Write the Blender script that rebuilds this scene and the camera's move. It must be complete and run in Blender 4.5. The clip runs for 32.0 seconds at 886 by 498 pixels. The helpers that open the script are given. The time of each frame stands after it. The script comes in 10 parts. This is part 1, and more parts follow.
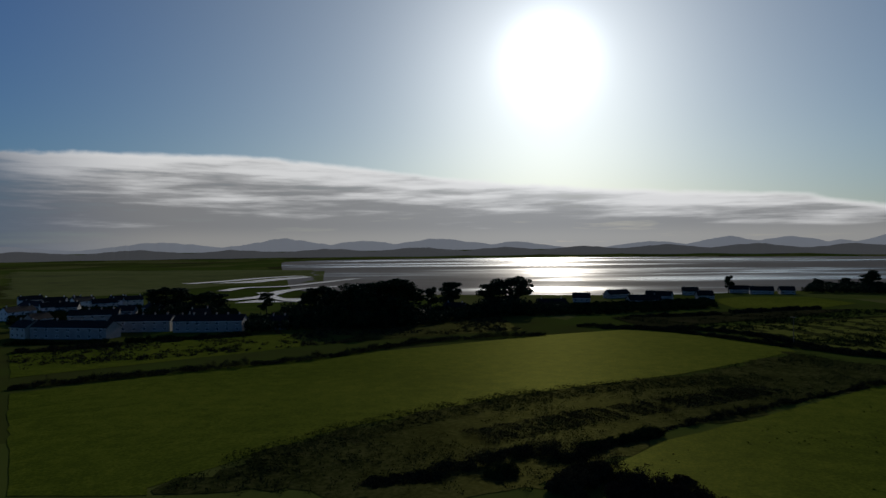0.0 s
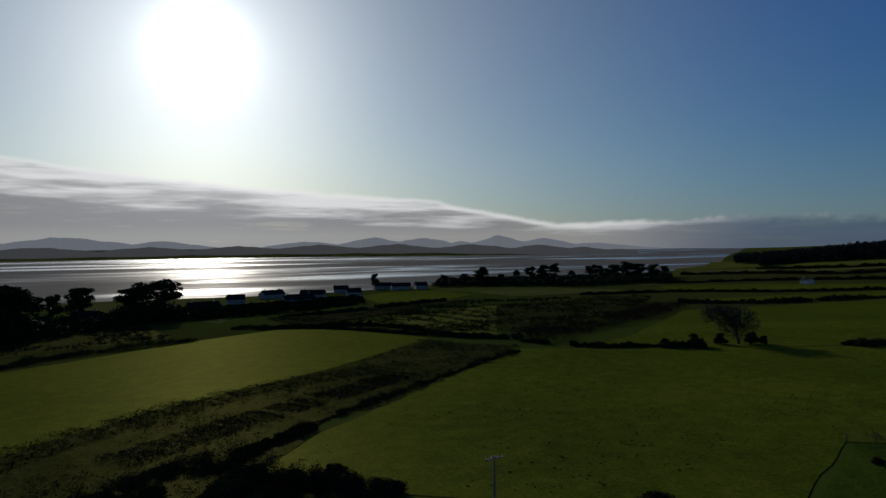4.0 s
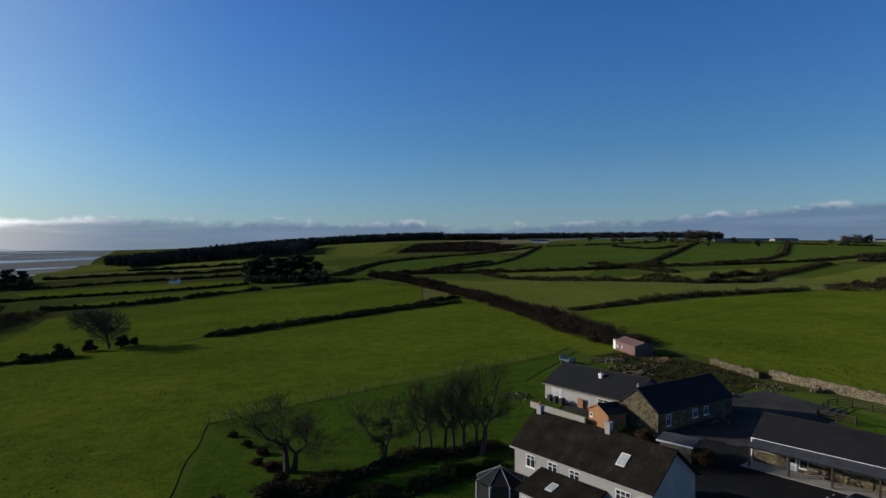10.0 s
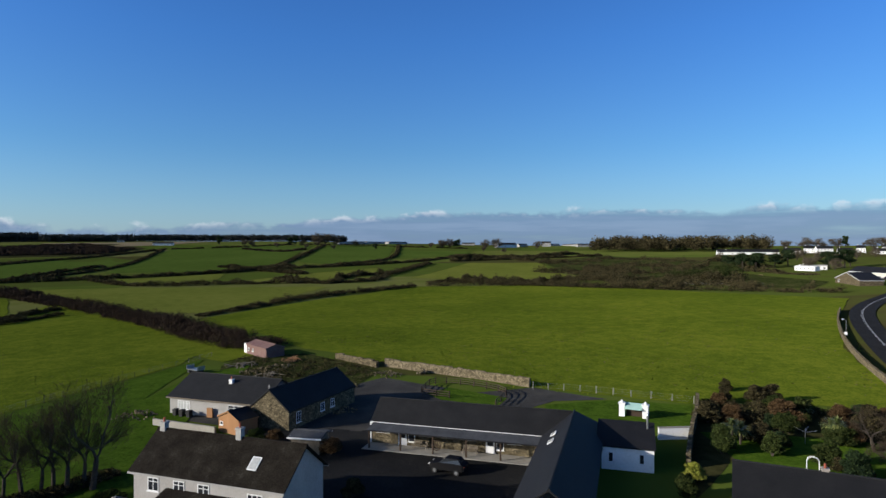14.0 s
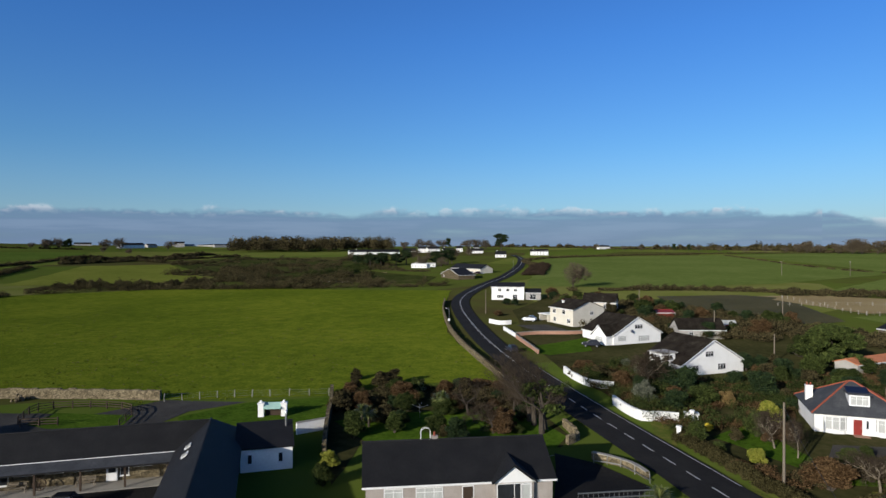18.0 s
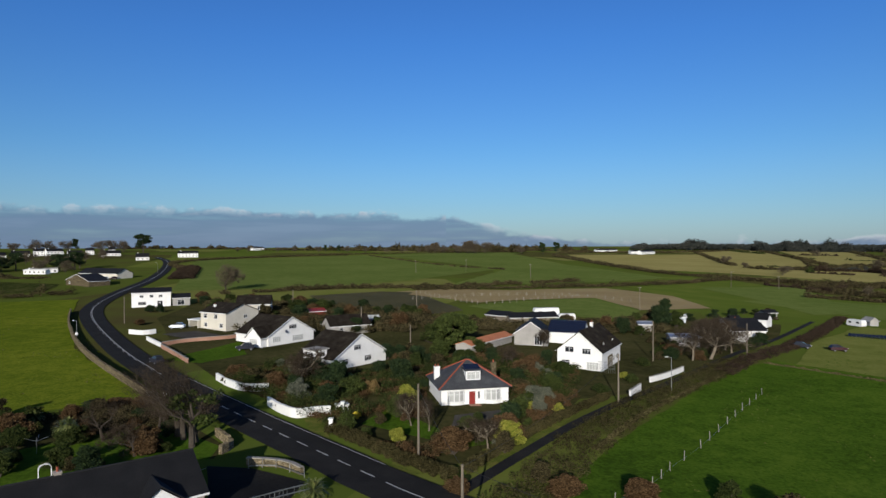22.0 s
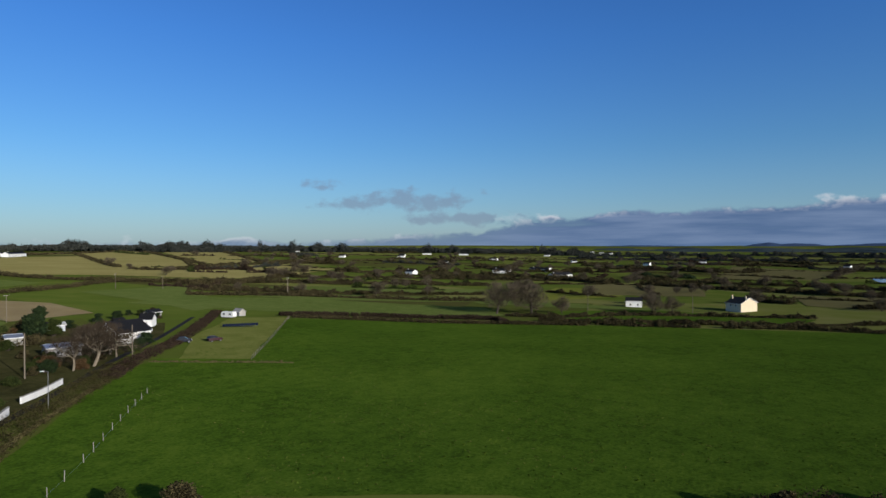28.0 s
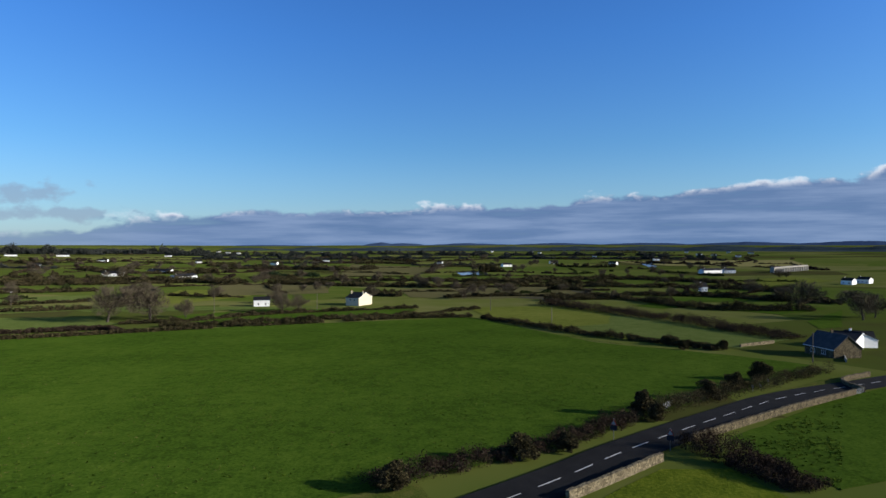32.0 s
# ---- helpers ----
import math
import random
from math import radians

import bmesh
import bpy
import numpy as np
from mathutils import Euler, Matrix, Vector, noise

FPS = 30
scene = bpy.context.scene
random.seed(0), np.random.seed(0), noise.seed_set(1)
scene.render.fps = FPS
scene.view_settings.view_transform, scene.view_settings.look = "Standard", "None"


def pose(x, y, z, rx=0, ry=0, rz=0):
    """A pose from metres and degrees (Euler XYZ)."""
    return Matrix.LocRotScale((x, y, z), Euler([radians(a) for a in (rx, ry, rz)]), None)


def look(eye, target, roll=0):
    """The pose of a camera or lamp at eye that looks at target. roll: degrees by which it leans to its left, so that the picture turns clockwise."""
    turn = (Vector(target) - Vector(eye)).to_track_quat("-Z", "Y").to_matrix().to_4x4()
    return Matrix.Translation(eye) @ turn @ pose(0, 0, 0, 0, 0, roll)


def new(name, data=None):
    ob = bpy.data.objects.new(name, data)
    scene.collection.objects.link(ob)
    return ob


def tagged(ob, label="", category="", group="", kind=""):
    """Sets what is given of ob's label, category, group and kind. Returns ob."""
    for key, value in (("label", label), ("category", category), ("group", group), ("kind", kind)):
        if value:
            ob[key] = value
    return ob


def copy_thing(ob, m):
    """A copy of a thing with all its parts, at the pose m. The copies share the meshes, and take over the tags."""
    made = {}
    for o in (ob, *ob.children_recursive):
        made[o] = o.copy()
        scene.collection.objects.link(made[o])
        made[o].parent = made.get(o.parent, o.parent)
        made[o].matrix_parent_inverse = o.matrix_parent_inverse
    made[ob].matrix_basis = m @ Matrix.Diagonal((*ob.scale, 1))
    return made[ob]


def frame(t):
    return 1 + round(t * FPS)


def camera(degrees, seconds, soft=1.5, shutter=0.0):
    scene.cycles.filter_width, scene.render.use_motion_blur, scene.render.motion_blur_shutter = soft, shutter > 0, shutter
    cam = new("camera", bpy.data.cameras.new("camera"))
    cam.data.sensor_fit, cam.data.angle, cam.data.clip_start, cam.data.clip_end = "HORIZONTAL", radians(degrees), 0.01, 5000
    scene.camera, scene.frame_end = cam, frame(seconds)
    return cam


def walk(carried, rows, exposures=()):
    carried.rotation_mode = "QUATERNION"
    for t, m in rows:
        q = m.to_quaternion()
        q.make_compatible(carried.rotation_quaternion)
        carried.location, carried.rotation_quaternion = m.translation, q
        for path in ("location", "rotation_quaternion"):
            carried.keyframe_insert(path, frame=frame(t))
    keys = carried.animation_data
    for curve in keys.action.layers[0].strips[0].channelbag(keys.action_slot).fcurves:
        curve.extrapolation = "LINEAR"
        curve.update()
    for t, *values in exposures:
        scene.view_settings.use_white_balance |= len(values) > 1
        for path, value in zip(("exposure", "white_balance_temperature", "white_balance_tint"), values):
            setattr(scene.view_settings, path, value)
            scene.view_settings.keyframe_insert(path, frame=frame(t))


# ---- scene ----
# The camera hangs in the air over the hedge beside the road and turns on the spot.
cam = camera(71.0, 32.0)
EYE = (0.0, 0.0, 25.0)
TURN = [(0.00, 1.68, -0.16, 0.56), (0.50, -2.15, -0.17, 0.56), (1.00, -6.34, -0.21, 0.61), (1.50, -10.31, -0.24, 0.55),
        (2.00, -14.06, -0.27, 0.50), (2.50, -17.52, -0.28, 0.49), (3.00, -21.28, -0.30, 0.47), (3.50, -25.20, -0.35, 0.46),
        (5.50, -42.33, -0.44, 0.35), (6.00, -46.45, -0.45, 0.32), (6.50, -50.25, -0.45, 0.29), (7.00, -54.38, -0.45, 0.30),
        (7.50, -58.93, -0.48, 0.30), (8.00, -63.85, -0.49, 0.25), (8.50, -68.79, -0.48, 0.18), (9.00, -73.77, -0.48, 0.18),
        (9.50, -78.59, -0.47, 0.17), (10.00, -83.06, -0.47, 0.12), (10.50, -87.28, -0.44, 0.14), (11.00, -91.27, -0.42, 0.07),
        (11.50, -95.44, -0.39, 0.07), (12.00, -99.62, -0.36, 0.03), (12.50, -103.76, -0.35, 0.10), (13.00, -107.88, -0.33, 0.10),
        (13.50, -112.01, -0.30, 0.11), (14.00, -116.15, -0.27, 0.04), (14.50, -120.13, -0.28, 0.07), (16.50, -136.64, -0.28, 0.02),
        (17.00, -140.79, -0.29, -0.01), (17.50, -144.75, -0.25, -0.01), (18.00, -148.59, -0.24, 0.02), (18.50, -152.43, -0.22, 0.08),
        (19.00, -156.46, -0.24, 0.02), (19.50, -160.52, -0.23, 0.02), (20.00, -164.48, -0.21, 0.10), (20.50, -168.34, -0.19, 0.14),
        (21.00, -172.17, -0.19, 0.16), (21.50, -175.81, -0.20, 0.19), (22.00, -179.72, -0.19, 0.23), (22.50, -183.95, -0.19, 0.26),
        (23.00, -188.43, -0.20, 0.32), (23.50, -192.78, -0.22, 0.30), (24.00, -197.15, -0.23, 0.32), (24.50, -201.41, -0.23, 0.29),
        (25.00, -205.74, -0.26, 0.32), (25.50, -209.69, -0.26, 0.32), (27.50, -227.92, -0.36, 0.31), (28.00, -232.43, -0.38, 0.33),
        (28.50, -236.79, -0.40, 0.34), (29.00, -241.00, -0.41, 0.32), (29.50, -245.33, -0.44, 0.36), (30.00, -249.63, -0.46, 0.31),
        (30.50, -253.87, -0.49, 0.28), (31.00, -258.08, -0.52, 0.28), (31.50, -261.99, -0.55, 0.28), (32.00, -265.80, -0.59, 0.25)]
EXPOSURES = [(0,-1.3),(3,-1.3),(6,-1.15),(7,-0.8),(8,-0.62),(9,-0.33),(11,0.15),(13,0.5),(16.5,0.35),(19,0.18),(23,0.02),(28,0.12),(30,0.38),(32,0.58)]
walk(cam, [(t, pose(*EYE, 90 + p, r, y)) for t, y, p, r in TURN], EXPOSURES)

# ---- sky and sun ----
SUN_HEADING, SUN_HEIGHT = 8.2, 16.5
SUN_WAY = Vector((math.sin(radians(SUN_HEADING)) * math.cos(radians(SUN_HEIGHT)),
                  math.cos(radians(SUN_HEADING)) * math.cos(radians(SUN_HEIGHT)), math.sin(radians(SUN_HEIGHT))))


def build_sky():
    world = bpy.data.worlds.new("sky")
    scene.world = world
    world.use_nodes = True
    nt = world.node_tree
    nt.nodes.clear()
    N, L = nt.nodes.new, nt.links.new

    def math_node(op, a, b=None, c=None, clamp=False):
        n = N("ShaderNodeMath")
        n.operation, n.use_clamp = op, clamp
        for i, v in enumerate((a, b, c)):
            if v is None:
                continue
            if isinstance(v, (int, float)):
                n.inputs[i].default_value = v
            else:
                L(v, n.inputs[i])
        return n.outputs[0]

    def ramp(fac, stops, ease="EASE"):
        n = N("ShaderNodeValToRGB")
        n.color_ramp.interpolation = ease
        el = n.color_ramp.elements
        while len(el) < len(stops):
            el.new(0.5)
        for e, (p, v) in zip(el, stops):
            e.position = p
            e.color = (*v, 1) if isinstance(v, tuple) else (v, v, v, 1)
        L(fac, n.inputs[0])
        return n.outputs[0]

    def smooth(x, lo, hi):
        n = N("ShaderNodeMapRange")
        n.interpolation_type = "SMOOTHSTEP"
        n.inputs["From Min"].default_value, n.inputs["From Max"].default_value = lo, hi
        L(x, n.inputs["Value"])
        return n.outputs[0]

    def mixc(f, a, b):
        n = N("ShaderNodeMix")
        n.data_type = "RGBA"
        for key, v in (("Factor", f), ("A", a), ("B", b)):
            s = n.inputs["Factor"] if key == "Factor" else [i for i in n.inputs if i.name == key and i.type == "RGBA"][0]
            if isinstance(v, (int, float)):
                s.default_value = v
            elif isinstance(v, tuple):
                s.default_value = (*v, 1)
            else:
                L(v, s)
        return [o for o in n.outputs if o.type == "RGBA"][0]

    sky = N("ShaderNodeTexSky")
    sky.sky_type, sky.sun_disc = "NISHITA", False
    sky.sun_elevation, sky.sun_rotation = radians(SUN_HEIGHT), radians(SUN_HEADING)
    sky.altitude, sky.air_density, sky.dust_density, sky.ozone_density = 50, 1.0, 0.5, 2.5
    co = N("ShaderNodeTexCoord")
    sep = N("ShaderNodeSeparateXYZ")
    L(co.outputs["Generated"], sep.inputs[0])
    x, y, z = sep.outputs
    near_sun = N("ShaderNodeVectorMath")
    near_sun.operation = "DOT_PRODUCT"
    near_sun.inputs[1].default_value = SUN_WAY
    L(co.outputs["Generated"], near_sun.inputs[0])
    dot = near_sun.outputs["Value"]
    # heading as a share of the full turn from 50 degrees before the first view, height in degrees
    turn = math_node("ARCTAN2", x, y)
    share = math_node("FRACT", math_node("ADD", math_node("DIVIDE", turn, 2 * math.pi), 50 / 360 + 1))
    high = math_node("MULTIPLY", math_node("ARCSINE", z), 180 / math.pi)

    def s(h):
        return (h + 50) / 360

    # low cloud bank: height of its top all round the horizon
    top = ramp(share, ((0, .78), (s(-28), .80), (s(-19), .83), (s(-13), .78), (s(-4), .68), (s(7), .57), (s(18), .49), (s(29), .41), (s(34), .30), (s(40), .19),
                       (s(56), .23), (s(76), .20), (s(88), .17), (s(104), .24), (s(118), .33), (s(150), .33), (s(180), .31), (s(186), .13), (s(198), .03), (s(226), .06), (s(238), .20),
                       (s(250), .32), (s(262), .31), (s(277), .39), (s(290), .46), (s(300), .52), (1, .78)), "LINEAR")
    top = math_node("MULTIPLY", top, 10)

    def noise_of(sx, sy, scale, detail, rough):
        cmb = N("ShaderNodeCombineXYZ")
        L(math_node("MULTIPLY", turn, sx), cmb.inputs[0])
        L(math_node("MULTIPLY", high, sy), cmb.inputs[1])
        n = N("ShaderNodeTexNoise")
        n.inputs["Scale"].default_value, n.inputs["Detail"].default_value, n.inputs["Roughness"].default_value = scale, detail, rough
        L(cmb.outputs[0], n.inputs["Vector"])
        return n.outputs["Fac"]

    puffs = noise_of(9.0, 0.22, 3.2, 5, 0.55)
    heaps = noise_of(3.4, 0.16, 2.6, 4, 0.5)
    streaks = noise_of(2.2, 0.42, 2.0, 6, 0.56)
    toward = smooth(dot, 0.62, 0.82)
    calm = math_node("SUBTRACT", 1.0, math_node("MULTIPLY", toward, 0.75))
    lumps = math_node("ADD", math_node("MULTIPLY", math_node("SUBTRACT", puffs, 0.5), 1.6), math_node("MULTIPLY", math_node("SUBTRACT", heaps, 0.5), 2.6))
    edge = math_node("ADD", math_node("SUBTRACT", top, high), math_node("MULTIPLY", lumps, calm))
    mask = smooth(edge, -0.1, 0.45)
    thin = smooth(streaks, 0.28, 0.55)
    body = mixc(smooth(streaks, 0.35, 0.68), (0.155, 0.275, 0.53), (0.30, 0.435, 0.71))
    crest = math_node("MULTIPLY", smooth(edge, 0.85, 0.05), smooth(math_node("ADD", puffs, math_node("MULTIPLY", math_node("SUBTRACT", heaps, 0.5), 0.8)), 0.46, 0.66))
    away = mixc(crest, body, (1.2, 1.26, 1.36))
    # towards the sun the bank is thicker: bright upper layers over a grey base
    level = math_node("ADD", math_node("DIVIDE", high, math_node("MAXIMUM", top, 0.5)), math_node("MULTIPLY", math_node("SUBTRACT", streaks, 0.5), 1.9))
    body2 = mixc(smooth(level, 0.40, 1.0), (0.84, 0.86, 0.90), (2.9, 2.92, 2.95))
    body2 = mixc(math_node("MULTIPLY", smooth(high, 2.2, 0.6), 0.6), body2, (1.35, 1.33, 1.27))
    against = mixc(smooth(edge, 0.7, 0.05), body2, (3.4, 3.4, 3.4))
    cloud = mixc(toward, away, against)
    cloud = mixc(smooth(edge, -0.6, -0.1), (0.36, 0.46, 0.66), cloud)
    # a thin bank lets the blue through where its noise is low
    cover = math_node("MULTIPLY", mask, math_node("ADD", math_node("MULTIPLY", thin, 0.35), math_node("ADD", math_node("MULTIPLY", math_node("MAXIMUM", toward, smooth(share, s(228.8), s(251.0))), 0.40), 0.42), None, True))
    # small grey clouds clear of the bank
    puff = None
    for heading, height, wide, tall in ((221.5, 5.3, 1.9, 0.65), (229.0, 4.0, 7.0, 1.1), (234.5, 2.4, 6.0, 0.7)):
        du = math_node("MULTIPLY", math_node("SUBTRACT", share, s(heading)), 360 / wide)
        dv = math_node("DIVIDE", math_node("SUBTRACT", high, height), tall)
        far_off = math_node("SQRT", math_node("ADD", math_node("MULTIPLY", du, du), math_node("MULTIPLY", dv, dv)))
        one = smooth(math_node("ADD", far_off, math_node("MULTIPLY", math_node("SUBTRACT", puffs, 0.5), 3.2)), 1.05, 0.3)
        puff = one if puff is None else math_node("MAXIMUM", puff, one)
    haze = smooth(high, 9.0, 0.0)
    # clean maritime air: the blue deepens upwards
    tint = ramp(math_node("DIVIDE", high, 90), ((0.0, (0.60, 0.78, 1.00)), (0.045, (0.48, 0.74, 1.04)), (0.1, (0.41, 0.73, 1.09)), (0.2, (0.33, 0.71, 1.25)), (0.31, (0.29, 0.66, 1.26)), (0.55, (0.09, 0.24, 0.46)), (1.0, (0.07, 0.17, 0.32))), "LINEAR")
    deep = N("ShaderNodeVectorMath")
    deep.operation = "MULTIPLY"
    L(sky.outputs[0], deep.inputs[0])
    pale = mixc(smooth(dot, 0.55, 1.0), tint, (0.80, 0.92, 1.0))
    L(pale, deep.inputs[1])
    blue = mixc(math_node("MULTIPLY", haze, 0.3), deep.outputs[0], (2.3, 3.7, 6.0))
    low = N("ShaderNodeBackground")
    L(blue, low.inputs["Color"])
    low.inputs["Strength"].default_value = SKY
    cl = N("ShaderNodeBackground")
    L(cloud, cl.inputs["Color"])
    cl.inputs["Strength"].default_value = CLOUD
    m1 = N("ShaderNodeMixShader")
    L(math_node("MAXIMUM", cover, math_node("MULTIPLY", puff, 0.6)), m1.inputs[0])
    L(low.outputs[0], m1.inputs[1])
    L(cl.outputs[0], m1.inputs[2])
    # bright air round the sun
    dot = math_node("MAXIMUM", dot, 0)
    glow = None
    for power, amount in ((650, 5.5), (70, 1.7), (12, 0.66), (3.5, 0.20)):
        term = math_node("MULTIPLY", math_node("POWER", dot, power), amount)
        glow = term if glow is None else math_node("ADD", glow, term)
    au = N("ShaderNodeBackground")
    au.inputs["Color"].default_value = (0.92, 0.96, 1.0, 1)
    # the bank stands before a part of that glow
    veil = math_node("SUBTRACT", 1.0, math_node("MULTIPLY", cover, 0.35))
    L(math_node("MULTIPLY", math_node("MULTIPLY", glow, CLOUD), veil), au.inputs["Strength"])
    add = N("ShaderNodeAddShader")
    L(m1.outputs[0], add.inputs[0])
    L(au.outputs[0], add.inputs[1])
    out = N("ShaderNodeOutputWorld")
    L(add.outputs[0], out.inputs["Surface"])


SKY, CLOUD = 0.10, 0.5
build_sky()
sun = new("sun", bpy.data.lights.new("sun", "SUN"))
sun.data.energy, sun.data.angle, sun.data.color = 4.6, radians(0.53), (1.0, 0.93, 0.82)
sun.matrix_world = look(SUN_WAY * 100, (0, 0, 0))
# ---- terrain ----
# Heights of the land along rays from the middle of the map, at these distances.
REACH = np.array((0, 60, 150, 300, 480, 560, 720, 1200, 2200, 2800, 4900), float)
LAND = []


def profile(heading, *heights):
    LAND.append((heading, heights))


profile(-61.6, 0, -2, -6, -11, -13, -13.5, -13.6, -14, -14, -13, 0)
profile(-36.6, 0, -2, -6, -11, -12.5, -13, -13.1, -13.5, -13.5, -4, 6)
profile(-16.6, 0, -2, -6, -11.5, -13, -14, -14, -14, -14, -2, 8)
profile(-1.6, 0, -2, -6, -11, -13, -16, -16.1, -16.5, -16.5, 0, 8)
profile(13.8, 0, -2, -5.5, -10, -12.5, -17, -17, -17, -17, 6, 8)
profile(29.1, 0, -1.5, -5, -9, -12, -13, -16.5, -17, -17, 6, 6)
profile(43.2, 0, -1, -4, -8.5, -12, -12.2, -13.6, -17, -17, -17, -17)
profile(51.3, 0, -1, -4, -8, -10, -11, -12.6, -16, -16, -17, -17)
profile(55.3, 0, -1, -3.5, -7.5, -9, -10, -11, -14, -15, -16, -16)
profile(59.3, 0, -1, -3, -7, -8.5, -9, -8.5, -7, -8, -9, -11)
profile(65.3, 0, -0.7, -2.7, -6, -6.5, -6, -1, 12, 22, 22, 20)
profile(79.2, 0, 0, -2, -4, -3, -1, 7.2, 32, 44, 44, 40)
profile(104.2, 0, 0, 0, 0, 2, 4, 11.8, 35, 40, 40, 38)
profile(124.5, 0, 0, 0, 1, 4, 6, 10.5, 24, 26, 26, 26)
profile(155.9, 0, 0, 1, 6, 11, 13, 15.5, 23, 25, 25, 25)
profile(188.4, 0, 0, 0, 3, 5, 6, 8.5, 16, 24, 24, 24)
profile(212.7, 0, -1, -2, -4, -4, -3, -0.2, 8, 18, 22, 24)
profile(231.8, 0, -1, -4, -9, -10, -10, -8.5, -4, 6, 14, 22)
profile(251.0, 0, -2, -5, -10, -13, -13, -13, -13, -11, -8, 6)
profile(276.1, 0, -2, -6, -11, -13, -13.5, -13.6, -14, -14, -12, 8)
profile(298.4, 0, -2, -6, -11, -13, -13.5, -13.6, -14, -14, -13, 0)

RINGS = np.concatenate(([0.0], np.geomspace(12, 4900, 110)))


def build_relief():
    heads = np.arange(0, 360, 2.0)
    known = np.array([h for h, _ in LAND])
    cols = np.array([[np.interp(r, REACH, row) for r in RINGS] for _, row in LAND])
    grid = np.empty((len(heads), len(RINGS)))
    for j in range(len(RINGS)):
        grid[:, j] = np.interp((heads + 60) % 360 - 60, known, cols[:, j])
    for _ in range(4):
        grid = (np.roll(grid, 1, 0) + 2 * grid + np.roll(grid, -1, 0)) / 4
        inner = (grid[:, :-2] + 2 * grid[:, 1:-1] + grid[:, 2:]) / 4
        grid[:, 1:-1] = inner
    return grid


RELIEF = build_relief()


def ground(x, y):
    """Height of the land at x, y; numbers or arrays."""
    x, y = np.asarray(x, float), np.asarray(y, float)
    r = np.hypot(x, y)
    a = np.degrees(np.arctan2(x, y)) % 360 / 2.0
    i = np.floor(a).astype(int)
    fa = a - i
    j = np.clip(np.searchsorted(RINGS, r) - 1, 0, len(RINGS) - 2)
    fr = np.clip((r - RINGS[j]) / (RINGS[j + 1] - RINGS[j]), 0, 1)
    i0, i1 = i % 180, (i + 1) % 180
    lo = RELIEF[i0, j] * (1 - fr) + RELIEF[i0, j + 1] * fr
    hi = RELIEF[i1, j] * (1 - fr) + RELIEF[i1, j + 1] * fr
    return lo * (1 - fa) + hi * fa
# ---- end of terrain ----

# ---- materials ----
def material(name, colours, rough=0.85, scales=(0.6, 9.0), bump=0.15, metal=0.0, per_object=0.0, per_island=0.0, stretch=(1, 1, 1), spec=0.3, contrast=(0.32, 0.68), sheen=0.0, mixing=0.45):
    """A mottled surface: colours blend along a coarse noise and are broken up by a fine one; scales are patches per metre."""
    m = bpy.data.materials.new(name)
    m.use_nodes = True
    nt = m.node_tree
    N, L = nt.nodes.new, nt.links.new
    b = nt.nodes["Principled BSDF"]
    co, mp = N("ShaderNodeTexCoord"), N("ShaderNodeMapping")
    mp.inputs["Scale"].default_value = stretch
    L(co.outputs["Object"], mp.inputs["Vector"])
    waves = []
    for sc, det in zip(scales, (4, 5, 5)):
        n = N("ShaderNodeTexNoise")
        n.inputs["Scale"].default_value, n.inputs["Detail"].default_value, n.inputs["Roughness"].default_value = sc, det, 0.62
        L(mp.outputs[0], n.inputs["Vector"])
        waves.append(n.outputs["Fac"])
    last = None
    for w, out in zip((1 - mixing, mixing) if len(waves) == 2 else (0.26, 0.30, 0.44), waves):
        fac = N("ShaderNodeMath")
        fac.operation = "MULTIPLY_ADD"
        fac.inputs[1].default_value, fac.inputs[2].default_value = w, 0.0
        L(out, fac.inputs[0])
        if last is not None:
            L(last, fac.inputs[2])
        last = fac.outputs[0]
    for amount, node, out in ((per_object, "ShaderNodeObjectInfo", "Random"), (per_island, "ShaderNodeNewGeometry", "Random Per Island")):
        if amount:
            r, a = N(node), N("ShaderNodeMath")
            a.operation = "MULTIPLY_ADD"
            a.inputs[1].default_value = amount
            L(r.outputs[out], a.inputs[0])
            sub = N("ShaderNodeMath")
            sub.operation = "SUBTRACT"
            sub.inputs[1].default_value = amount / 2
            L(last, sub.inputs[0])
            L(sub.outputs[0], a.inputs[2])
            last = a.outputs[0]
    ramp = N("ShaderNodeValToRGB")
    el = ramp.color_ramp.elements
    while len(el) < len(colours):
        el.new(0.5)
    for i, (e, c) in enumerate(zip(el, colours)):
        e.position = contrast[0] + (contrast[1] - contrast[0]) * i / max(1, len(colours) - 1)
        e.color = (*c, 1)
    L(last, ramp.inputs[0])
    L(ramp.outputs[0], b.inputs["Base Color"])
    b.inputs["Roughness"].default_value, b.inputs["Metallic"].default_value = rough, metal
    b.inputs["Specular IOR Level"].default_value = spec
    if sheen:
        # blades catch the light when seen against the sun: a little green gloss, the same at every angle
        gl, mx = N("ShaderNodeBsdfAnisotropic"), N("ShaderNodeMixShader")
        gl.inputs["Color"].default_value, gl.inputs["Roughness"].default_value = (0.42, 0.42, 0.12, 1), 0.60
        mx.inputs[0].default_value = sheen
        L(b.outputs[0], mx.inputs[1])
        L(gl.outputs[0], mx.inputs[2])
        L(mx.outputs[0], nt.nodes["Material Output"].inputs["Surface"])
    if rough > 0.92:
        b.inputs["Diffuse Roughness"].default_value = 0.3
    if bump:
        bp = N("ShaderNodeBump")
        bp.inputs["Strength"].default_value, bp.inputs["Distance"].default_value = bump, 0.15
        L(waves[-1], bp.inputs["Height"])
        L(bp.outputs[0], b.inputs["Normal"])
    return m


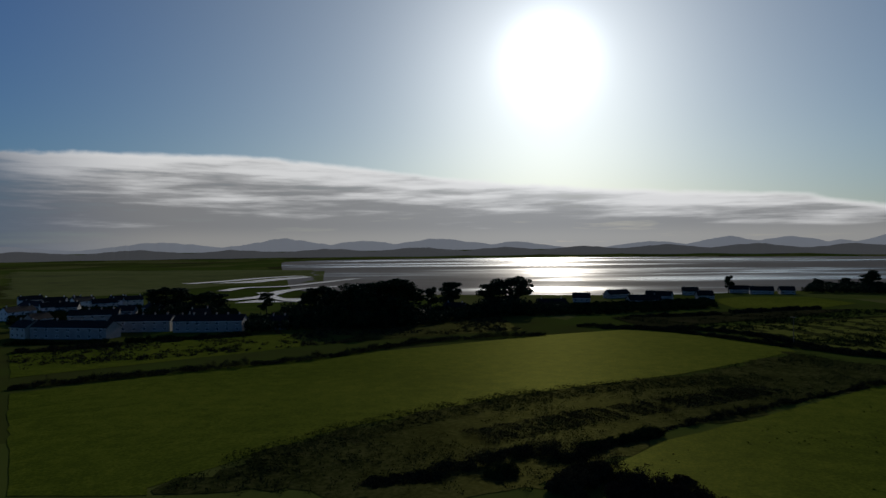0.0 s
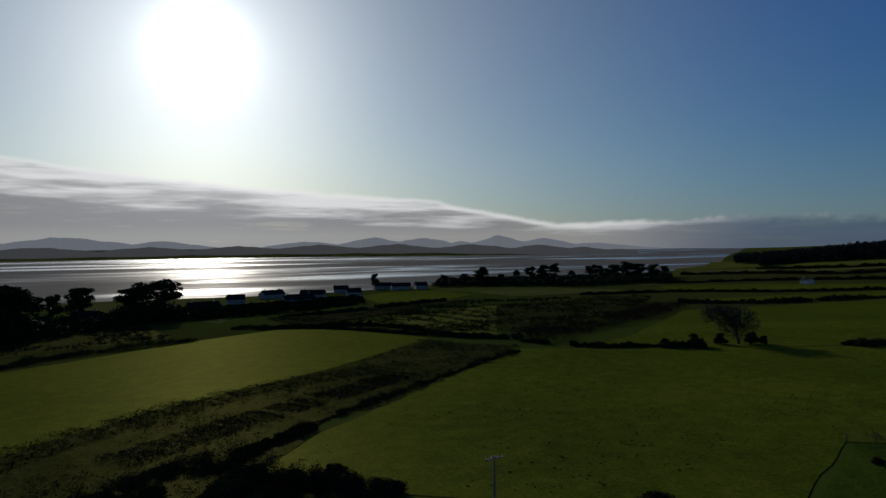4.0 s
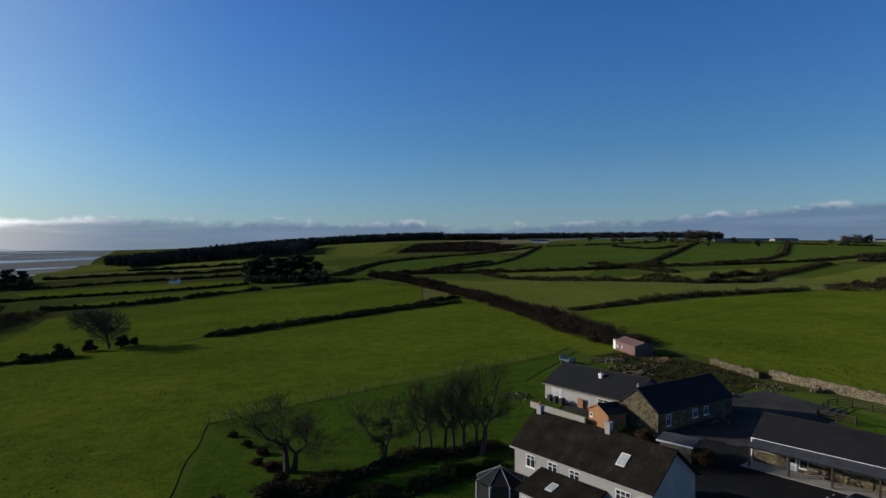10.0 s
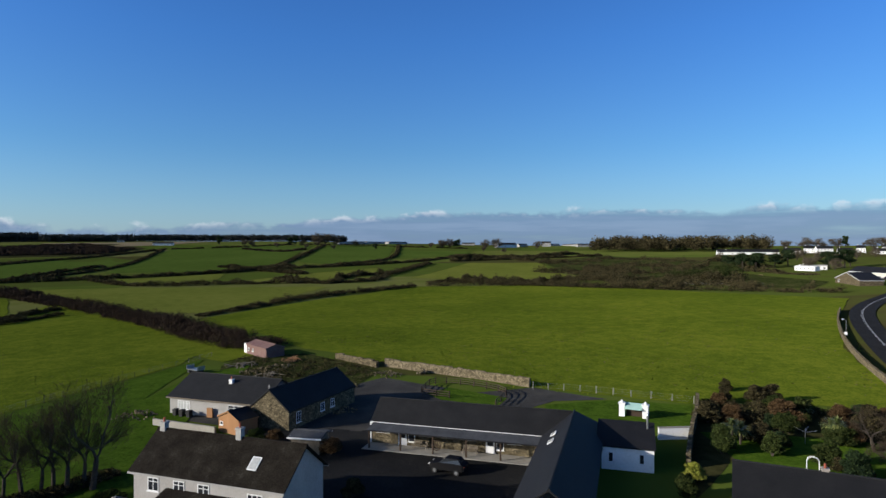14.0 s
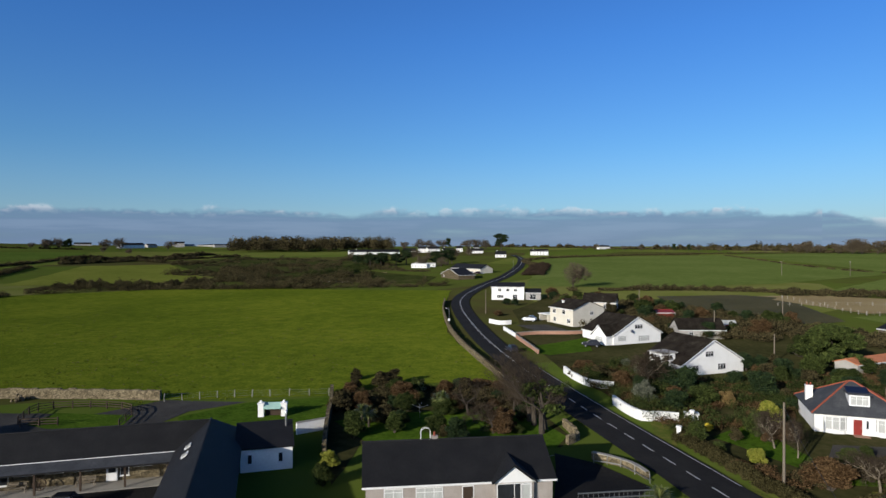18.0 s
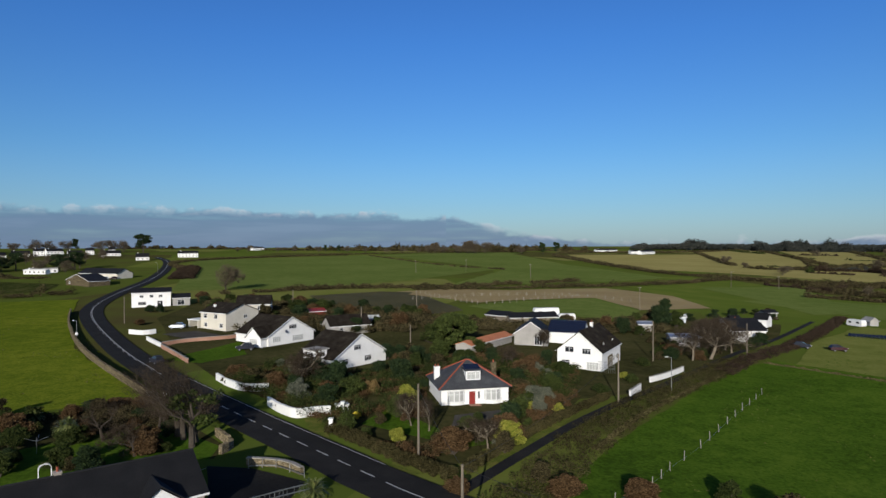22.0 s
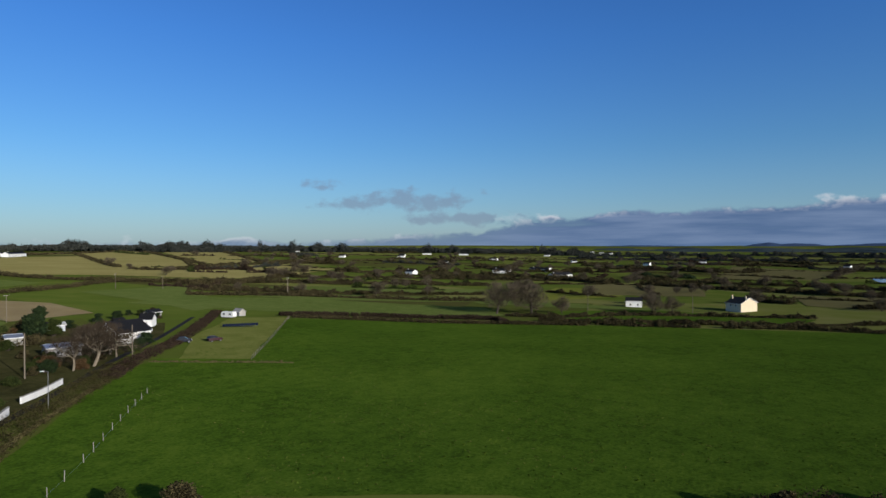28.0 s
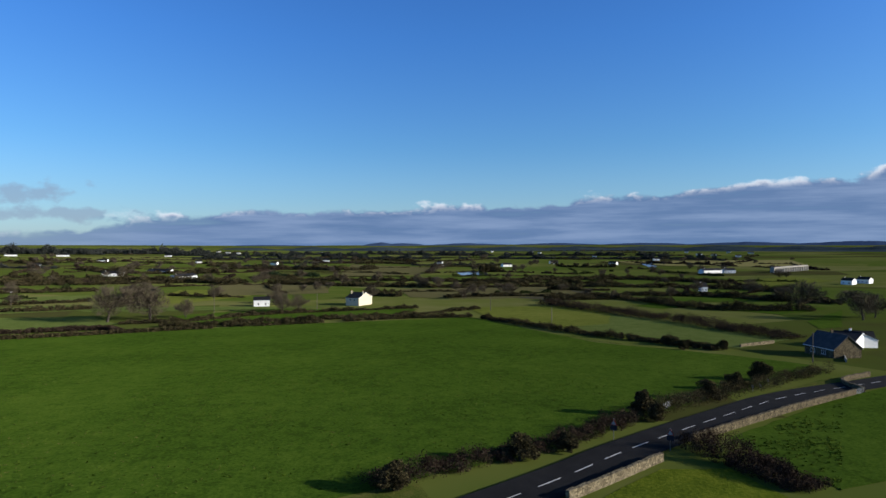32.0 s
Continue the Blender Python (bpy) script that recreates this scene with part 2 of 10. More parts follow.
GRASS = material("pasture_grass", ((0.0460, 0.0680, 0.0060), (0.0740, 0.1010, 0.0086), (0.1120, 0.1300, 0.0130)), 0.95, (0.02, 0.3, 2.0), 0.7, spec=0.0, sheen=0.030, mixing=0.55, contrast=(0.42, 0.58))
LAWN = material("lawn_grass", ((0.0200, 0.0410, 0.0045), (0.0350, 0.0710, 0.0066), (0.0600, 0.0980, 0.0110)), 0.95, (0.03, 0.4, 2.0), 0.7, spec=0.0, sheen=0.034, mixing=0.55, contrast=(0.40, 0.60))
# grass of the distant fields, paled in colour to include the haze
MEADOW = material("haze_paled_meadow", ((0.0560, 0.0800, 0.0180), (0.0760, 0.1040, 0.0250), (0.1000, 0.1220, 0.0360)), 0.95, (0.015, 0.2, 1.2), 0.5, spec=0.0, sheen=0.034, mixing=0.55, contrast=(0.40, 0.60))
HILLGREEN = material("hillside_grass", ((0.0370, 0.0640, 0.0105), (0.0530, 0.0870, 0.0140), (0.0720, 0.1050, 0.0200)), 0.95, (0.012, 0.15, 1.0), 0.5, spec=0.0, sheen=0.034, mixing=0.55, contrast=(0.39, 0.61))
OLIVE = material("dull_pasture", ((0.0740, 0.0920, 0.0150), (0.1030, 0.1190, 0.0205), (0.1380, 0.1440, 0.0310)), 0.95, (0.02, 0.2, 1.4), 0.6, spec=0.0, sheen=0.028, mixing=0.55, contrast=(0.39, 0.61))
STRAW = material("pale_pasture", ((0.1500, 0.1380, 0.0480), (0.1900, 0.1700, 0.0630), (0.2300, 0.2050, 0.0820)), 0.95, (0.02, 0.5), 0.4, spec=0.0)
ROUGH = material("rushy_pasture", ((0.0099, 0.0152, 0.0045), (0.0240, 0.0315, 0.0090), (0.0460, 0.0500, 0.0160), (0.0620, 0.0620, 0.0220)), 0.95, (0.06, 0.3, 1.2), 0.6, spec=0.0, sheen=0.015, mixing=0.55, contrast=(0.42, 0.62))
MARSH = material("marsh_grass", ((0.0768, 0.0845, 0.0380), (0.1306, 0.1459, 0.0456), (0.1843, 0.1843, 0.0760)), 0.95, (0.006, 0.06), 0.3, spec=0.0)
BROWN = material("bare_brown_earth", ((0.027, 0.026, 0.009), (0.042, 0.038, 0.014), (0.060, 0.050, 0.021)), 0.95, (0.05, 1.2), 0.5, spec=0.1)
TAN = material("grazed_tan_earth", ((0.140, 0.102, 0.046), (0.178, 0.136, 0.064), (0.210, 0.166, 0.084)), 0.95, (0.05, 1.0), 0.5, spec=0.1)
HEATH = material("bracken_heath", ((0.016, 0.017, 0.008), (0.036, 0.036, 0.014), (0.058, 0.052, 0.024)), 0.95, (0.06, 0.9), 0.6, spec=0.0)
VERGE = material("verge_grass", ((0.0308, 0.0528, 0.0079), (0.0660, 0.0836, 0.0165), (0.1232, 0.1056, 0.0330)), 0.95, (0.4, 4), 0.6, spec=0.0, sheen=0.028, mixing=0.55, contrast=(0.36, 0.64))
MOWN = material("mown_grass", ((0.070, 0.088, 0.018), (0.100, 0.114, 0.028), (0.135, 0.138, 0.042)), 0.95, (0.15, 1.5), 0.4, spec=0.0, sheen=0.02)
FADED = material("faded_marsh_pasture", ((0.068, 0.066, 0.026), (0.098, 0.090, 0.038), (0.128, 0.114, 0.052)), 0.95, (0.012, 0.15, 1.0), 0.5, spec=0.0)
GRAVEL = material("grey_gravel", ((0.022, 0.022, 0.021), (0.042, 0.040, 0.037), (0.070, 0.066, 0.060)), 0.95, (0.2, 5), 0.5, spec=0.05)
ASPHALT = material("dark_asphalt", ((0.0095, 0.0095, 0.0100), (0.0145, 0.0145, 0.0150), (0.0220, 0.0215, 0.0215)), 0.95, (0.25, 10), 0.2, spec=0.04)
PAINT = material("road_paint", ((0.35, 0.35, 0.34), (0.6, 0.6, 0.58)), 0.7, (1.5, 14), 0.05)
# tarmac darkened towards black: the yard's shade is part of this colour
YARD = material("shade_dark_tarmac", ((0.0048, 0.0048, 0.0054), (0.0096, 0.0096, 0.0096), (0.0204, 0.0192, 0.0180)), 0.95, (0.12, 3), 0.25, spec=0.08)
HEDGE = material("winter_hedge", ((0.0140, 0.0120, 0.0070), (0.0330, 0.0280, 0.0160), (0.0600, 0.0530, 0.0240), (0.0950, 0.0780, 0.0380)), 0.95, (0.08, 1.5), 0.0, per_island=0.45, spec=0.0)
THORN = material("brown_thorn", ((0.0186, 0.0130, 0.0097), (0.0372, 0.0259, 0.0188), (0.0589, 0.0432, 0.0300)), 0.95, (0.1, 1.5), 0.0, per_island=0.45, spec=0.0)
SCRUBBY = material("olive_brown_scrub", ((0.0150, 0.0130, 0.0060), (0.0310, 0.0275, 0.0120), (0.0520, 0.0460, 0.0200), (0.0740, 0.0660, 0.0280)), 0.95, (0.08, 0.9), 0.0, per_island=0.45, spec=0.0)
GORSE = material("green_scrub", ((0.014, 0.020, 0.008), (0.028, 0.040, 0.012), (0.050, 0.062, 0.018)), 0.95, (0.1, 1.5), 0.0, per_island=0.45, spec=0.0)
EVERGREEN = material("evergreen_leaves", ((0.008, 0.016, 0.008), (0.018, 0.032, 0.012), (0.035, 0.055, 0.018)), 0.9, (0.3, 2), 0.0, per_island=0.4, spec=0.1)
CYPRESS = material("cypress_leaves", ((0.016, 0.024, 0.006), (0.036, 0.052, 0.012), (0.068, 0.085, 0.022)), 0.9, (0.3, 2), 0.0, per_island=0.4, spec=0.1)
LIME = material("yellow_green_leaves", ((0.10, 0.12, 0.015), (0.19, 0.21, 0.03), (0.28, 0.27, 0.05)), 0.9, (0.5, 2), 0.0, per_island=0.5, spec=0.1)
GOLD = material("golden_shrub", ((0.0990, 0.0605, 0.0220), (0.1650, 0.1100, 0.0440), (0.2090, 0.1540, 0.0660)), 0.9, (0.5, 2), 0.0, per_island=0.5, spec=0.1)
DRY = material("dry_pale_grass", ((0.055, 0.050, 0.020), (0.095, 0.085, 0.036), (0.140, 0.122, 0.058)), 0.95, (0.5, 3), 0.0, per_island=0.5, spec=0.0)
RUST = material("brown_winter_shrub", ((0.036, 0.022, 0.011), (0.072, 0.044, 0.022), (0.115, 0.074, 0.037)), 0.95, (0.5, 2), 0.0, per_island=0.5, spec=0.0)
SILVER = material("grey_green_shrub", ((0.0490, 0.0560, 0.0420), (0.0980, 0.1050, 0.0770), (0.1400, 0.1470, 0.1050)), 0.9, (0.5, 2), 0.0, per_island=0.5, spec=0.1)
PALM = material("strap_leaves", ((0.05, 0.07, 0.02), (0.10, 0.12, 0.035), (0.15, 0.16, 0.05)), 0.6, (0.5, 2), 0.0, per_island=0.5, spec=0.3)
BARK = material("grey_bark", ((0.034, 0.028, 0.022), (0.060, 0.050, 0.040), (0.095, 0.080, 0.066)), 0.95, (0.8, 8), 0.3, spec=0.1)
PALEBARK = material("pale_bark", ((0.12, 0.10, 0.075), (0.19, 0.16, 0.12), (0.26, 0.23, 0.17)), 0.95, (0.8, 8), 0.3, spec=0.1)
TWIG = material("bare_twigs", ((0.0270, 0.0203, 0.0142), (0.0465, 0.0360, 0.0255), (0.0675, 0.0525, 0.0375)), 0.95, (0.3, 3), 0.0, per_island=0.4, spec=0.0)
ASHTWIG = material("pale_grey_twigs", ((0.050, 0.040, 0.028), (0.085, 0.069, 0.048), (0.12, 0.10, 0.07)), 0.95, (0.3, 3), 0.0, per_island=0.5, spec=0.0)
WHITE = material("white_render", ((0.60, 0.60, 0.585), (0.72, 0.72, 0.71), (0.78, 0.78, 0.775)), 0.9, (0.35, 4), 0.12, spec=0.15)
CREAM = material("cream_render", ((0.46, 0.43, 0.37), (0.54, 0.51, 0.44), (0.60, 0.57, 0.50)), 0.9, (0.4, 5), 0.1, spec=0.15)
BUFF = material("buff_render", ((0.55, 0.46, 0.32), (0.65, 0.56, 0.41)), 0.85, (0.4, 6), 0.08)
GREYWALL = material("grey_render", ((0.22, 0.215, 0.205), (0.30, 0.29, 0.275), (0.36, 0.35, 0.33)), 0.9, (0.4, 7), 0.12, spec=0.15)
DASHED = material("weathered_white_render", ((0.235, 0.222, 0.208), (0.300, 0.285, 0.270), (0.360, 0.345, 0.330)), 0.9, (0.4, 6), 0.1)
PEBBLE = material("pinkish_pebbledash", ((0.2240, 0.1960, 0.1800), (0.3040, 0.2720, 0.2480), (0.3760, 0.3440, 0.3200)), 0.95, (0.6, 18), 0.4)
SLATE = material("dark_slate_roof", ((0.0066, 0.0069, 0.0078), (0.0110, 0.0112, 0.0124), (0.0171, 0.0171, 0.0180)), 0.72, (0.5, 7), 0.25, spec=0.18)
BLUESLATE = material("blue_grey_slate_roof", ((0.030, 0.033, 0.038), (0.050, 0.053, 0.059), (0.078, 0.080, 0.085)), 0.85, (0.6, 6), 0.3, spec=0.2)
TILE = material("weathered_brown_tile_roof", ((0.0077, 0.0060, 0.0050), (0.0143, 0.0116, 0.0094), (0.0231, 0.0198, 0.0154), (0.0605, 0.0550, 0.0440)), 0.95, (0.6, 9), 0.4, contrast=(0.36, 0.68), spec=0.05)
TERRACOTTA = material("red_ridge_tile", ((0.22, 0.055, 0.03), (0.33, 0.09, 0.05)), 0.8, (1, 8), 0.2, per_object=0.3)
STONE = material("field_stone", ((0.070, 0.056, 0.034), (0.140, 0.115, 0.072), (0.225, 0.185, 0.120)), 0.95, (0.9, 6), 0.6, per_object=0.2, spec=0.05)


def add_stones(m, scale=3.2):
    """Rubble stones a foot or so across, with dark joints, over a plain stone colour."""
    nt = m.node_tree
    N, L = nt.nodes.new, nt.links.new
    b = nt.nodes["Principled BSDF"]
    old = b.inputs["Base Color"].links[0].from_socket
    co, mp = N("ShaderNodeTexCoord"), N("ShaderNodeMapping")
    mp.inputs["Scale"].default_value = (1, 1, 1.5)
    L(co.outputs["Object"], mp.inputs["Vector"])
    cells, joint = N("ShaderNodeTexVoronoi"), N("ShaderNodeTexVoronoi")
    joint.feature = "DISTANCE_TO_EDGE"
    for v in (cells, joint):
        v.inputs["Scale"].default_value = scale
        L(mp.outputs[0], v.inputs["Vector"])
    sp = N("ShaderNodeSeparateColor")
    L(cells.outputs["Color"], sp.inputs[0])
    edge = N("ShaderNodeMapRange")
    edge.inputs["From Max"].default_value = 0.08
    edge.inputs["To Min"].default_value = 0.3
    L(joint.outputs["Distance"], edge.inputs["Value"])
    tone = N("ShaderNodeMath")
    tone.operation = "MULTIPLY_ADD"
    tone.inputs[1].default_value, tone.inputs[2].default_value = 0.9, 0.55
    L(sp.outputs[0], tone.inputs[0])
    both = N("ShaderNodeMath")
    both.operation = "MULTIPLY"
    L(tone.outputs[0], both.inputs[0])
    L(edge.outputs[0], both.inputs[1])
    mul = N("ShaderNodeVectorMath")
    mul.operation = "SCALE"
    L(old, mul.inputs[0])
    L(both.outputs[0], mul.inputs["Scale"])
    L(mul.outputs[0], b.inputs["Base Color"])


add_stones(STONE)
BRICK = material("salmon_brick", ((0.30, 0.16, 0.11), (0.40, 0.24, 0.17)), 0.9, (0.8, 10), 0.3, per_object=0.2)
GLASS = material("window_glass", ((0.012, 0.014, 0.017), (0.03, 0.033, 0.038)), 0.06, (0.3, 2), 0.0, spec=0.6)
CURTAIN = material("curtained_glass", ((0.30, 0.31, 0.30), (0.48, 0.49, 0.48)), 0.15, (0.8, 6), 0.0, spec=0.6, stretch=(3, 3, 0.4))
UPVC = material("white_window_frame", ((0.62, 0.63, 0.64), (0.70, 0.70, 0.70)), 0.5, (1, 8), 0.0, spec=0.3)
WOOD = material("weathered_timber", ((0.09, 0.075, 0.055), (0.15, 0.125, 0.095), (0.21, 0.18, 0.14)), 0.9, (0.8, 10), 0.3, stretch=(1, 1, 0.15), per_object=0.3)
DARKWOOD = material("dark_stained_timber", ((0.028, 0.018, 0.012), (0.055, 0.036, 0.024)), 0.85, (0.8, 10), 0.3, stretch=(1, 1, 0.15))
PINE = material("orange_shed_timber", ((0.2145, 0.1020, 0.0420), (0.2925, 0.1500, 0.0660)), 0.8, (0.8, 10), 0.2, stretch=(1, 1, 0.15))
PINKTIN = material("faded_red_sheet", ((0.1014, 0.0507, 0.0429), (0.1404, 0.0780, 0.0663), (0.1638, 0.1053, 0.0897)), 0.7, (0.5, 6), 0.2)
TIN = material("galvanised_sheet", ((0.30, 0.33, 0.37), (0.42, 0.45, 0.50)), 0.4, (0.5, 6), 0.1, metal=0.7)
CONCRETE = material("pale_concrete", ((0.19, 0.175, 0.155), (0.26, 0.245, 0.215), (0.33, 0.31, 0.27)), 0.9, (0.4, 7), 0.2, spec=0.1)
METAL = material("grey_metal", ((0.20, 0.21, 0.22), (0.32, 0.33, 0.34)), 0.4, (2, 10), 0.0, metal=0.8)
BLACK = material("black_rubber", ((0.010, 0.010, 0.011), (0.022, 0.022, 0.022)), 0.7, (2, 10), 0.1)
SOLAR = material("solar_glass", ((0.008, 0.012, 0.028), (0.015, 0.02, 0.04)), 0.15, (1, 8), 0.0, spec=0.6)
RED = material("dark_red_paint", ((0.16, 0.018, 0.014), (0.24, 0.03, 0.024)), 0.5, (1, 8), 0.05)
ORANGE = material("orange_tile_roof", ((0.38, 0.13, 0.06), (0.48, 0.19, 0.09)), 0.85, (0.6, 7), 0.2)
MINT = material("pale_green_cloth", ((0.28, 0.46, 0.40), (0.38, 0.56, 0.50)), 0.9, (1, 8), 0.1)
YELLOW = material("yellow_paint", ((0.62, 0.48, 0.04), (0.75, 0.62, 0.07)), 0.6, (1, 8), 0.0)
SILVERCAR = material("silver_car_paint", ((0.36, 0.39, 0.43), (0.42, 0.45, 0.49)), 0.28, (1, 8), 0.0, metal=0.6, spec=0.5)
DARKCAR = material("dark_car_paint", ((0.016, 0.018, 0.028), (0.022, 0.024, 0.034)), 0.6, (1, 8), 0.0, spec=0.1)
# dark car paint blackened further, with the farm buildings' shadow in its colour
SHADECAR = material("shade_dark_car_paint", ((0.004, 0.004, 0.005), (0.006, 0.006, 0.007)), 0.7, (1, 8), 0.0, spec=0.08)
MAROON = material("maroon_car_paint", ((0.028, 0.007, 0.009), (0.038, 0.009, 0.011)), 0.45, (1, 8), 0.0, spec=0.3)
SAND = material("wet_sand_flat", ((0.085, 0.078, 0.066), (0.13, 0.12, 0.105), (0.17, 0.16, 0.14)), 0.36, (0.004, 0.03), 0.02, spec=0.55, stretch=(1, 2.6, 1))
WATER = material("shallow_water", ((0.035, 0.045, 0.05), (0.05, 0.06, 0.065)), 0.10, (0.01, 0.1), 0.02, spec=0.55)
FARWOOD = material("far_forest", ((0.022, 0.026, 0.024), (0.034, 0.038, 0.034), (0.05, 0.052, 0.045)), 0.95, (0.01, 0.08), 0.5, per_island=0.3, spec=0.0)
# haze before the mountains is put in as a blue base and emission
FARHILL = material("haze_tinted_hills", ((0.075, 0.105, 0.15), (0.095, 0.125, 0.175)), 1.0, (0.0015, 0.01), 0.2, spec=0.0)
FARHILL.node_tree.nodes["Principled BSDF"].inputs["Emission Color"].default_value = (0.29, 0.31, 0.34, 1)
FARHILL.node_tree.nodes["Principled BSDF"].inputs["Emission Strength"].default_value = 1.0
# the ridge gives off no light: its weak emission imitates haze
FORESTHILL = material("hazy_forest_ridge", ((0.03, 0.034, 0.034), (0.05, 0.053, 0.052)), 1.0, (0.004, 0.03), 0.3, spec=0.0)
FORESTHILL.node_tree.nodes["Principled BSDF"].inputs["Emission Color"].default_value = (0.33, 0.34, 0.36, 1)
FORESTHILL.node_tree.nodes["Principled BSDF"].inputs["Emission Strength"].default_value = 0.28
# distance haze over the plain is painted as blue-green base colour
PLAIN = material("haze_tinted_plain", ((0.016, 0.024, 0.030), (0.030, 0.044, 0.052), (0.050, 0.064, 0.060)), 1.0, (0.003, 0.02), 0.2, spec=0.0, stretch=(1, 1, 6), contrast=(0.40, 0.62))
# the blue is air haze put into the hill's base colour
BLUEHILL = material("haze_blue_hills", ((0.034, 0.058, 0.115), (0.044, 0.070, 0.130)), 1.0, (0.0015, 0.01), 0.2, spec=0.0)


def mosaic_ground():
    """The land sheet: a patchwork of pastures, dull and green, each cell about a hundred metres over."""
    m = bpy.data.materials.new("patchwork_land")
    m.use_nodes = True
    nt = m.node_tree
    N, L = nt.nodes.new, nt.links.new
    b = nt.nodes["Principled BSDF"]
    co, mp = N("ShaderNodeTexCoord"), N("ShaderNodeMapping")
    mp.inputs["Scale"].default_value = (1, 0.62, 0.001)
    mp.inputs["Rotation"].default_value = (0, 0, 0.5)
    L(co.outputs["Object"], mp.inputs["Vector"])
    v = N("ShaderNodeTexVoronoi")
    v.inputs["Scale"].default_value = 0.0075
    L(mp.outputs[0], v.inputs["Vector"])
    sp = N("ShaderNodeSeparateColor")
    L(v.outputs["Color"], sp.inputs[0])
    n = N("ShaderNodeTexNoise")
    n.inputs["Scale"].default_value, n.inputs["Detail"].default_value = 0.05, 7
    L(co.outputs["Object"], n.inputs["Vector"])
    a = N("ShaderNodeMath")
    a.operation = "MULTIPLY_ADD"
    a.inputs[1].default_value = 0.5
    L(n.outputs["Fac"], a.inputs[0])
    k = N("ShaderNodeMath")
    k.operation = "MULTIPLY_ADD"
    k.inputs[1].default_value, k.inputs[2].default_value = 0.75, -0.13
    L(sp.outputs[0], k.inputs[0])
    L(k.outputs[0], a.inputs[2])
    r = N("ShaderNodeValToRGB")
    el = r.color_ramp.elements
    cols = ((0.050, 0.045, 0.018), (0.058, 0.070, 0.016), (0.062, 0.090, 0.015), (0.092, 0.108, 0.024), (0.125, 0.124, 0.042))
    while len(el) < len(cols):
        el.new(0.5)
    for i, (e, c) in enumerate(zip(el, cols)):
        e.position, e.color = 0.08 + 0.21 * i, (*c, 1)
    L(a.outputs[0], r.inputs[0])
    L(r.outputs[0], b.inputs["Base Color"])
    b.inputs["Roughness"].default_value, b.inputs["Specular IOR Level"].default_value = 0.95, 0.0
    b.inputs["Diffuse Roughness"].default_value = 0.3
    return m


# ---- builders ----
class Build:
    """Gathers corners and faces of one mesh."""

    def __init__(self):
        self.v, self.f = [], []

    def face(self, *pts):
        n = len(self.v)
        self.v += [tuple(p) for p in pts]
        self.f.append(tuple(range(n, n + len(pts))))
        return self

    def solid(self, low, high):
        """A closed block between two loops of corners, low below high."""
        n, k = len(self.v), len(low)
        self.v += [tuple(p) for p in low] + [tuple(p) for p in high]
        self.f.append(tuple(range(n + k - 1, n - 1, -1)))
        self.f.append(tuple(range(n + k, n + 2 * k)))
        for i in range(k):
            j = (i + 1) % k
            self.f.append((n + i, n + j, n + k + j, n + k + i))
        return self

    def box(self, x0, x1, y0, y1, z0, z1):
        return self.solid(((x0, y0, z0), (x1, y0, z0), (x1, y1, z0), (x0, y1, z0)), ((x0, y0, z1), (x1, y0, z1), (x1, y1, z1), (x0, y1, z1)))

    def tube(self, a, b, ra, rb, n=6):
        a, b = Vector(a), Vector(b)
        q = (b - a).to_track_quat("Z", "Y")
        ring = [Vector((math.cos(2 * math.pi * i / n), math.sin(2 * math.pi * i / n), 0)) for i in range(n)]
        return self.solid([a + q @ (p * ra) for p in ring], [b + q @ (p * rb) for p in ring])

    def pipe(self, pts, wx, wz, n=4):
        """One unbroken bar through the points, wx wide and wz high."""
        pts = [Vector(q) for q in pts]
        first = len(self.v)
        for i, q in enumerate(pts):
            d = pts[min(i + 1, len(pts) - 1)] - pts[max(i - 1, 0)]
            s = Vector((-d.y, d.x, 0)).normalized() * wx / 2
            up = Vector((0, 0, wz / 2))
            self.v += [tuple(q - s - up), tuple(q + s - up), tuple(q + s + up), tuple(q - s + up)]
        for i in range(len(pts) - 1):
            a, b = first + 4 * i, first + 4 * i + 4
            for k in range(4):
                m = (k + 1) % 4
                self.f.append((a + k, b + k, b + m, a + m))
        self.f += [(first, first + 3, first + 2, first + 1)[::-1], tuple(range(len(self.v) - 4, len(self.v)))]
        return self

    def mesh(self, name):
        me = bpy.data.meshes.new(name)
        me.from_pydata(self.v, [], self.f)
        me.update()
        return me

    def done(self, name, mat, parent=None, label=""):
        me = self.mesh(name)
        me.materials.append(mat)
        ob = new(name, me)
        ob.parent = parent
        return tagged(ob, label)


def thing(name, label, category, m=None, group="", kind=""):
    ob = new(name)
    if m is not None:
        ob.matrix_basis = m
    return tagged(ob, label, category, group, kind)


def shared(name, me, parent, m=None, label=""):
    ob = new(name, me)
    ob.parent = parent
    if m is not None:
        ob.matrix_basis = m
    return tagged(ob, label)


def raw_mesh(name, verts, faces, mat):
    me = bpy.data.meshes.new(name)
    me.from_pydata(verts, [], faces)
    me.materials.append(mat)
    me.update()
    return me


def tri_mesh(name, tris, mat):
    """A mesh from an array of loose triangles, n x 3 x 3."""
    n = len(tris)
    me = bpy.data.meshes.new(name)
    me.vertices.add(3 * n)
    me.loops.add(3 * n)
    me.polygons.add(n)
    me.vertices.foreach_set("co", np.ascontiguousarray(tris, dtype=np.float32).ravel())
    me.loops.foreach_set("vertex_index", np.arange(3 * n, dtype=np.int32))
    me.polygons.foreach_set("loop_start", np.arange(0, 3 * n, 3, dtype=np.int32))
    me.materials.append(mat)
    me.update(calc_edges=True)
    return me


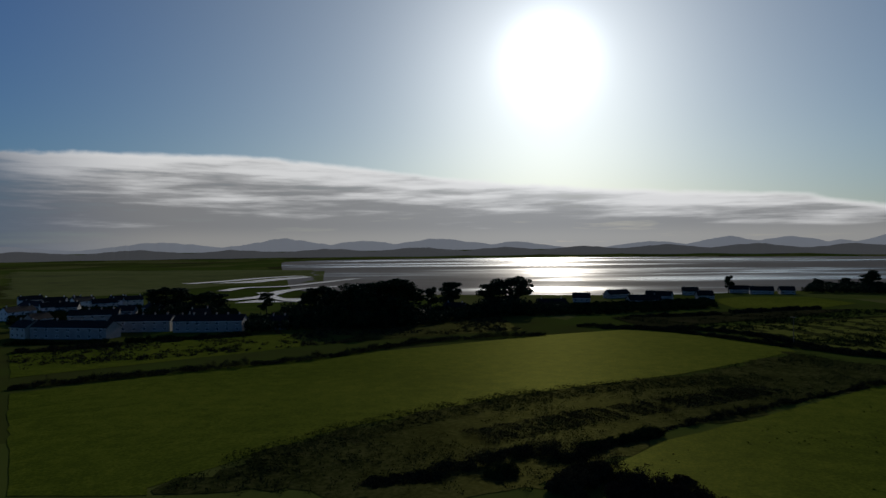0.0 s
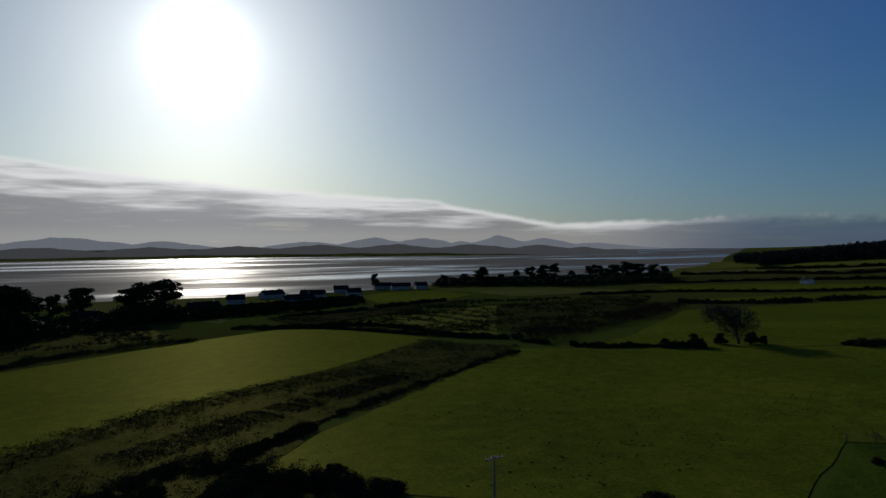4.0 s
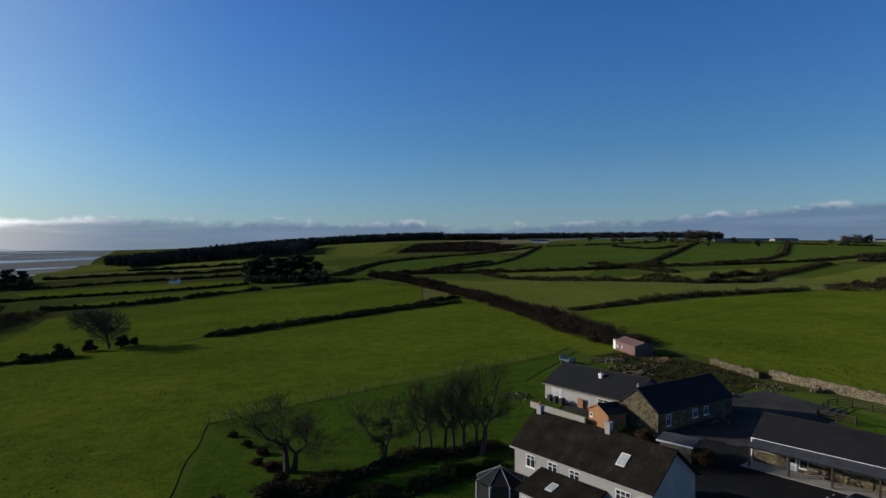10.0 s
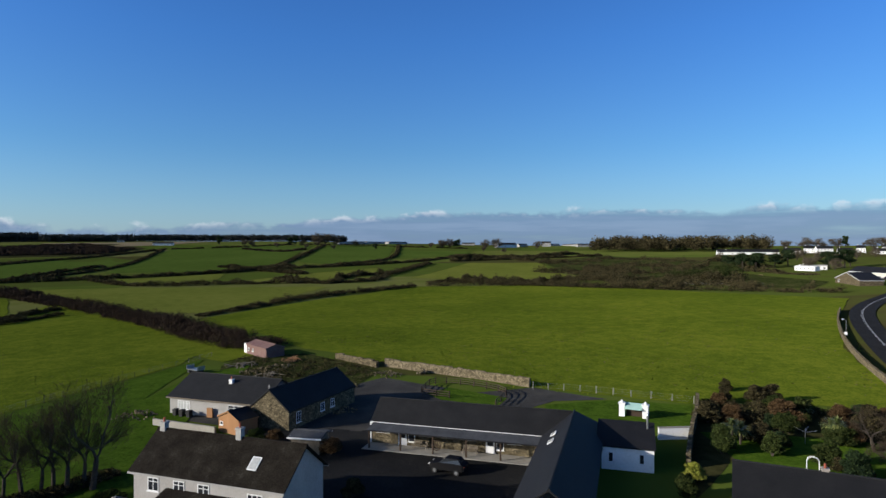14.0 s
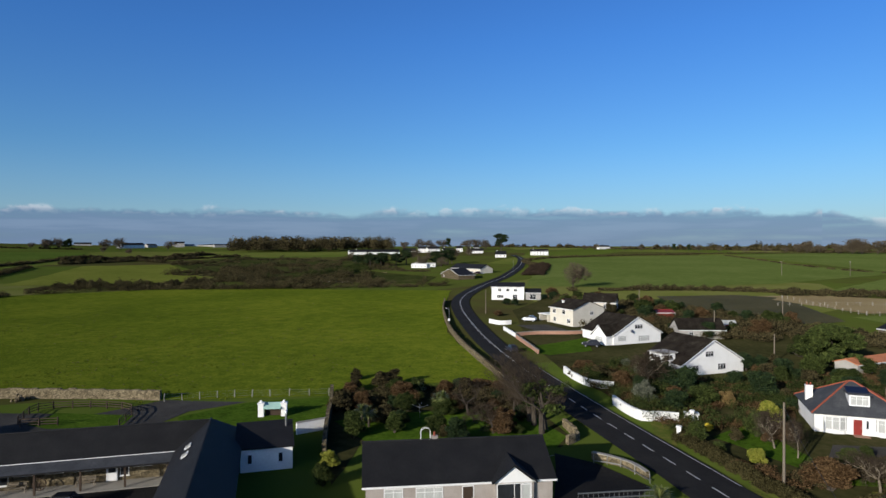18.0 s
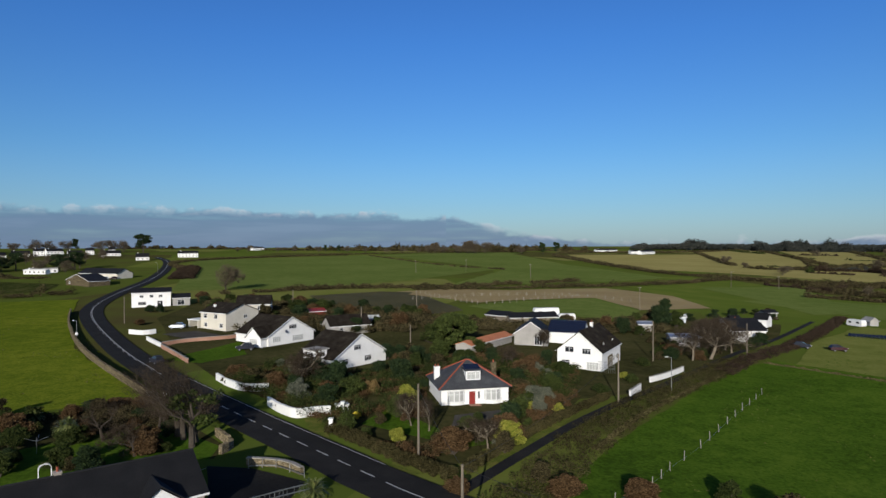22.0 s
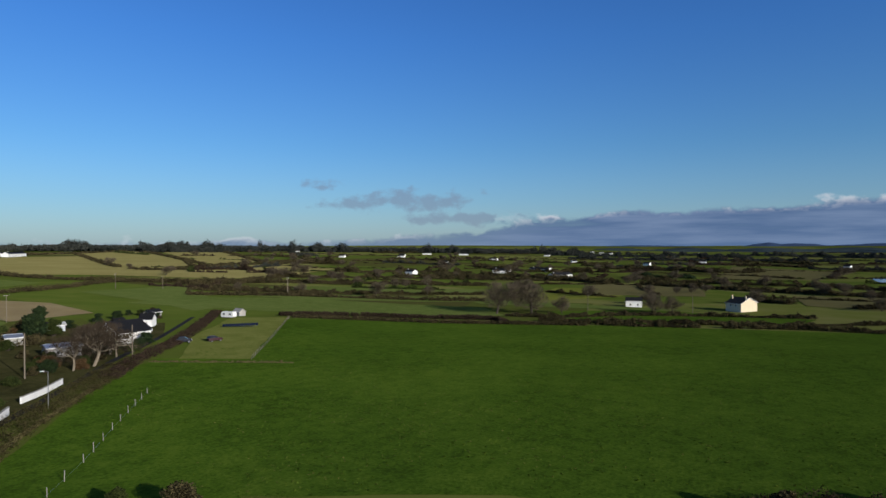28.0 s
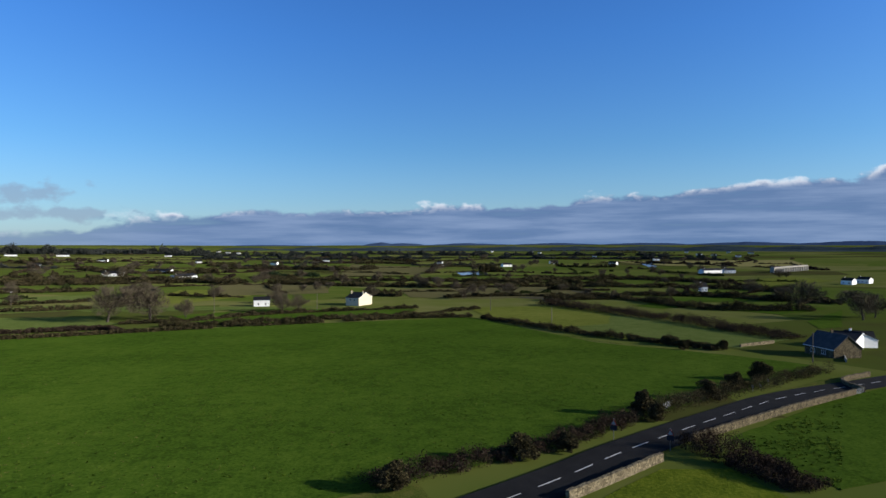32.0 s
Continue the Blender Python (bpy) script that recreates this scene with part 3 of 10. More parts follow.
def leaves(centres, size, rng, flat=0.0):
    """Loose triangles, turned at random, round the centres."""
    n = len(centres)
    a = rng.normal(size=(n, 3))
    a[:, 2] *= 1 - flat
    a /= np.linalg.norm(a, axis=1)[:, None]
    b = rng.normal(size=(n, 3))
    b -= (a * b).sum(1)[:, None] * a
    b /= np.linalg.norm(b, axis=1)[:, None]
    s = (np.asarray(size) * rng.uniform(0.6, 1.4, n))[:, None]
    return np.stack((centres - a * s * 0.6 - b * s * 0.35, centres + a * s * 0.6 - b * s * 0.2, centres + b * s * 0.6), 1)


def curve(pts, step):
    """Points about step metres apart along a smooth line through pts."""
    p = np.array(pts, float)
    if len(p) == 2:
        n = max(2, int(np.linalg.norm(p[1] - p[0]) / step) + 1)
        return p[0] + (p[1] - p[0]) * np.linspace(0, 1, n)[:, None]
    q = np.vstack((2 * p[0] - p[1], p, 2 * p[-1] - p[-2]))
    out = []
    for i in range(len(p) - 1):
        a, b, c, d = q[i:i + 4]
        n = max(2, int(np.linalg.norm(c - b) / step))
        for u in np.arange(n) / n:
            out.append(0.5 * (2 * b + (c - a) * u + (2 * a - 5 * b + 4 * c - d) * u * u + (3 * b - a - 3 * c + d) * u ** 3))
    out.append(p[-1])
    return np.array(out)


def sides(line):
    d = np.gradient(line, axis=0)
    d /= np.maximum(np.linalg.norm(d, axis=1), 1e-6)[:, None]
    return np.stack((-d[:, 1], d[:, 0]), 1)


def ribbon(name, pts, width, mat, lift, label, category, kind="structure", step=3.0, shift=0.0):
    line = curve(pts, step)
    n = sides(line)
    line = line + n * shift
    rows = [line + n * width * k for k in (0.5, 0.17, -0.17, -0.5)]
    z = np.max([ground(r[:, 0], r[:, 1]) for r in rows], axis=0) + lift
    v = [(x, y, zz) for r in rows for (x, y), zz in zip(r, z)]
    k = len(line)
    f = [(j * k + i, (j + 1) * k + i, (j + 1) * k + i + 1, j * k + i + 1) for j in range(3) for i in range(k - 1)]
    return tagged(new(name, raw_mesh(name, v, f, mat)), label, category, kind=kind)


def field(label, pts, mat, lift=0.10, name="field", category="field", soft=True, ragged=0.0):
    """A patch of land cover that follows the ground, with a slightly uneven edge."""
    from mathutils.geometry import delaunay_2d_cdt
    p = np.array(pts, float)
    edge = []
    for a, b in zip(p, np.roll(p, -1, 0)):
        n = max(1, int(np.linalg.norm(b - a) / (max(1.6, 0.4 * ragged) if ragged else max(4.0, 0.03 * np.hypot(*a)))))
        edge += [a + (b - a) * i / n for i in range(n)]
    edge = np.array(edge)
    mid, far = edge.mean(0), np.hypot(*edge.mean(0))
    if soft:
        edge = edge + (np.random.default_rng(len(edge)).random(edge.shape) - 0.5) * min(1.2, 0.004 * far)
    if ragged:
        w = 0.44 / ragged
        edge = edge + ragged * np.array([[noise.noise((x * w, y * w, k)) + 0.6 * noise.noise((x * w * 3.6, y * w * 3.6, k + 1)) for k in (1.0, 7.0)] for x, y in edge])
    step = max(5.0, 0.045 * far, np.ptp(edge, axis=0).max() / 60)
    gx, gy = np.meshgrid(np.arange(edge[:, 0].min(), edge[:, 0].max(), step), np.arange(edge[:, 1].min(), edge[:, 1].max(), step))
    inner = np.stack((gx.ravel(), gy.ravel()), 1)
    allp = [Vector(q) for q in np.vstack((edge, inner))]
    verts, _, faces, *_ = delaunay_2d_cdt(allp, [], [list(range(len(edge)))], 1, 0.01)
    xy = np.array([tuple(q) for q in verts])
    z = ground(xy[:, 0], xy[:, 1]) + lift * 0.3 + 0.0003 * np.hypot(xy[:, 0], xy[:, 1])
    me = raw_mesh(name, [(x, y, zz) for (x, y), zz in zip(xy, z)], faces, mat)
    ob = tagged(new(name, me), label, category, kind="structure")
    if me.polygons and me.polygons[0].normal.z < 0:
        me.flip_normals()
    return ob


def hedge(pts, height, width, mat=None, label="bare winter hedge along a field", name="hedge", category="hedge", gaps=0.0, fill=2.6, seed=None, kind="", fine=1.0, rag=0.35):
    """A hedge or belt of scrub: bushes of many small leaves and twigs along a line, uneven in height."""
    mat = mat or HEDGE
    p = np.array(pts, float)
    rng = np.random.default_rng(int(abs(p).sum() * 10) % 99991 if seed is None else seed)
    line = curve(p, 2.0)
    length = np.linalg.norm(np.diff(line, axis=0), axis=1).sum()
    r = max(40.0, np.hypot(line[:, 0], line[:, 1]).min())
    size = max(0.13, 0.0013 * r) * fine
    lump = max(0.5 * min(height, width), 1.4 * size, 0.0032 * r)
    count = max(6, int(2.2 * length * width / lump ** 2))
    per = int(np.clip(fill * 1.1 * lump * lump * height / lump / size ** 2, 6, 420))
    while count * per > 40000:
        per = int(per * 0.8)
    at_ = rng.random(count) * (len(line) - 1)
    i = at_.astype(int)
    base = line[i] + (line[np.minimum(i + 1, len(line) - 1)] - line[i]) * (at_ - i)[:, None]
    off = rng.uniform(-0.5, 0.5, count) * max(0.1, width - lump * 0.8)
    base = base + sides(line)[i] * off[:, None]
    edge = 1 - 0.35 * np.abs(off) / (width / 2)
    ph = rng.random(3) * 6.28
    # single bushes, each with its own height and a domed top
    stand = max(2, int(length / (1.25 * height)))
    root = np.sort(rng.random(stand)) * (len(line) - 1)
    grown = rng.uniform(1 - 1.25 * rag, 1 + 0.6 * rag, stand)
    own = np.abs(at_[:, None] - root[None, :]).argmin(1)
    dome = np.sqrt(np.clip(1 - (np.abs(at_ - root[own]) * 2 / (0.95 * height)) ** 2, 0.04, 1))
    swell = grown[own] * (1 - min(0.9, 1.3 * rag) * (1 - dome))
    tall = height * edge * swell * rng.uniform(1 - 0.5 * rag, 1 + rag * 0.4, count)
    if gaps:
        keep = (np.sin(at_ * 2.0 / (4 * height) + ph[1]) + 0.6 * np.sin(at_ * 2.0 / (1.7 * height) + ph[0]) + 1.6 * (1 - 2 * gaps)) > 0
        base, tall, at_ = base[keep], tall[keep], at_[keep]
        count = len(base)
    d = rng.normal(size=(count, per, 3))
    d /= np.linalg.norm(d, axis=2)[..., None]
    d *= (rng.random((count, per)) ** 0.42)[..., None]
    z = ground(base[:, 0], base[:, 1])
    c = np.empty((count, per, 3))
    c[..., 0] = base[:, None, 0] + d[..., 0] * lump * 0.62
    c[..., 1] = base[:, None, 1] + d[..., 1] * lump * 0.62
    c[..., 2] = z[:, None] + tall[:, None] * (0.5 + 0.5 * d[..., 2])
    tri = leaves(c.reshape(-1, 3), size, rng)
    near = r < 150 and length < 260 and not kind
    if not near:
        return tagged(new(name, tri_mesh(name, tri, mat)), label, category, kind=kind)
    ob = thing(name, label, category)
    bins = np.repeat((at_ * 2.0 / max(4.0, 2.5 * height, length / 14)).astype(int), per)
    for k in np.unique(bins):
        shared("bush", tri_mesh("bush", tri[bins == k], mat), ob)
    return ob


def wood(pts, height, label, mat=None, size=None, seed=1, count=None, name="woodland", crown=None, clear=()):
    """A far wood: crowns heaped over a polygon of land, as one piece of stuff."""
    mat = mat or FARWOOD
    p = np.array(pts, float)
    rng = np.random.default_rng(seed)
    lo, hi = p.min(0), p.max(0)
    far = np.hypot(*p.T).min()
    crown = crown or max(3.0, height * 0.45)
    area = 0.5 * abs((p[:, 0] * np.roll(p[:, 1], -1) - p[:, 1] * np.roll(p[:, 0], -1)).sum())
    trees = int(min(2500, area / (crown * crown * 0.9)))
    got = []
    while len(got) < trees:
        q = lo + rng.random((400, 2)) * (hi - lo)
        inside = np.zeros(len(q), bool)
        for a, b in zip(p, np.roll(p, -1, 0)):
            cross = (a[1] > q[:, 1]) != (b[1] > q[:, 1])
            with np.errstate(divide="ignore", invalid="ignore"):
                xc = (b[0] - a[0]) * (q[:, 1] - a[1]) / (b[1] - a[1]) + a[0]
            inside ^= cross & (q[:, 0] < xc)
        for cx, cy, cr in clear:
            inside &= np.hypot(q[:, 0] - cx, q[:, 1] - cy) > cr
        got += list(q[inside])
    q = np.array(got[:trees])
    size = size or max(0.5, 0.0018 * far)
    per = int(np.clip(5 * crown * crown / size ** 2, 14, 160))
    h = height * rng.uniform(0.65, 1.15, trees)
    d = rng.normal(size=(trees, per, 3))
    d /= np.linalg.norm(d, axis=2)[..., None]
    d *= (rng.random((trees, per)) ** 0.5)[..., None]
    c = np.empty((trees, per, 3))
    c[..., 0] = q[:, None, 0] + d[..., 0] * crown * 0.6
    c[..., 1] = q[:, None, 1] + d[..., 1] * crown * 0.6
    c[..., 2] = ground(q[:, 0], q[:, 1])[:, None] + h[:, None] * (0.55 + 0.45 * d[..., 2])
    me = tri_mesh(name, leaves(c.reshape(-1, 3), size, rng), mat)
    return tagged(new(name, me), label, "woodland", kind="stuff")


# ---- trees ----
def limbs(rng, height, spread=0.75, levels=5, trunk=0.028, first=0.22, kids=(3, 4), lean=0.0, twigs=3):
    """Tapered trunk and limbs as lists of segments; the last levels are twigs."""
    segs = []

    def grow(p, d, length, rad, level):
        steps = 3 if level < 2 else 2
        for i in range(steps):
            d2 = (d + Vector(rng.normal(0, 0.10 + 0.05 * level, 3))).normalized()
            if level > 1:
                d2 = (d2 + Vector((0, 0, 0.12))).normalized()
            q = p + d2 * (length / steps)
            r2 = rad * (0.88 if level else 0.9)
            segs.append((p, q, rad, r2, level))
            p, d, rad = q, d2, r2
            if level >= 1 and i < steps - 1 and level < levels:
                side = (d + Vector(rng.normal(0, 0.9, 3))).normalized()
                grow(p, side, length * 0.55, rad * 0.55, level + 1)
        if level < levels:
            for _ in range(rng.integers(kids[0], kids[1] + 1)):
                out = Vector(rng.normal(0, 1, 3))
                out -= d * out.dot(d)
                grow(p, (d * (1 - spread * 0.45) + out.normalized() * spread * rng.uniform(0.5, 1.1)).normalized(), length * rng.uniform(0.6, 0.85), rad * 0.62, level + 1)

    grow(Vector((0, 0, -0.3)), Vector((lean, 0, 1)).normalized(), height * first + 0.3, height * trunk, 0)
    top = max(s[1].z for s in segs)
    k = height / top
    return [(a * k, b * k, ra, rb, lv) for a, b, ra, rb, lv in segs]


def branch_meshes(name, rng, height, thin=0.012, bark=None, fuzz=2600, sliver=0.014, dome=0.4, wide=0.36, twig=None, **kw):
    """Trunk with limbs as one mesh, fine twigs as a second."""
    segs = limbs(rng, height, **kw)
    big, fine = Build(), Build()
    deep = max(s[4] for s in segs)
    for a, b, ra, rb, lv in segs:
        if lv < deep - 1:
            big.tube(a, b, max(ra, 0.03), max(rb, 0.025), 6 if lv == 0 else 4)
        else:
            fine.tube(a, b, max(ra, thin), max(rb * 0.7, thin * 0.7), 3)
    # the finest twigs: thin slips round the branch ends and over a rounded head, pointing outwards
    tips = np.array([tuple(b) for _, b, _, _, lv in segs if lv >= deep - 1])
    at_ = tips[rng.integers(len(tips), size=fuzz)] + rng.normal(0, 0.03 * height, (fuzz, 3))
    d = rng.normal(size=(fuzz, 3))
    d *= (rng.random(fuzz) ** 0.40 / np.linalg.norm(d, axis=1))[:, None]
    head = np.array((0, 0, 0.55 * height)) + d * np.array((wide, wide, 0.45)) * height
    pick = rng.random(fuzz) < dome
    at_[pick] = head[pick]
    way = at_ - np.array((0, 0, 0.22 * height))
    way /= np.linalg.norm(way, axis=1)[:, None]
    way += rng.normal(0, 0.35, (fuzz, 3))
    way *= 0.05 * height * rng.uniform(0.6, 1.4, fuzz)[:, None]
    across = np.cross(way, rng.normal(size=(fuzz, 3)))
    across *= sliver / np.maximum(np.linalg.norm(across, axis=1), 1e-6)[:, None]
    first = len(fine.v)
    for k, t in enumerate(np.stack((at_ - way - across, at_ - way + across, at_ + way), 1).tolist()):
        fine.v += t
        fine.f.append((first + 3 * k, first + 3 * k + 1, first + 3 * k + 2))
    m1, m2 = big.mesh(name + "_trunk"), fine.mesh(name + "_twigs")
    m1.materials.append(bark or BARK)
    m2.materials.append(twig or TWIG)
    return m1, m2


def put_tree(parts, x, y, height, built, label, turn=0.0, name="tree", group="", sink=0.0, squash=1.0):
    """A tree from ready meshes (part name, mesh, ...), scaled to the height given."""
    k = height / built
    ob = thing(name, label, "tree", pose(x, y, float(ground(x, y)) - sink, 0, 0, turn) @ Matrix.Diagonal((k * squash, k * squash, k, 1)), group)
    for pn, me in parts:
        shared(pn, me, ob)
    return ob


def crown_mesh(name, rng, blobs, size, mat, per=220, flat=0.0):
    """A crown from leaf clumps: blobs are (x, y, z, radius, height)."""
    out = []
    for x, y, z, r, h in blobs:
        d = rng.normal(size=(per, 3))
        d /= np.linalg.norm(d, axis=1)[:, None]
        d *= (0.35 + 0.65 * rng.random(per) ** 0.6)[:, None]
        out.append(np.array((x, y, z)) + d * np.array((r, r, h)))
    return tri_mesh(name, leaves(np.vstack(out), size, rng, flat), mat)


TREE_RNG = np.random.default_rng(11)
BARE = [branch_meshes("bare_tree", TREE_RNG, 10.0, 0.019, levels=5, kids=(3, 5), spread=s, first=f, fuzz=2000, dome=0.2) for s, f in ((0.62, 0.18), (0.55, 0.22), (0.70, 0.15), (0.58, 0.2))]
UPRIGHT = [branch_meshes("upright_tree", TREE_RNG, 10.0, 0.013, levels=5, kids=(2, 3), spread=s, first=f, trunk=0.032, wide=0.3, fuzz=2200, sliver=0.009, dome=0.1) for s, f in ((0.50, 0.12), (0.58, 0.16))]
BARE_FAR = [branch_meshes("far_bare_tree", TREE_RNG, 10.0, 0.05, fuzz=2600, sliver=0.05, levels=4, kids=(3, 4), spread=s, dome=0.55, twig=ASHTWIG) for s in (0.85, 0.7, 1.0)]
PALE = [branch_meshes("pale_tree", TREE_RNG, 10.0, 0.024, bark=PALEBARK, levels=5, spread=s, first=0.2, kids=(3, 4), fuzz=2200, dome=0.35) for s in (0.6, 0.8)]


def pine_meshes(seed):
    """A tall conifer of the coast: bare leaning trunk, flat dark cushions of needles."""
    rng = np.random.default_rng(seed)
    b, blobs = Build(), []
    top = Vector((rng.normal(0, 0.5), rng.normal(0, 0.5), 9.0))
    b.tube((0, 0, -0.4), top * 0.5 + Vector((0.15, 0, 0)), 0.28, 0.2, 7).tube(top * 0.5 + Vector((0.15, 0, 0)), top, 0.2, 0.08, 6)
    for i in range(19):
        k = rng.uniform(0.28, 1.0)
        a = rng.random() * 6.28
        reach = rng.uniform(1.0, 3.0) * (1.15 - 0.5 * k)
        p = top * k
        q = p + Vector((math.cos(a) * reach, math.sin(a) * reach, rng.uniform(0.2, 0.9)))
        b.tube(p, q, 0.09, 0.04, 4)
        blobs.append((q.x, q.y, q.z + 0.2, rng.uniform(1.0, 1.8), rng.uniform(0.6, 1.1)))
    blobs.append((top.x, top.y, 9.2, 1.6, 0.8))
    tr = b.mesh("pine_trunk")
    tr.materials.append(BARK)
    return tr, crown_mesh("pine_crown", rng, blobs, 0.42, EVERGREEN, 170)


PINES = [pine_meshes(s) for s in (3, 4, 5)]


def bushy_meshes(seed, mat, tall=1.0, n=26, size=0.075):
    """A shrub or dense tree one metre in radius: short stems and many clumps."""
    rng = np.random.default_rng(seed)
    b, blobs = Build(), []
    for i in range(n):
        a, k = rng.random() * 6.28, rng.random() ** 0.6
        z = rng.uniform(0.25, 1.0)
        rr = k * 0.75 * math.sqrt(max(0.1, 1.15 - z))
        blobs.append((math.cos(a) * rr, math.sin(a) * rr, z * tall * 1.7, rng.uniform(0.18, 0.48), rng.uniform(0.16, 0.46) * tall))
        if i < 6:
            b.tube((0, 0, -0.1), (math.cos(a) * rr, math.sin(a) * rr, z * tall * 1.6), 0.05, 0.02, 4)
    tr = b.mesh("stems")
    tr.materials.append(BARK)
    return tr, crown_mesh("leaves", rng, blobs, size, mat, 420)


SHRUBS = {}


def shrub(x, y, radius, height, mat, label, name="shrub", seed=0):
    """A garden shrub: radius and height in metres."""
    key = (mat.name, seed % 3)
    if key not in SHRUBS:
        SHRUBS[key] = bushy_meshes(len(SHRUBS) + 20, mat)
    tr, cr = SHRUBS[key]
    ob = thing(name, label, "shrub", pose(x, y, float(ground(x, y)), 0, 0, (x * 37 + y * 11) % 360) @ Matrix.Diagonal((radius, radius, height / 1.9, 1)))
    shared("trunk", tr, ob)
    shared("foliage", cr, ob)
    return ob


# ---- the land ----
def at(heading, distance):
    return (distance * math.sin(radians(heading)), distance * math.cos(radians(heading)))


def land_sheet():
    rad = np.concatenate((np.arange(0.0, 60, 6)[1:], np.geomspace(60, 4900, 130)))
    heads = np.radians(np.arange(0, 360, 1.0))
    xs, ys = np.outer(rad, np.sin(heads)), np.outer(rad, np.cos(heads))
    z = ground(xs, ys)
    v = [(0, 0, float(ground(0, 0)))] + list(zip(xs.ravel(), ys.ravel(), z.ravel()))
    k = len(heads)
    f = [(0, 1 + (i + 1) % k, 1 + i) for i in range(k)]
    for j in range(len(rad) - 1):
        for i in range(k):
            a, b = 1 + j * k + i, 1 + j * k + (i + 1) % k
            f.append((a, b, b + k, a + k))
    me = raw_mesh("ground", v, f, mosaic_ground())
    me.polygons.foreach_set("use_smooth", [True] * len(f))
    return tagged(new("ground", me), "patchwork of green and dull winter fields falling to an estuary", "ground", kind="structure")


land_sheet()


def estuary():
    """Wet sand flats with films of standing water, dulled in streaks."""
    m = bpy.data.materials.new("wet_flats")
    m.use_nodes = True
    nt = m.node_tree
    N, L = nt.nodes.new, nt.links.new
    co, mp = N("ShaderNodeTexCoord"), N("ShaderNodeMapping")
    mp.inputs["Rotation"].default_value = (0, 0, radians(25))
    mp.inputs["Scale"].default_value = (0.6, 2.6, 1)
    L(co.outputs["Object"], mp.inputs["Vector"])
    n = N("ShaderNodeTexNoise")
    n.inputs["Scale"].default_value, n.inputs["Detail"].default_value, n.inputs["Roughness"].default_value = 0.0022, 8, 0.6
    n.inputs["Distortion"].default_value = 0.6
    L(mp.outputs[0], n.inputs["Vector"])
    def ramp(stops):
        r = N("ShaderNodeValToRGB")
        while len(r.color_ramp.elements) < len(stops):
            r.color_ramp.elements.new(0.5)
        for e, (p, c) in zip(r.color_ramp.elements, stops):
            e.position, e.color = p, (*c, 1)
        L(n.outputs["Fac"], r.inputs[0])
        return r.outputs[0]

    dry, wet, mix = N("ShaderNodeBsdfDiffuse"), N("ShaderNodeBsdfAnisotropic"), N("ShaderNodeMixShader")
    L(ramp(((0.38, (0.05, 0.05, 0.05)), (0.47, (0.12, 0.11, 0.095)), (0.62, (0.19, 0.175, 0.15)))), dry.inputs["Color"])
    wet.inputs["Color"].default_value = (0.85, 0.85, 0.85, 1)
    L(ramp(((0.38, (0.22,) * 3), (0.48, (0.34,) * 3), (0.62, (0.50,) * 3))), wet.inputs["Roughness"])
    L(ramp(((0.40, (0.75,) * 3), (0.44, (0.32,) * 3), (0.48, (0.10,) * 3), (0.56, (0.03,) * 3))), mix.inputs[0])
    L(dry.outputs[0], mix.inputs[1])
    L(wet.outputs[0], mix.inputs[2])
    L(mix.outputs[0], nt.nodes["Material Output"].inputs["Surface"])
    rim = [at(h, 330) for h in range(60, -26, -4)] + [at(h, 4880) for h in range(-25, 62, 5)]
    me = raw_mesh("estuary", [(x, y, -14.2) for x, y in rim], [tuple(range(len(rim)))], m)
    if me.polygons[0].normal.z < 0:
        me.flip_normals()
    tagged(new("estuary", me), "wide estuary of wet sand and shallow water at low tide", "estuary", kind="structure")


estuary()


def water_patch(pts, label, lift=0.35):
    ob = field(label, pts, WATER, lift, "water", "water")
    return ob


def mountains(name, label, low, high, peaks, distance, mat=None, depth=500.0):
    """A far range: ridges swelling over the plain, peaks given as (heading, height, half width)."""
    mat = mat or FARHILL
    heads = np.arange(low, high, 0.25)
    top = np.zeros(len(heads))
    for h, z, w in peaks:
        top = np.maximum(top, z * np.exp(-np.abs((heads - h) / w) ** 1.5))
    rng = np.random.default_rng(3)
    top += 0.05 * top * np.convolve(rng.normal(size=len(heads)), np.ones(3) / 3, "same")
    v, k = [], len(heads)
    for r, share in ((distance, 0.0), (distance + depth * 0.35, 0.6), (distance + depth * 0.6, 1.0), (distance + depth, 0.0)):
        for h, z in zip(heads, top):
            v.append((*at(h, r), -16 + z * share))
    f = [(j * k + i, j * k + i + 1, (j + 1) * k + i + 1, (j + 1) * k + i) for j in range(3) for i in range(k - 1)]
    tagged(new(name, raw_mesh(name, v, f, mat)), label, "mountains", kind="structure")


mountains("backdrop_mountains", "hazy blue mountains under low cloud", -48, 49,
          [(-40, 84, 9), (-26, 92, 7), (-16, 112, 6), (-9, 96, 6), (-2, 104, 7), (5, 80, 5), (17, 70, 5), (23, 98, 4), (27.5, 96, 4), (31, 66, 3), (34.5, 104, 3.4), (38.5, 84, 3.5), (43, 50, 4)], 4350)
mountains("backdrop_hill", "low hill on the far skyline, coloured haze-blue", 236, 312, [(260, 45, 2.2), (262, 38, 4), (250, 30, 9), (268, 35, 7), (276, 35, 7), (284, 34, 7), (292, 38, 7), (300, 40, 8)], 4350, BLUEHILL)

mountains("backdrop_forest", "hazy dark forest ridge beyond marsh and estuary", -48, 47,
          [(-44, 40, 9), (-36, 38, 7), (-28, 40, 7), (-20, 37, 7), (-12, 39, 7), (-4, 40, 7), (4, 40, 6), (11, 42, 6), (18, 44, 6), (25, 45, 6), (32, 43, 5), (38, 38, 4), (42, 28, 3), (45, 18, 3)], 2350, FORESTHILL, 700)

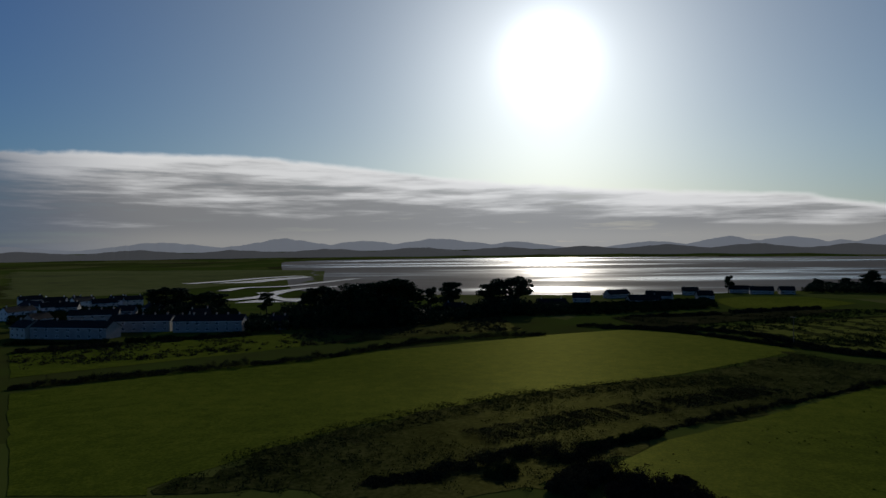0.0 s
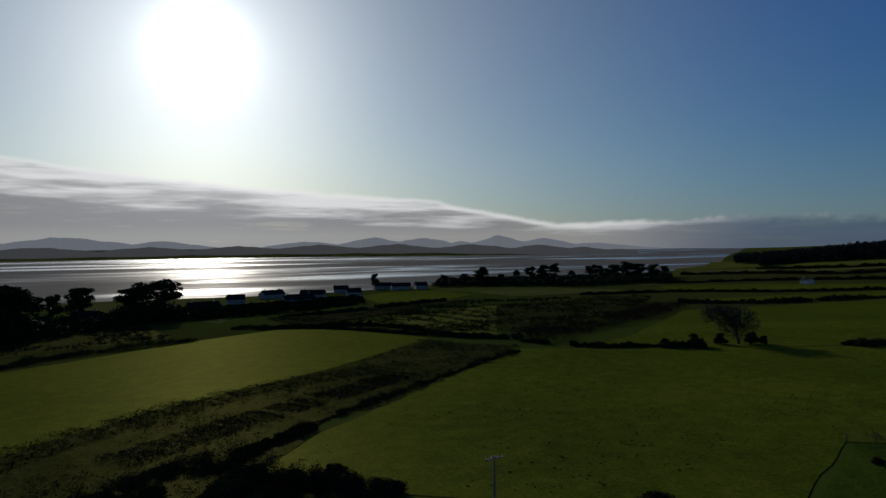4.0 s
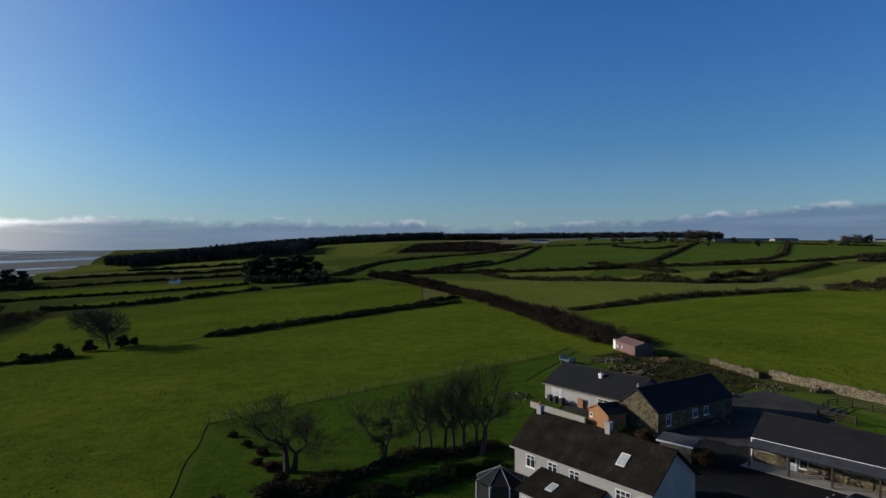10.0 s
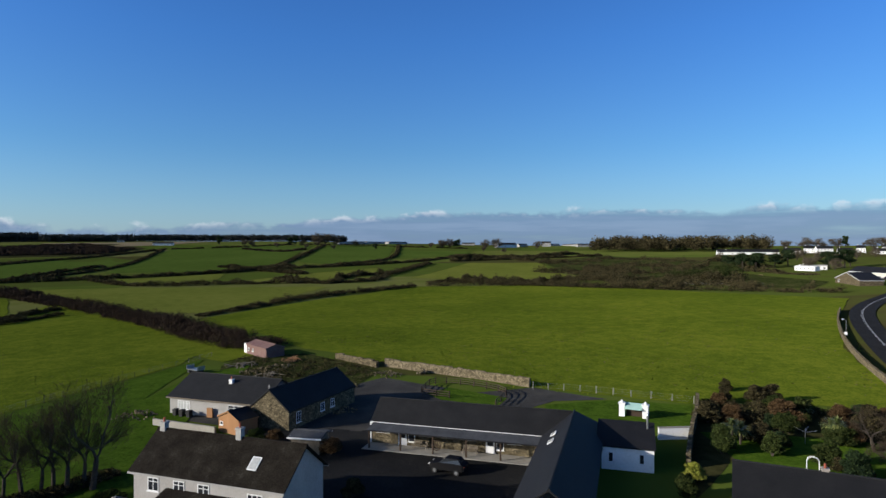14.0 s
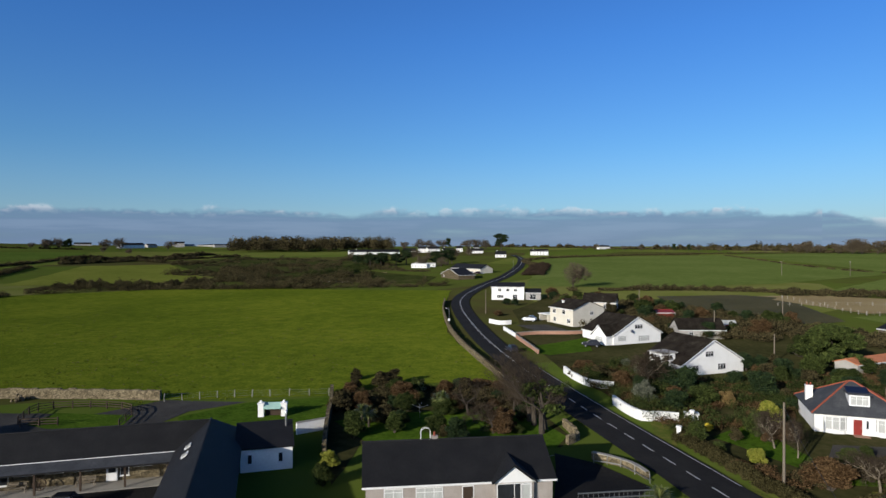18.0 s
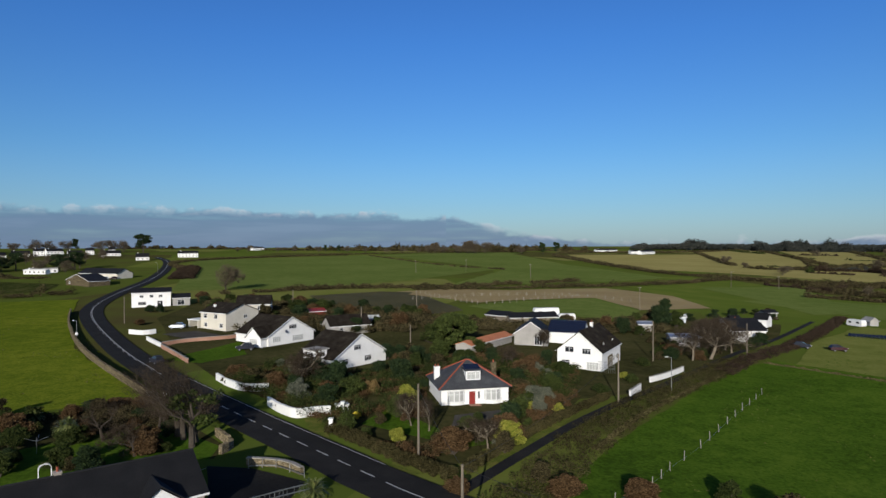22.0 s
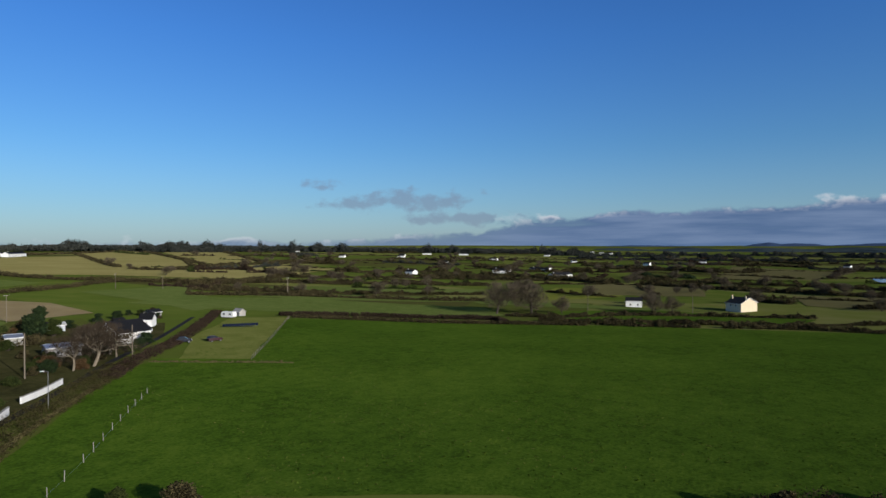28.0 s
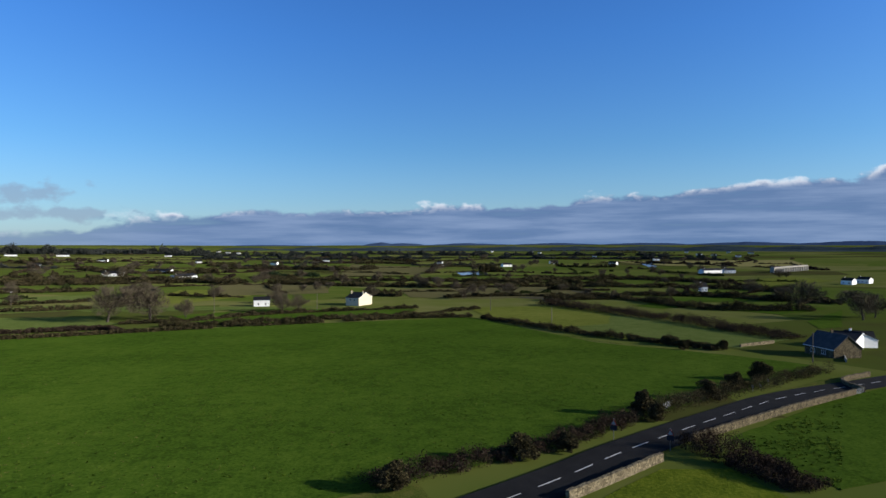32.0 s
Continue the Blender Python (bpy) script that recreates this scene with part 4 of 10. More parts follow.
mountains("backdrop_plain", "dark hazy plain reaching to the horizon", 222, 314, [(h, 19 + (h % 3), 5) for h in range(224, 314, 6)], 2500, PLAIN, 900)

# fields round the middle of the map
field("large green field sloping to the village", [(-52.5, 70.1), (-100.5, 134.7), (-73.6, 157.1), (-42.3, 183.2), (30.8, 233.8), (64.8, 249.9), (97.4, 220.9), (97.9, 184.8), (51.9, 148.3), (9.5, 124.2), (-19.3, 98.4), (-37.1, 71.8), (-35.7, 69.1)], GRASS)
field("rushy strip of rough dark pasture", [(-36.9, 71.3), (-19.1, 97.4), (9.4, 123.1), (51.4, 146.9), (96.5, 182.2), (101.7, 162.5), (112.2, 151.8), (81.0, 129.5), (28.8, 91.4), (12.3, 76.3), (7.5, 69.7), (-19.7, 68.2)], ROUGH, 0.12, ragged=4.0)
field("green field under the wires", [(13.8, 74.6), (29.5, 90.2), (82.0, 128.6), (108.0, 146.0), (123.0, 133.1), (180.0, 98.0), (276.8, 43.3), (278.5, 26.5), (166.7, -16.3), (146.3, -8.0), (113.4, 23.0), (87.1, 45.7), (56.5, 34.7), (50.5, 39.5)], GRASS, 0.15)
field("grass paddock below the farmhouse", [(87.4, 44.9), (112.4, 22.7), (144.8, -7.9), (149.9, -13.5), (113.2, 0.2), (100.5, 2.8), (69.1, 12.7), (60.6, 12.3), (57.0, 33.7)], LAWN, 0.12)
field("narrow green field by the village", [(-115.9, 155.5), (-87.2, 179.3), (-52.7, 211.3), (-72.5, 254.4), (-125.9, 224.7), (-155.5, 208.5)], GRASS)
field("rough tussocky pasture", [(-49.4, 213.7), (-24.1, 231.0), (24.3, 254.0), (19.1, 321.0), (-15.6, 312.3), (-31.1, 275.2)], ROUGH)
field("bright green field by the shore", [(167.1, 421.7), (199.0, 450.5), (242.5, 442.3), (239.0, 383.2), (196.4, 347.1), (151.9, 351.3)], GRASS)
field("green field with a low bank", [(98.7, 255.2), (144.0, 271.5), (202.0, 297.4), (119.7, 176.3), (111.7, 203.8), (117.1, 228.5)], OLIVE)
field("dull pasture above the shore houses", [(72.2, 302.8), (123.0, 324.4), (213.7, 341.1), (149.7, 293.7), (75.5, 254.2)], HEATH, 0.9)
field("olive pasture by the scrub valley", [(98.4, 252.6), (192.7, 301.6), (331.9, 299.8), (265.3, 244.9), (135.9, 180.6), (104.5, 209.9)], ROUGH)
field("green field beyond the lone tree", [(128.1, 138.6), (160.8, 153.3), (253.8, 209.2), (345.0, 183.9), (456.4, 126.2), (394.6, 61.8), (290.5, 45.5), (187.4, 98.0), (157.3, 109.9)], GRASS)
field("strip of pasture towards the sea", [(713.9, 604.5), (1069.1, 896.9), (1104.1, 734.9), (847.6, 564.2)], OLIVE)
field("strip of green pasture", [(846.0, 547.4), (999.4, 634.4), (829.7, 375.5), (731.8, 334.7)], OLIVE)
field("long thin strip field", [(417.5, 370.0), (490.0, 317.0), (503.8, 228.0), (463.1, 214.1), (382.0, 332.4)], GRASS)
field("long thin strip field", [(301.6, 253.2), (368.6, 238.6), (447.2, 202.5), (405.4, 183.6), (330.2, 213.8)], GRASS)
field("sunlit hillside pasture", [(1483.6, 483.4), (1222.8, 304.2), (1003.4, 193.8), (770.7, 184.6), (828.9, 262.1)], OLIVE)
field("green hillside field", [(563.7, 170.0), (673.5, 142.6), (736.3, 69.9), (711.1, 7.4), (607.5, 52.4), (513.9, 113.5)], HILLGREEN)
field("olive field beyond the thick hedge", [(468.5, 79.2), (433.8, 2.0), (359.9, -100.5), (287.5, -53.1), (257.5, -22.3), (283.7, -3.3), (388.0, 38.3)], OLIVE)
field("dull pasture strip", [(546.7, 28.6), (552.1, -67.3), (475.7, -51.7), (453.2, -1.6)], OLIVE)
field("dull pasture strip", [(438.0, -51.5), (495.2, -119.3), (530.5, -196.1), (390.7, -134.4)], OLIVE)
field("olive field above the scrub", [(401.7, -171.5), (551.4, -299.1), (515.1, -358.7), (334.1, -260.1), (336.6, -226.2)], OLIVE)
field("green hillside field", [(635.8, 188.6), (698.4, 145.3), (785.9, 59.3), (750.0, 62.4), (534.9, 122.6), (537.3, 155.8)], HILLGREEN)
field("green hillside field", [(546.2, 105.9), (759.6, 27.7), (673.2, 13.9), (543.5, 73.9)], HILLGREEN)
field("green hillside field", [(585.8, 26.0), (930.0, -41.5), (1001.5, -148.9), (976.2, -249.2), (640.0, -130.2), (566.4, -79.1)], HILLGREEN)
field("green hillside field", [(640.6, -148.3), (1015.9, -288.9), (1076.8, -431.6), (672.0, -258.8), (580.4, -173.5)], HILLGREEN)
field("green hillside field", [(865.9, -356.1), at(113.3, 900), at(118.9, 900), (704.4, -378.1), (640.3, -256.6)], HILLGREEN)
field("brown bracken slope", [(805.5, 161.9), (1033.1, 178.1), (1135.0, 41.4), (967.5, -11.3), (821.9, 36.5)], HEATH)
field("tan hilltop pasture", [(1143.8, 138.4), at(89.7, 1200), at(96.2, 1250), (1070.3, -47.8), (1008.7, 36.8)], TAN)
field("broad green field behind the farm", [(216.1, -27.3), (151.3, -36.5), (124.4, -48.6), (91.8, -62.2), (69.8, -77.6), (71.6, -81.4), (60.5, -93.0), (50.1, -102.5), (87.4, -145.6), (118.5, -194.4), (146.2, -246.1), (244.7, -226.2), (219.6, -236.7), (299.9, -201.6), (335.6, -138.0), (273.5, -76.4)], GRASS, 0.12)
field("pale strip behind the scrub", [(319.5, -316.3), (256.5, -345.7), (235.2, -317.1), (284.6, -298.3)], TAN)
field("broad green field beside the main road", [(122.6, -275.7), (170.6, -408.3), (234.1, -578.2), (103.7, -843.3), (5.5, -582.2), (-45.6, -524.0), (18.2, -373.0), (66.8, -303.3), (99.1, -287.1)], MEADOW)
field("green field on the rise", [(93.7, -850.3), (-31.1, -1087.0), (-138.3, -1072.5), (-106.5, -984.9), (-121.9, -635.8), (-164.8, -464.1), (-102.3, -396.2), (-51.4, -354.8), (-5.9, -341.2), (-37.3, -397.2), (0.6, -326.8), (-48.1, -510.4)], MEADOW)
field("dark brown bare field", [(58.6, -266.5), (31.0, -292.0), (14.1, -289.8), (-6.4, -225.5), (10.1, -206.9), (39.7, -216.0)], BROWN)
field("grazed tan field", [(25.9, -289.1), (2.9, -309.6), (-33.3, -309.6), (-88.6, -343.2), (-113.6, -311.4), (-110.3, -259.9), (-76.3, -241.5), (-67.6, -283.0), (-23.1, -258.8), (-12.7, -250.6)], TAN)
field("green paddock behind the sheds", [(-8.6, -238.4), (-25.8, -255.1), (-37.9, -262.1), (-66.9, -280.2), (-74.5, -239.4), (-60.3, -210.4), (-41.2, -215.1), (-13.0, -209.8), (-25.0, -217.6)], MEADOW)
field("pale grazed field", [(-189.2, -972.4), (-418.2, -1043.1), (-355.6, -613.6), (-296.5, -487.6), (-242.9, -546.1), (-162.4, -585.1)], STRAW)
field("pale grazed field", [(-510.2, -1272.6), (-691.3, -1411.8), (-429.7, -720.6), (-338.6, -621.2), (-319.7, -684.3)], STRAW)
field("pale grazed field", [(-776.1, -1485.4), (-856.4, -1342.7), (-557.3, -774.6), (-444.4, -696.9), (-481.4, -814.4)], STRAW)
field("pale grazed field", [(-331.6, -583.9), (-533.6, -706.1), (-522.9, -567.5), (-345.1, -464.2), (-298.5, -481.7)], STRAW)
field("green field by the lane end", [(-152.8, -377.7), (-235.2, -414.2), (-174.8, -263.7), (-148.4, -252.1), (-155.2, -295.0)], MEADOW)
field("green field beyond the plot", [(-141.6, -300.2), (-185.8, -322.2), (-235.8, -292.5), (-283.0, -189.6), (-252.5, -156.3), (-182.0, -225.7)], MEADOW)
field("strip field", [(-203.4, -352.8), (-255.3, -316.6), (-343.8, -234.7), (-310.8, -212.2), (-239.8, -277.4)], MEADOW)
field("strip field", [(-237.7, -390.7), (-320.3, -370.3), (-412.5, -276.2), (-372.8, -249.7), (-261.1, -335.4)], MEADOW)
field("dull field past the trees", [(-469.9, -241.5), (-490.2, -205.7), (-427.0, -166.7), (-361.2, -181.7), (-341.9, -211.6)], OLIVE)
field("green field by the lone house", [(-288.8, -151.6), (-331.4, -116.9), (-333.8, -39.0), (-299.8, -38.1), (-261.7, -92.4), (-243.7, -120.0)], LAWN)
field("large rich green field", [(-62.9, -128.9), (-161.9, -202.3), (-211.7, -159.0), (-292.8, -7.9), (-287.4, -5.0), (-206.0, 34.6), (-181.6, 69.5), (-167.2, 83.7), (-132.9, 54.2), (-117.5, 38.0), (-100.9, 22.2), (-86.4, 10.8), (-79.3, 1.5), (-67.1, -13.5), (-64.8, -16.6), (-55.7, -34.6), (-33.5, -61.5), (-20.5, -63.2), (-15.9, -70.6)], LAWN, 0.12)
field("mown plot with a caravan", [(-78.9, -140.1), (-90.3, -128.7), (-165.0, -208.1), (-145.2, -219.0), (-102.5, -174.3)], MOWN, 0.16)
field("dull field behind the hedge bank", [(-292.8, -2.4), (-368.3, 32.9), (-266.6, 88.4), (-223.0, 104.2), (-197.7, 77.4), (-231.6, 49.0)], MEADOW)
field("green field over the wall", [(-93.4, 35.0), (-127.4, 69.3), (-150.0, 100.0), (-110.0, 110.0), (-72.4, 39.4), (-75.6, 38.6)], LAWN, 0.12)
field("grass under the wall", [(-66.9, 11.9), (-77.6, 21.1), (-78.6, 29.5), (-69.0, 32.3)], GRASS, 0.12)
field("green field far down the slope", [(-414.4, 116.2), (-441.9, 169.2), (-404.9, 165.3), (-380.7, 113.2)], LAWN)
field("green field far down the slope", [(-360.4, 82.4), (-401.1, 112.5), (-362.6, 117.2), (-344.8, 93.8)], LAWN)
field("green field far down the slope", [(-337.8, 129.3), (-371.3, 179.6), (-351.9, 184.8), (-319.5, 143.8)], LAWN)
field("bright field below the houses", [(-288.1, 141.8), (-348.0, 189.0), (-269.0, 146.3), (-262.3, 133.4)], LAWN)
field("pale marsh pasture", [(-579.4, 197.1), (-703.2, 328.2), (-623.3, 332.4), (-536.7, 219.0)], OLIVE)
field("pale marsh pasture", [(-1261.9, 223.1), (-1319.3, 615.6), (-970.3, 485.2), (-1020.1, 286.0)], STRAW)
field("brown boggy pasture", [(-441.5, -27.5), (-517.3, 46.2), (-447.9, 102.5), (-397.2, 49.4)], BROWN)
field("marsh fields behind the village", [(-362.5, 487.0), (-285.0, 509.9), (-257.0, 720.1), (-205.5, 894.9), (-279.7, 1129.6), (-846.4, 1138.1)], MARSH, ragged=22.0)
field("saltmarsh by the channel", [(-177.6, 716.7), (-88.8, 859.7), (-132.4, 1181.2), (-246.1, 1072.5)], MARSH, 0.5, ragged=22.0)
field("bare sand flat at the marsh edge", [(-105.0, 640.0), (-131.6, 977.1), (-109.1, 1231.8), (-69.9, 1423.3), (70.0, 1500.0), (40.0, 1000.0), (-30.0, 620.0)], SAND, 0.3, "sand_flat", "sand", ragged=24.0)
for creek, wide in (([(-306.0, 683.7), (-281.7, 740.2), (-264.2, 807.9), (-228.5, 877.0)], 20), ([(-171.7, 450.8), (-158.1, 483.0), (-160.8, 559.5), (-146.4, 608.0), (-123.6, 635.7), (-60.0, 760.0)], 15),
                    ([(-217.6, 561.8), (-215.3, 608.2), (-182.0, 633.5), (-162.3, 693.5), (-120.0, 860.0)], 13), ([(-175.5, 539.5), (-136.7, 461.2), (-112.3, 437.4), (-98.2, 466.2), (-100.2, 635.4)], 9)):
    ribbon("water_creek", creek, wide, WATER, 0.75, "pale tidal creek winding through the saltmarsh", "creek", step=12.0)
water_patch([(-303.5, 690.9), (-261.5, 732.7), (-225.2, 877.1), (-204.9, 842.4), (-239.6, 707.2)], "pale tidal creek in the saltmarsh")
water_patch([(-159.9, 431.1), (-149.9, 467.5), (-125.4, 470.9), (-88.1, 454.5), (-112.1, 435.7)], "pale tidal creek by the village")
water_patch([(-789.1, -41.9), (-854.7, -6.9), (-722.8, 0.6), (-697.5, -27.6)], "small lake in the fields")
water_patch([(-1128.1, 267.8), (-1189.0, 302.7), (-973.7, 258.0), (-952.6, 241.0)], "bend of the river in the marsh")

field("grass margin beside the lane hedge", [(-12.0, -58.0), (-12.5, -64.0), (-20.0, -77.6), (-29.5, -90.6), (-44.6, -111.4), (-60.2, -130.8), (-76.0, -144.4), (-80.0, -138.0), (-60.0, -100.0), (-40.0, -58.0), (-30.0, -46.0)], LAWN, 0.05)
field("rough grass in the field corner", [(-6.0, -46.0), (-12.0, -60.0), (-36.0, -60.0), (-62.0, -20.0), (-70.0, -8.0), (-60.0, -4.0), (-30.0, -30.0)], VERGE, 0.03)
field("grass beside the thorn belt", [(287.7, 44.5), (364.8, 35.9), (237.6, -2.7), (174.4, -19.7), (151.5, -28.0), (144.1, -16.3), (175.3, -6.3), (237.9, 18.0)], GRASS, 0.3)
field("grass beside the field hedge", [(237.4, -18.6), (263.6, -48.7), (290.2, -81.1), (314.8, -136.2), (233.6, -69.9), (191.8, -35.4), (181.3, -25.2)], GRASS, 0.3)
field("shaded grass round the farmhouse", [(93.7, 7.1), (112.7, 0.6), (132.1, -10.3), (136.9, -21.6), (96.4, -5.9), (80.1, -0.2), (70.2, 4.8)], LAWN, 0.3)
field("garden grass below the farmhouse", [(50.0, 30.0), (57.0, 33.0), (60.6, 12.3), (69.1, 12.7), (86.0, 9.0), (80.0, -2.0), (64.0, -4.0), (52.0, 8.0)], LAWN, 0.06)
# ---- roads ----
MAIN_ROAD = [(302.6, -648.7), (249.3, -552.7), (197.0, -435.6), (160.8, -336.6), (141.7, -268.0), (127.4, -225.0), (109.4, -191.7), (77.8, -147.0), (50.1, -112.6), (30.4, -90.8), (12.6, -71.9), (4.6, -63.3), (-32.0, -29.2), (-69.3, 5.5), (-84.9, 18.7), (-106.5, 39.0), (-125.5, 58.6), (-146.2, 89.0), (-160.3, 109.7)]
ribbon("road", MAIN_ROAD, 7.0, ASPHALT, 0.20, "dark asphalt main road bending between fields", "road")
LANE = [(0.6, -60.0), (-4.6, -67.6), (-11.7, -78.2), (-19.0, -88.8), (-28.2, -100.6), (-40.6, -115.2), (-67.0, -147.3), (-94.8, -178.6), (-133.3, -226.5)]
ribbon("road_lane", LANE, 1.7, ASPHALT, 0.22, "narrow tarmac lane between hedges", "road")


# ---- hedges, scrub and woods ----
hedge([(-104.6, 140.3), (-74.4, 158.9), (-41.7, 180.7), (-11.0, 218.5), (30.8, 233.8)], 2.4, 4.5)
hedge([(-153.3, 205.7), (-123.9, 221.3), (-89.0, 248.6), (-51.8, 266.4)], 2.0, 6, gaps=0.4)
hedge([(57.1, 255.8), (86.7, 247.5), (103.1, 233.5), (107.2, 205.7)], 2.0, 3.5)
hedge([(72.5, 311.9), (107.4, 306.4), (152.4, 325.5), (194.3, 343.4)], 2.5, 6, gaps=0.2)
hedge([(105.8, 199.7), (108.5, 180.5), (116.9, 172.2)], 1.8, 3.5)
hedge([(12.7, 79.8), (23.9, 90.7), (37.4, 101.0), (58.1, 114.3), (82.2, 130.3), (104.3, 141.9)], 1.5, 1.9, label="low dark hedge between two fields", rag=0.75)
hedge([(-28.5, 79.3), (-20.0, 92.6), (-6.3, 107.6), (8.1, 118.8), (23.0, 128.4), (42.2, 135.3), (70.0, 143.1)], 1.2, 11.0, GORSE, "dark gorse and brambles in rough pasture", rag=0.8)
hedge([(2.0, 92.0), (22.0, 106.0), (44.0, 118.0), (66.0, 132.0)], 0.9, 9.0, HEDGE, "brown brambles in rough pasture", rag=0.8)
hedge([(-11.9, 72.2), (-4.4, 74.8), (2.5, 80.3), (10.6, 84.9), (16.8, 78.0), (20.6, 70.8), (25.1, 64.7)], 2.4, 4.5, HEDGE, "dark tangled thorn in the hedge corner", rag=0.7)
hedge([(15.5, 66.1), (20.0, 68.2), (25.1, 63.2), (27.7, 59.9)], 3.0, 5, THORN, "dark thorn bushes in the hedge")
hedge([(116.7, 156.5), (149.0, 173.2), (192.7, 191.7), (270.9, 231.0)], 5.0, 20, THORN, "wide belt of dark scrub in a damp dip")
hedge([(49.3, 267.1), (79.5, 243.0), (101.2, 195.4), (121.5, 163.4)], 2.0, 4)
hedge([(117.9, 158.6), (126.4, 136.8), (143.5, 127.3)], 1.6, 3, gaps=0.2)
hedge([(141.3, 125.3), (159.4, 111.3), (179.6, 98.7)], 2.8, 4, gaps=0.45, label="broken row of bushes on a field bank")
hedge([(184.3, 97.4), (224.2, 77.7), (259.7, 60.7), (288.1, 45.1)], 2.0, 3.5)
hedge([(184.2, 94.4), (217.0, 77.3), (247.7, 61.8), (291.8, 27.8)], 2.6, 4)
hedge([(287.5, 241.4), (318.9, 206.5), (395.7, 179.1), (472.1, 127.0)], 3.0, 5, gaps=0.1)
hedge([(299.6, 335.7), (361.7, 309.1), (399.5, 258.6), (458.5, 207.6)], 2.5, 5)
hedge([(446.3, 395.5), (523.2, 351.7), (551.5, 249.7)], 3.0, 6)
hedge([(768.2, 511.5), (720.7, 384.1), (719.1, 325.5)], 4, 12, GORSE)
hedge([(606.4, 503.7), (653.3, 437.9), (615.6, 321.7), (659.6, 288.5)], 4, 12)
hedge([(527.9, 161.7), (659.9, 145.7), (764.3, 72.6)], 3, 8)
hedge([(496.5, 109.7), (620.5, 53.6), (659.3, 28.8)], 3, 7)
for stand in ([(522.7, 125.1), (444.5, 76.7)], [(446.0, 77.5), (350.5, 34.5)], [(352.0, 35.2), (300.0, 16.0), (243.6, -2.8)], [(245.0, -2.3), (200.0, -14.5)], [(201.5, -14.0), (176.9, -19.9), (156.4, -28.9)]):
    hedge(stand, 5.2, 14, THORN, "thick belt of leafless thorn between fields", rag=0.35, fill=4.0)
hedge([(229.1, 71.0), (251.7, 57.7), (295.5, 42.4), (319.4, 31.5)], 2.6, 4)
hedge([(247.2, -20.4), (273.8, -50.6), (302.2, -84.4), (328.9, -142.3)], 3.6, 7)
hedge([(332.9, -152.9), (312.1, -190.9), (275.5, -219.9), (221.6, -239.0), (323.5, -194.1), (246.9, -228.2), (194.7, -249.5), (161.0, -268.5)], 5.0, 11, rag=0.5)
SCRUB = np.random.default_rng(15)
for spot in ([(505.6, -355.3), (437.0, -372.0), (361.5, -389.8), (304.8, -410.8), (357.7, -330.8), (278.7, -333.4)], [(409.1, -295.2), (354.0, -310.8), (303.4, -336.3), (411.9, -284.0), (314.5, -290.7), (236.7, -303.5)], [(322.4, -257.3), (279.3, -272.5), (239.1, -287.5), (332.8, -246.4), (238.4, -266.6), (186.6, -287.5)],
             [(557.0, -430.1), (490.9, -458.0), (394.2, -474.0), (507.8, -381.5), (340.7, -381.1), (232.5, -358.2)], [(412.2, -350.8), (302.9, -295.6), (232.0, -250.2)], [(346.5, -400.1), (271.1, -334.7), (345.9, -219.3)], [(414.7, -340.0), (326.3, -283.9), (252.0, -232.9)], [(340.4, -368.6), (259.5, -300.1), (196.3, -260.7)]):
    hedge(spot, 5.0, 13, SCRUB.choice((HEDGE, GORSE, HEDGE)), "dense brown scrub on rough ground", "scrub", "scrub", gaps=0.42, rag=0.75)
field("rough grass among the scrub", [(521.5, -366.5), (586.6, -499.2), (353.3, -476.1), (302.8, -362.2), (197.3, -316.0), (180.7, -278.3), (301.8, -240.2), (235.5, -261.1), (303.4, -250.1)], ROUGH, 0.12)
hedge([(520.6, 31.2), (447.6, -1.6), (418.7, -62.2), (386.4, -131.0), (449.2, -175.3), (560.1, -260.3)], 4, 8)
hedge([(533.5, 129.6), (530.9, 80.0), (530.0, 2.4), (545.5, -66.5), (584.8, -129.8)], 4.5, 9)
hedge([(534.9, 122.6), (550.4, 78.9), (658.3, 13.6), (904.3, -29.1)], 3, 6)
hedge([(527.3, 152.9), (684.2, 142.3), (776.2, 58.6), (932.1, -33.9)], 3, 7)
hedge([(554.9, -75.0), (623.7, -129.7), (993.5, -272.8)], 3, 6)
hedge([(571.9, -157.0), (660.9, -258.0), (1010.7, -410.4)], 3, 6)
hedge([(930.0, -41.5), (965.5, -143.5), (1016.5, -264.4), at(118.4, 1000)], 3, 6, gaps=0.2)
hedge([(564.0, -83.8), (566.4, -169.4), (596.7, -264.5), (676.7, -374.9), (543.8, -372.1)], 3.5, 8)
hedge([(583.3, -296.7), (584.8, -393.0), (586.6, -499.2)], 3.5, 9)
hedge([(902.2, -134.1), (830.6, -168.9), (876.9, -211.3)], 3, 12, THORN)
wood([(832.5, 161.5), (1013.4, 167.3), (1087.7, 73.6), (940.3, 4.2), (844.1, 37.4), (837.7, 113.9)], 3, "bracken and gorse on a rough slope", THORN, None, 8, name="gorse_slope")
hedge([(60.5, 23.4), (63.9, 20.2), (66.7, 16.6), (71.2, 13.2), (74.1, 7.1), (77.5, 2.4)], 1.5, 3.0, HEDGE, "dark garden hedge below the paddock trees")
hedge([(57.0, 16.0), (62.0, 11.0), (67.0, 6.5), (69.5, 1.5)], 1.6, 3.2, GORSE, "dark garden bushes before the farmhouse", rag=0.5)
hedge([(57.7, 30.4), (59.7, 26.3), (59.6, 21.3), (60.0, 16.7), (62.2, 12.6)], 1.2, 3, HEDGE, "dark tangled garden bank", gaps=0.2, rag=0.6)
hedge([(11.0, 68.1), (14.5, 73.3), (17.6, 74.7)], 2.4, 5, HEDGE, "dark thorn bushes in the hedge", gaps=0.2)
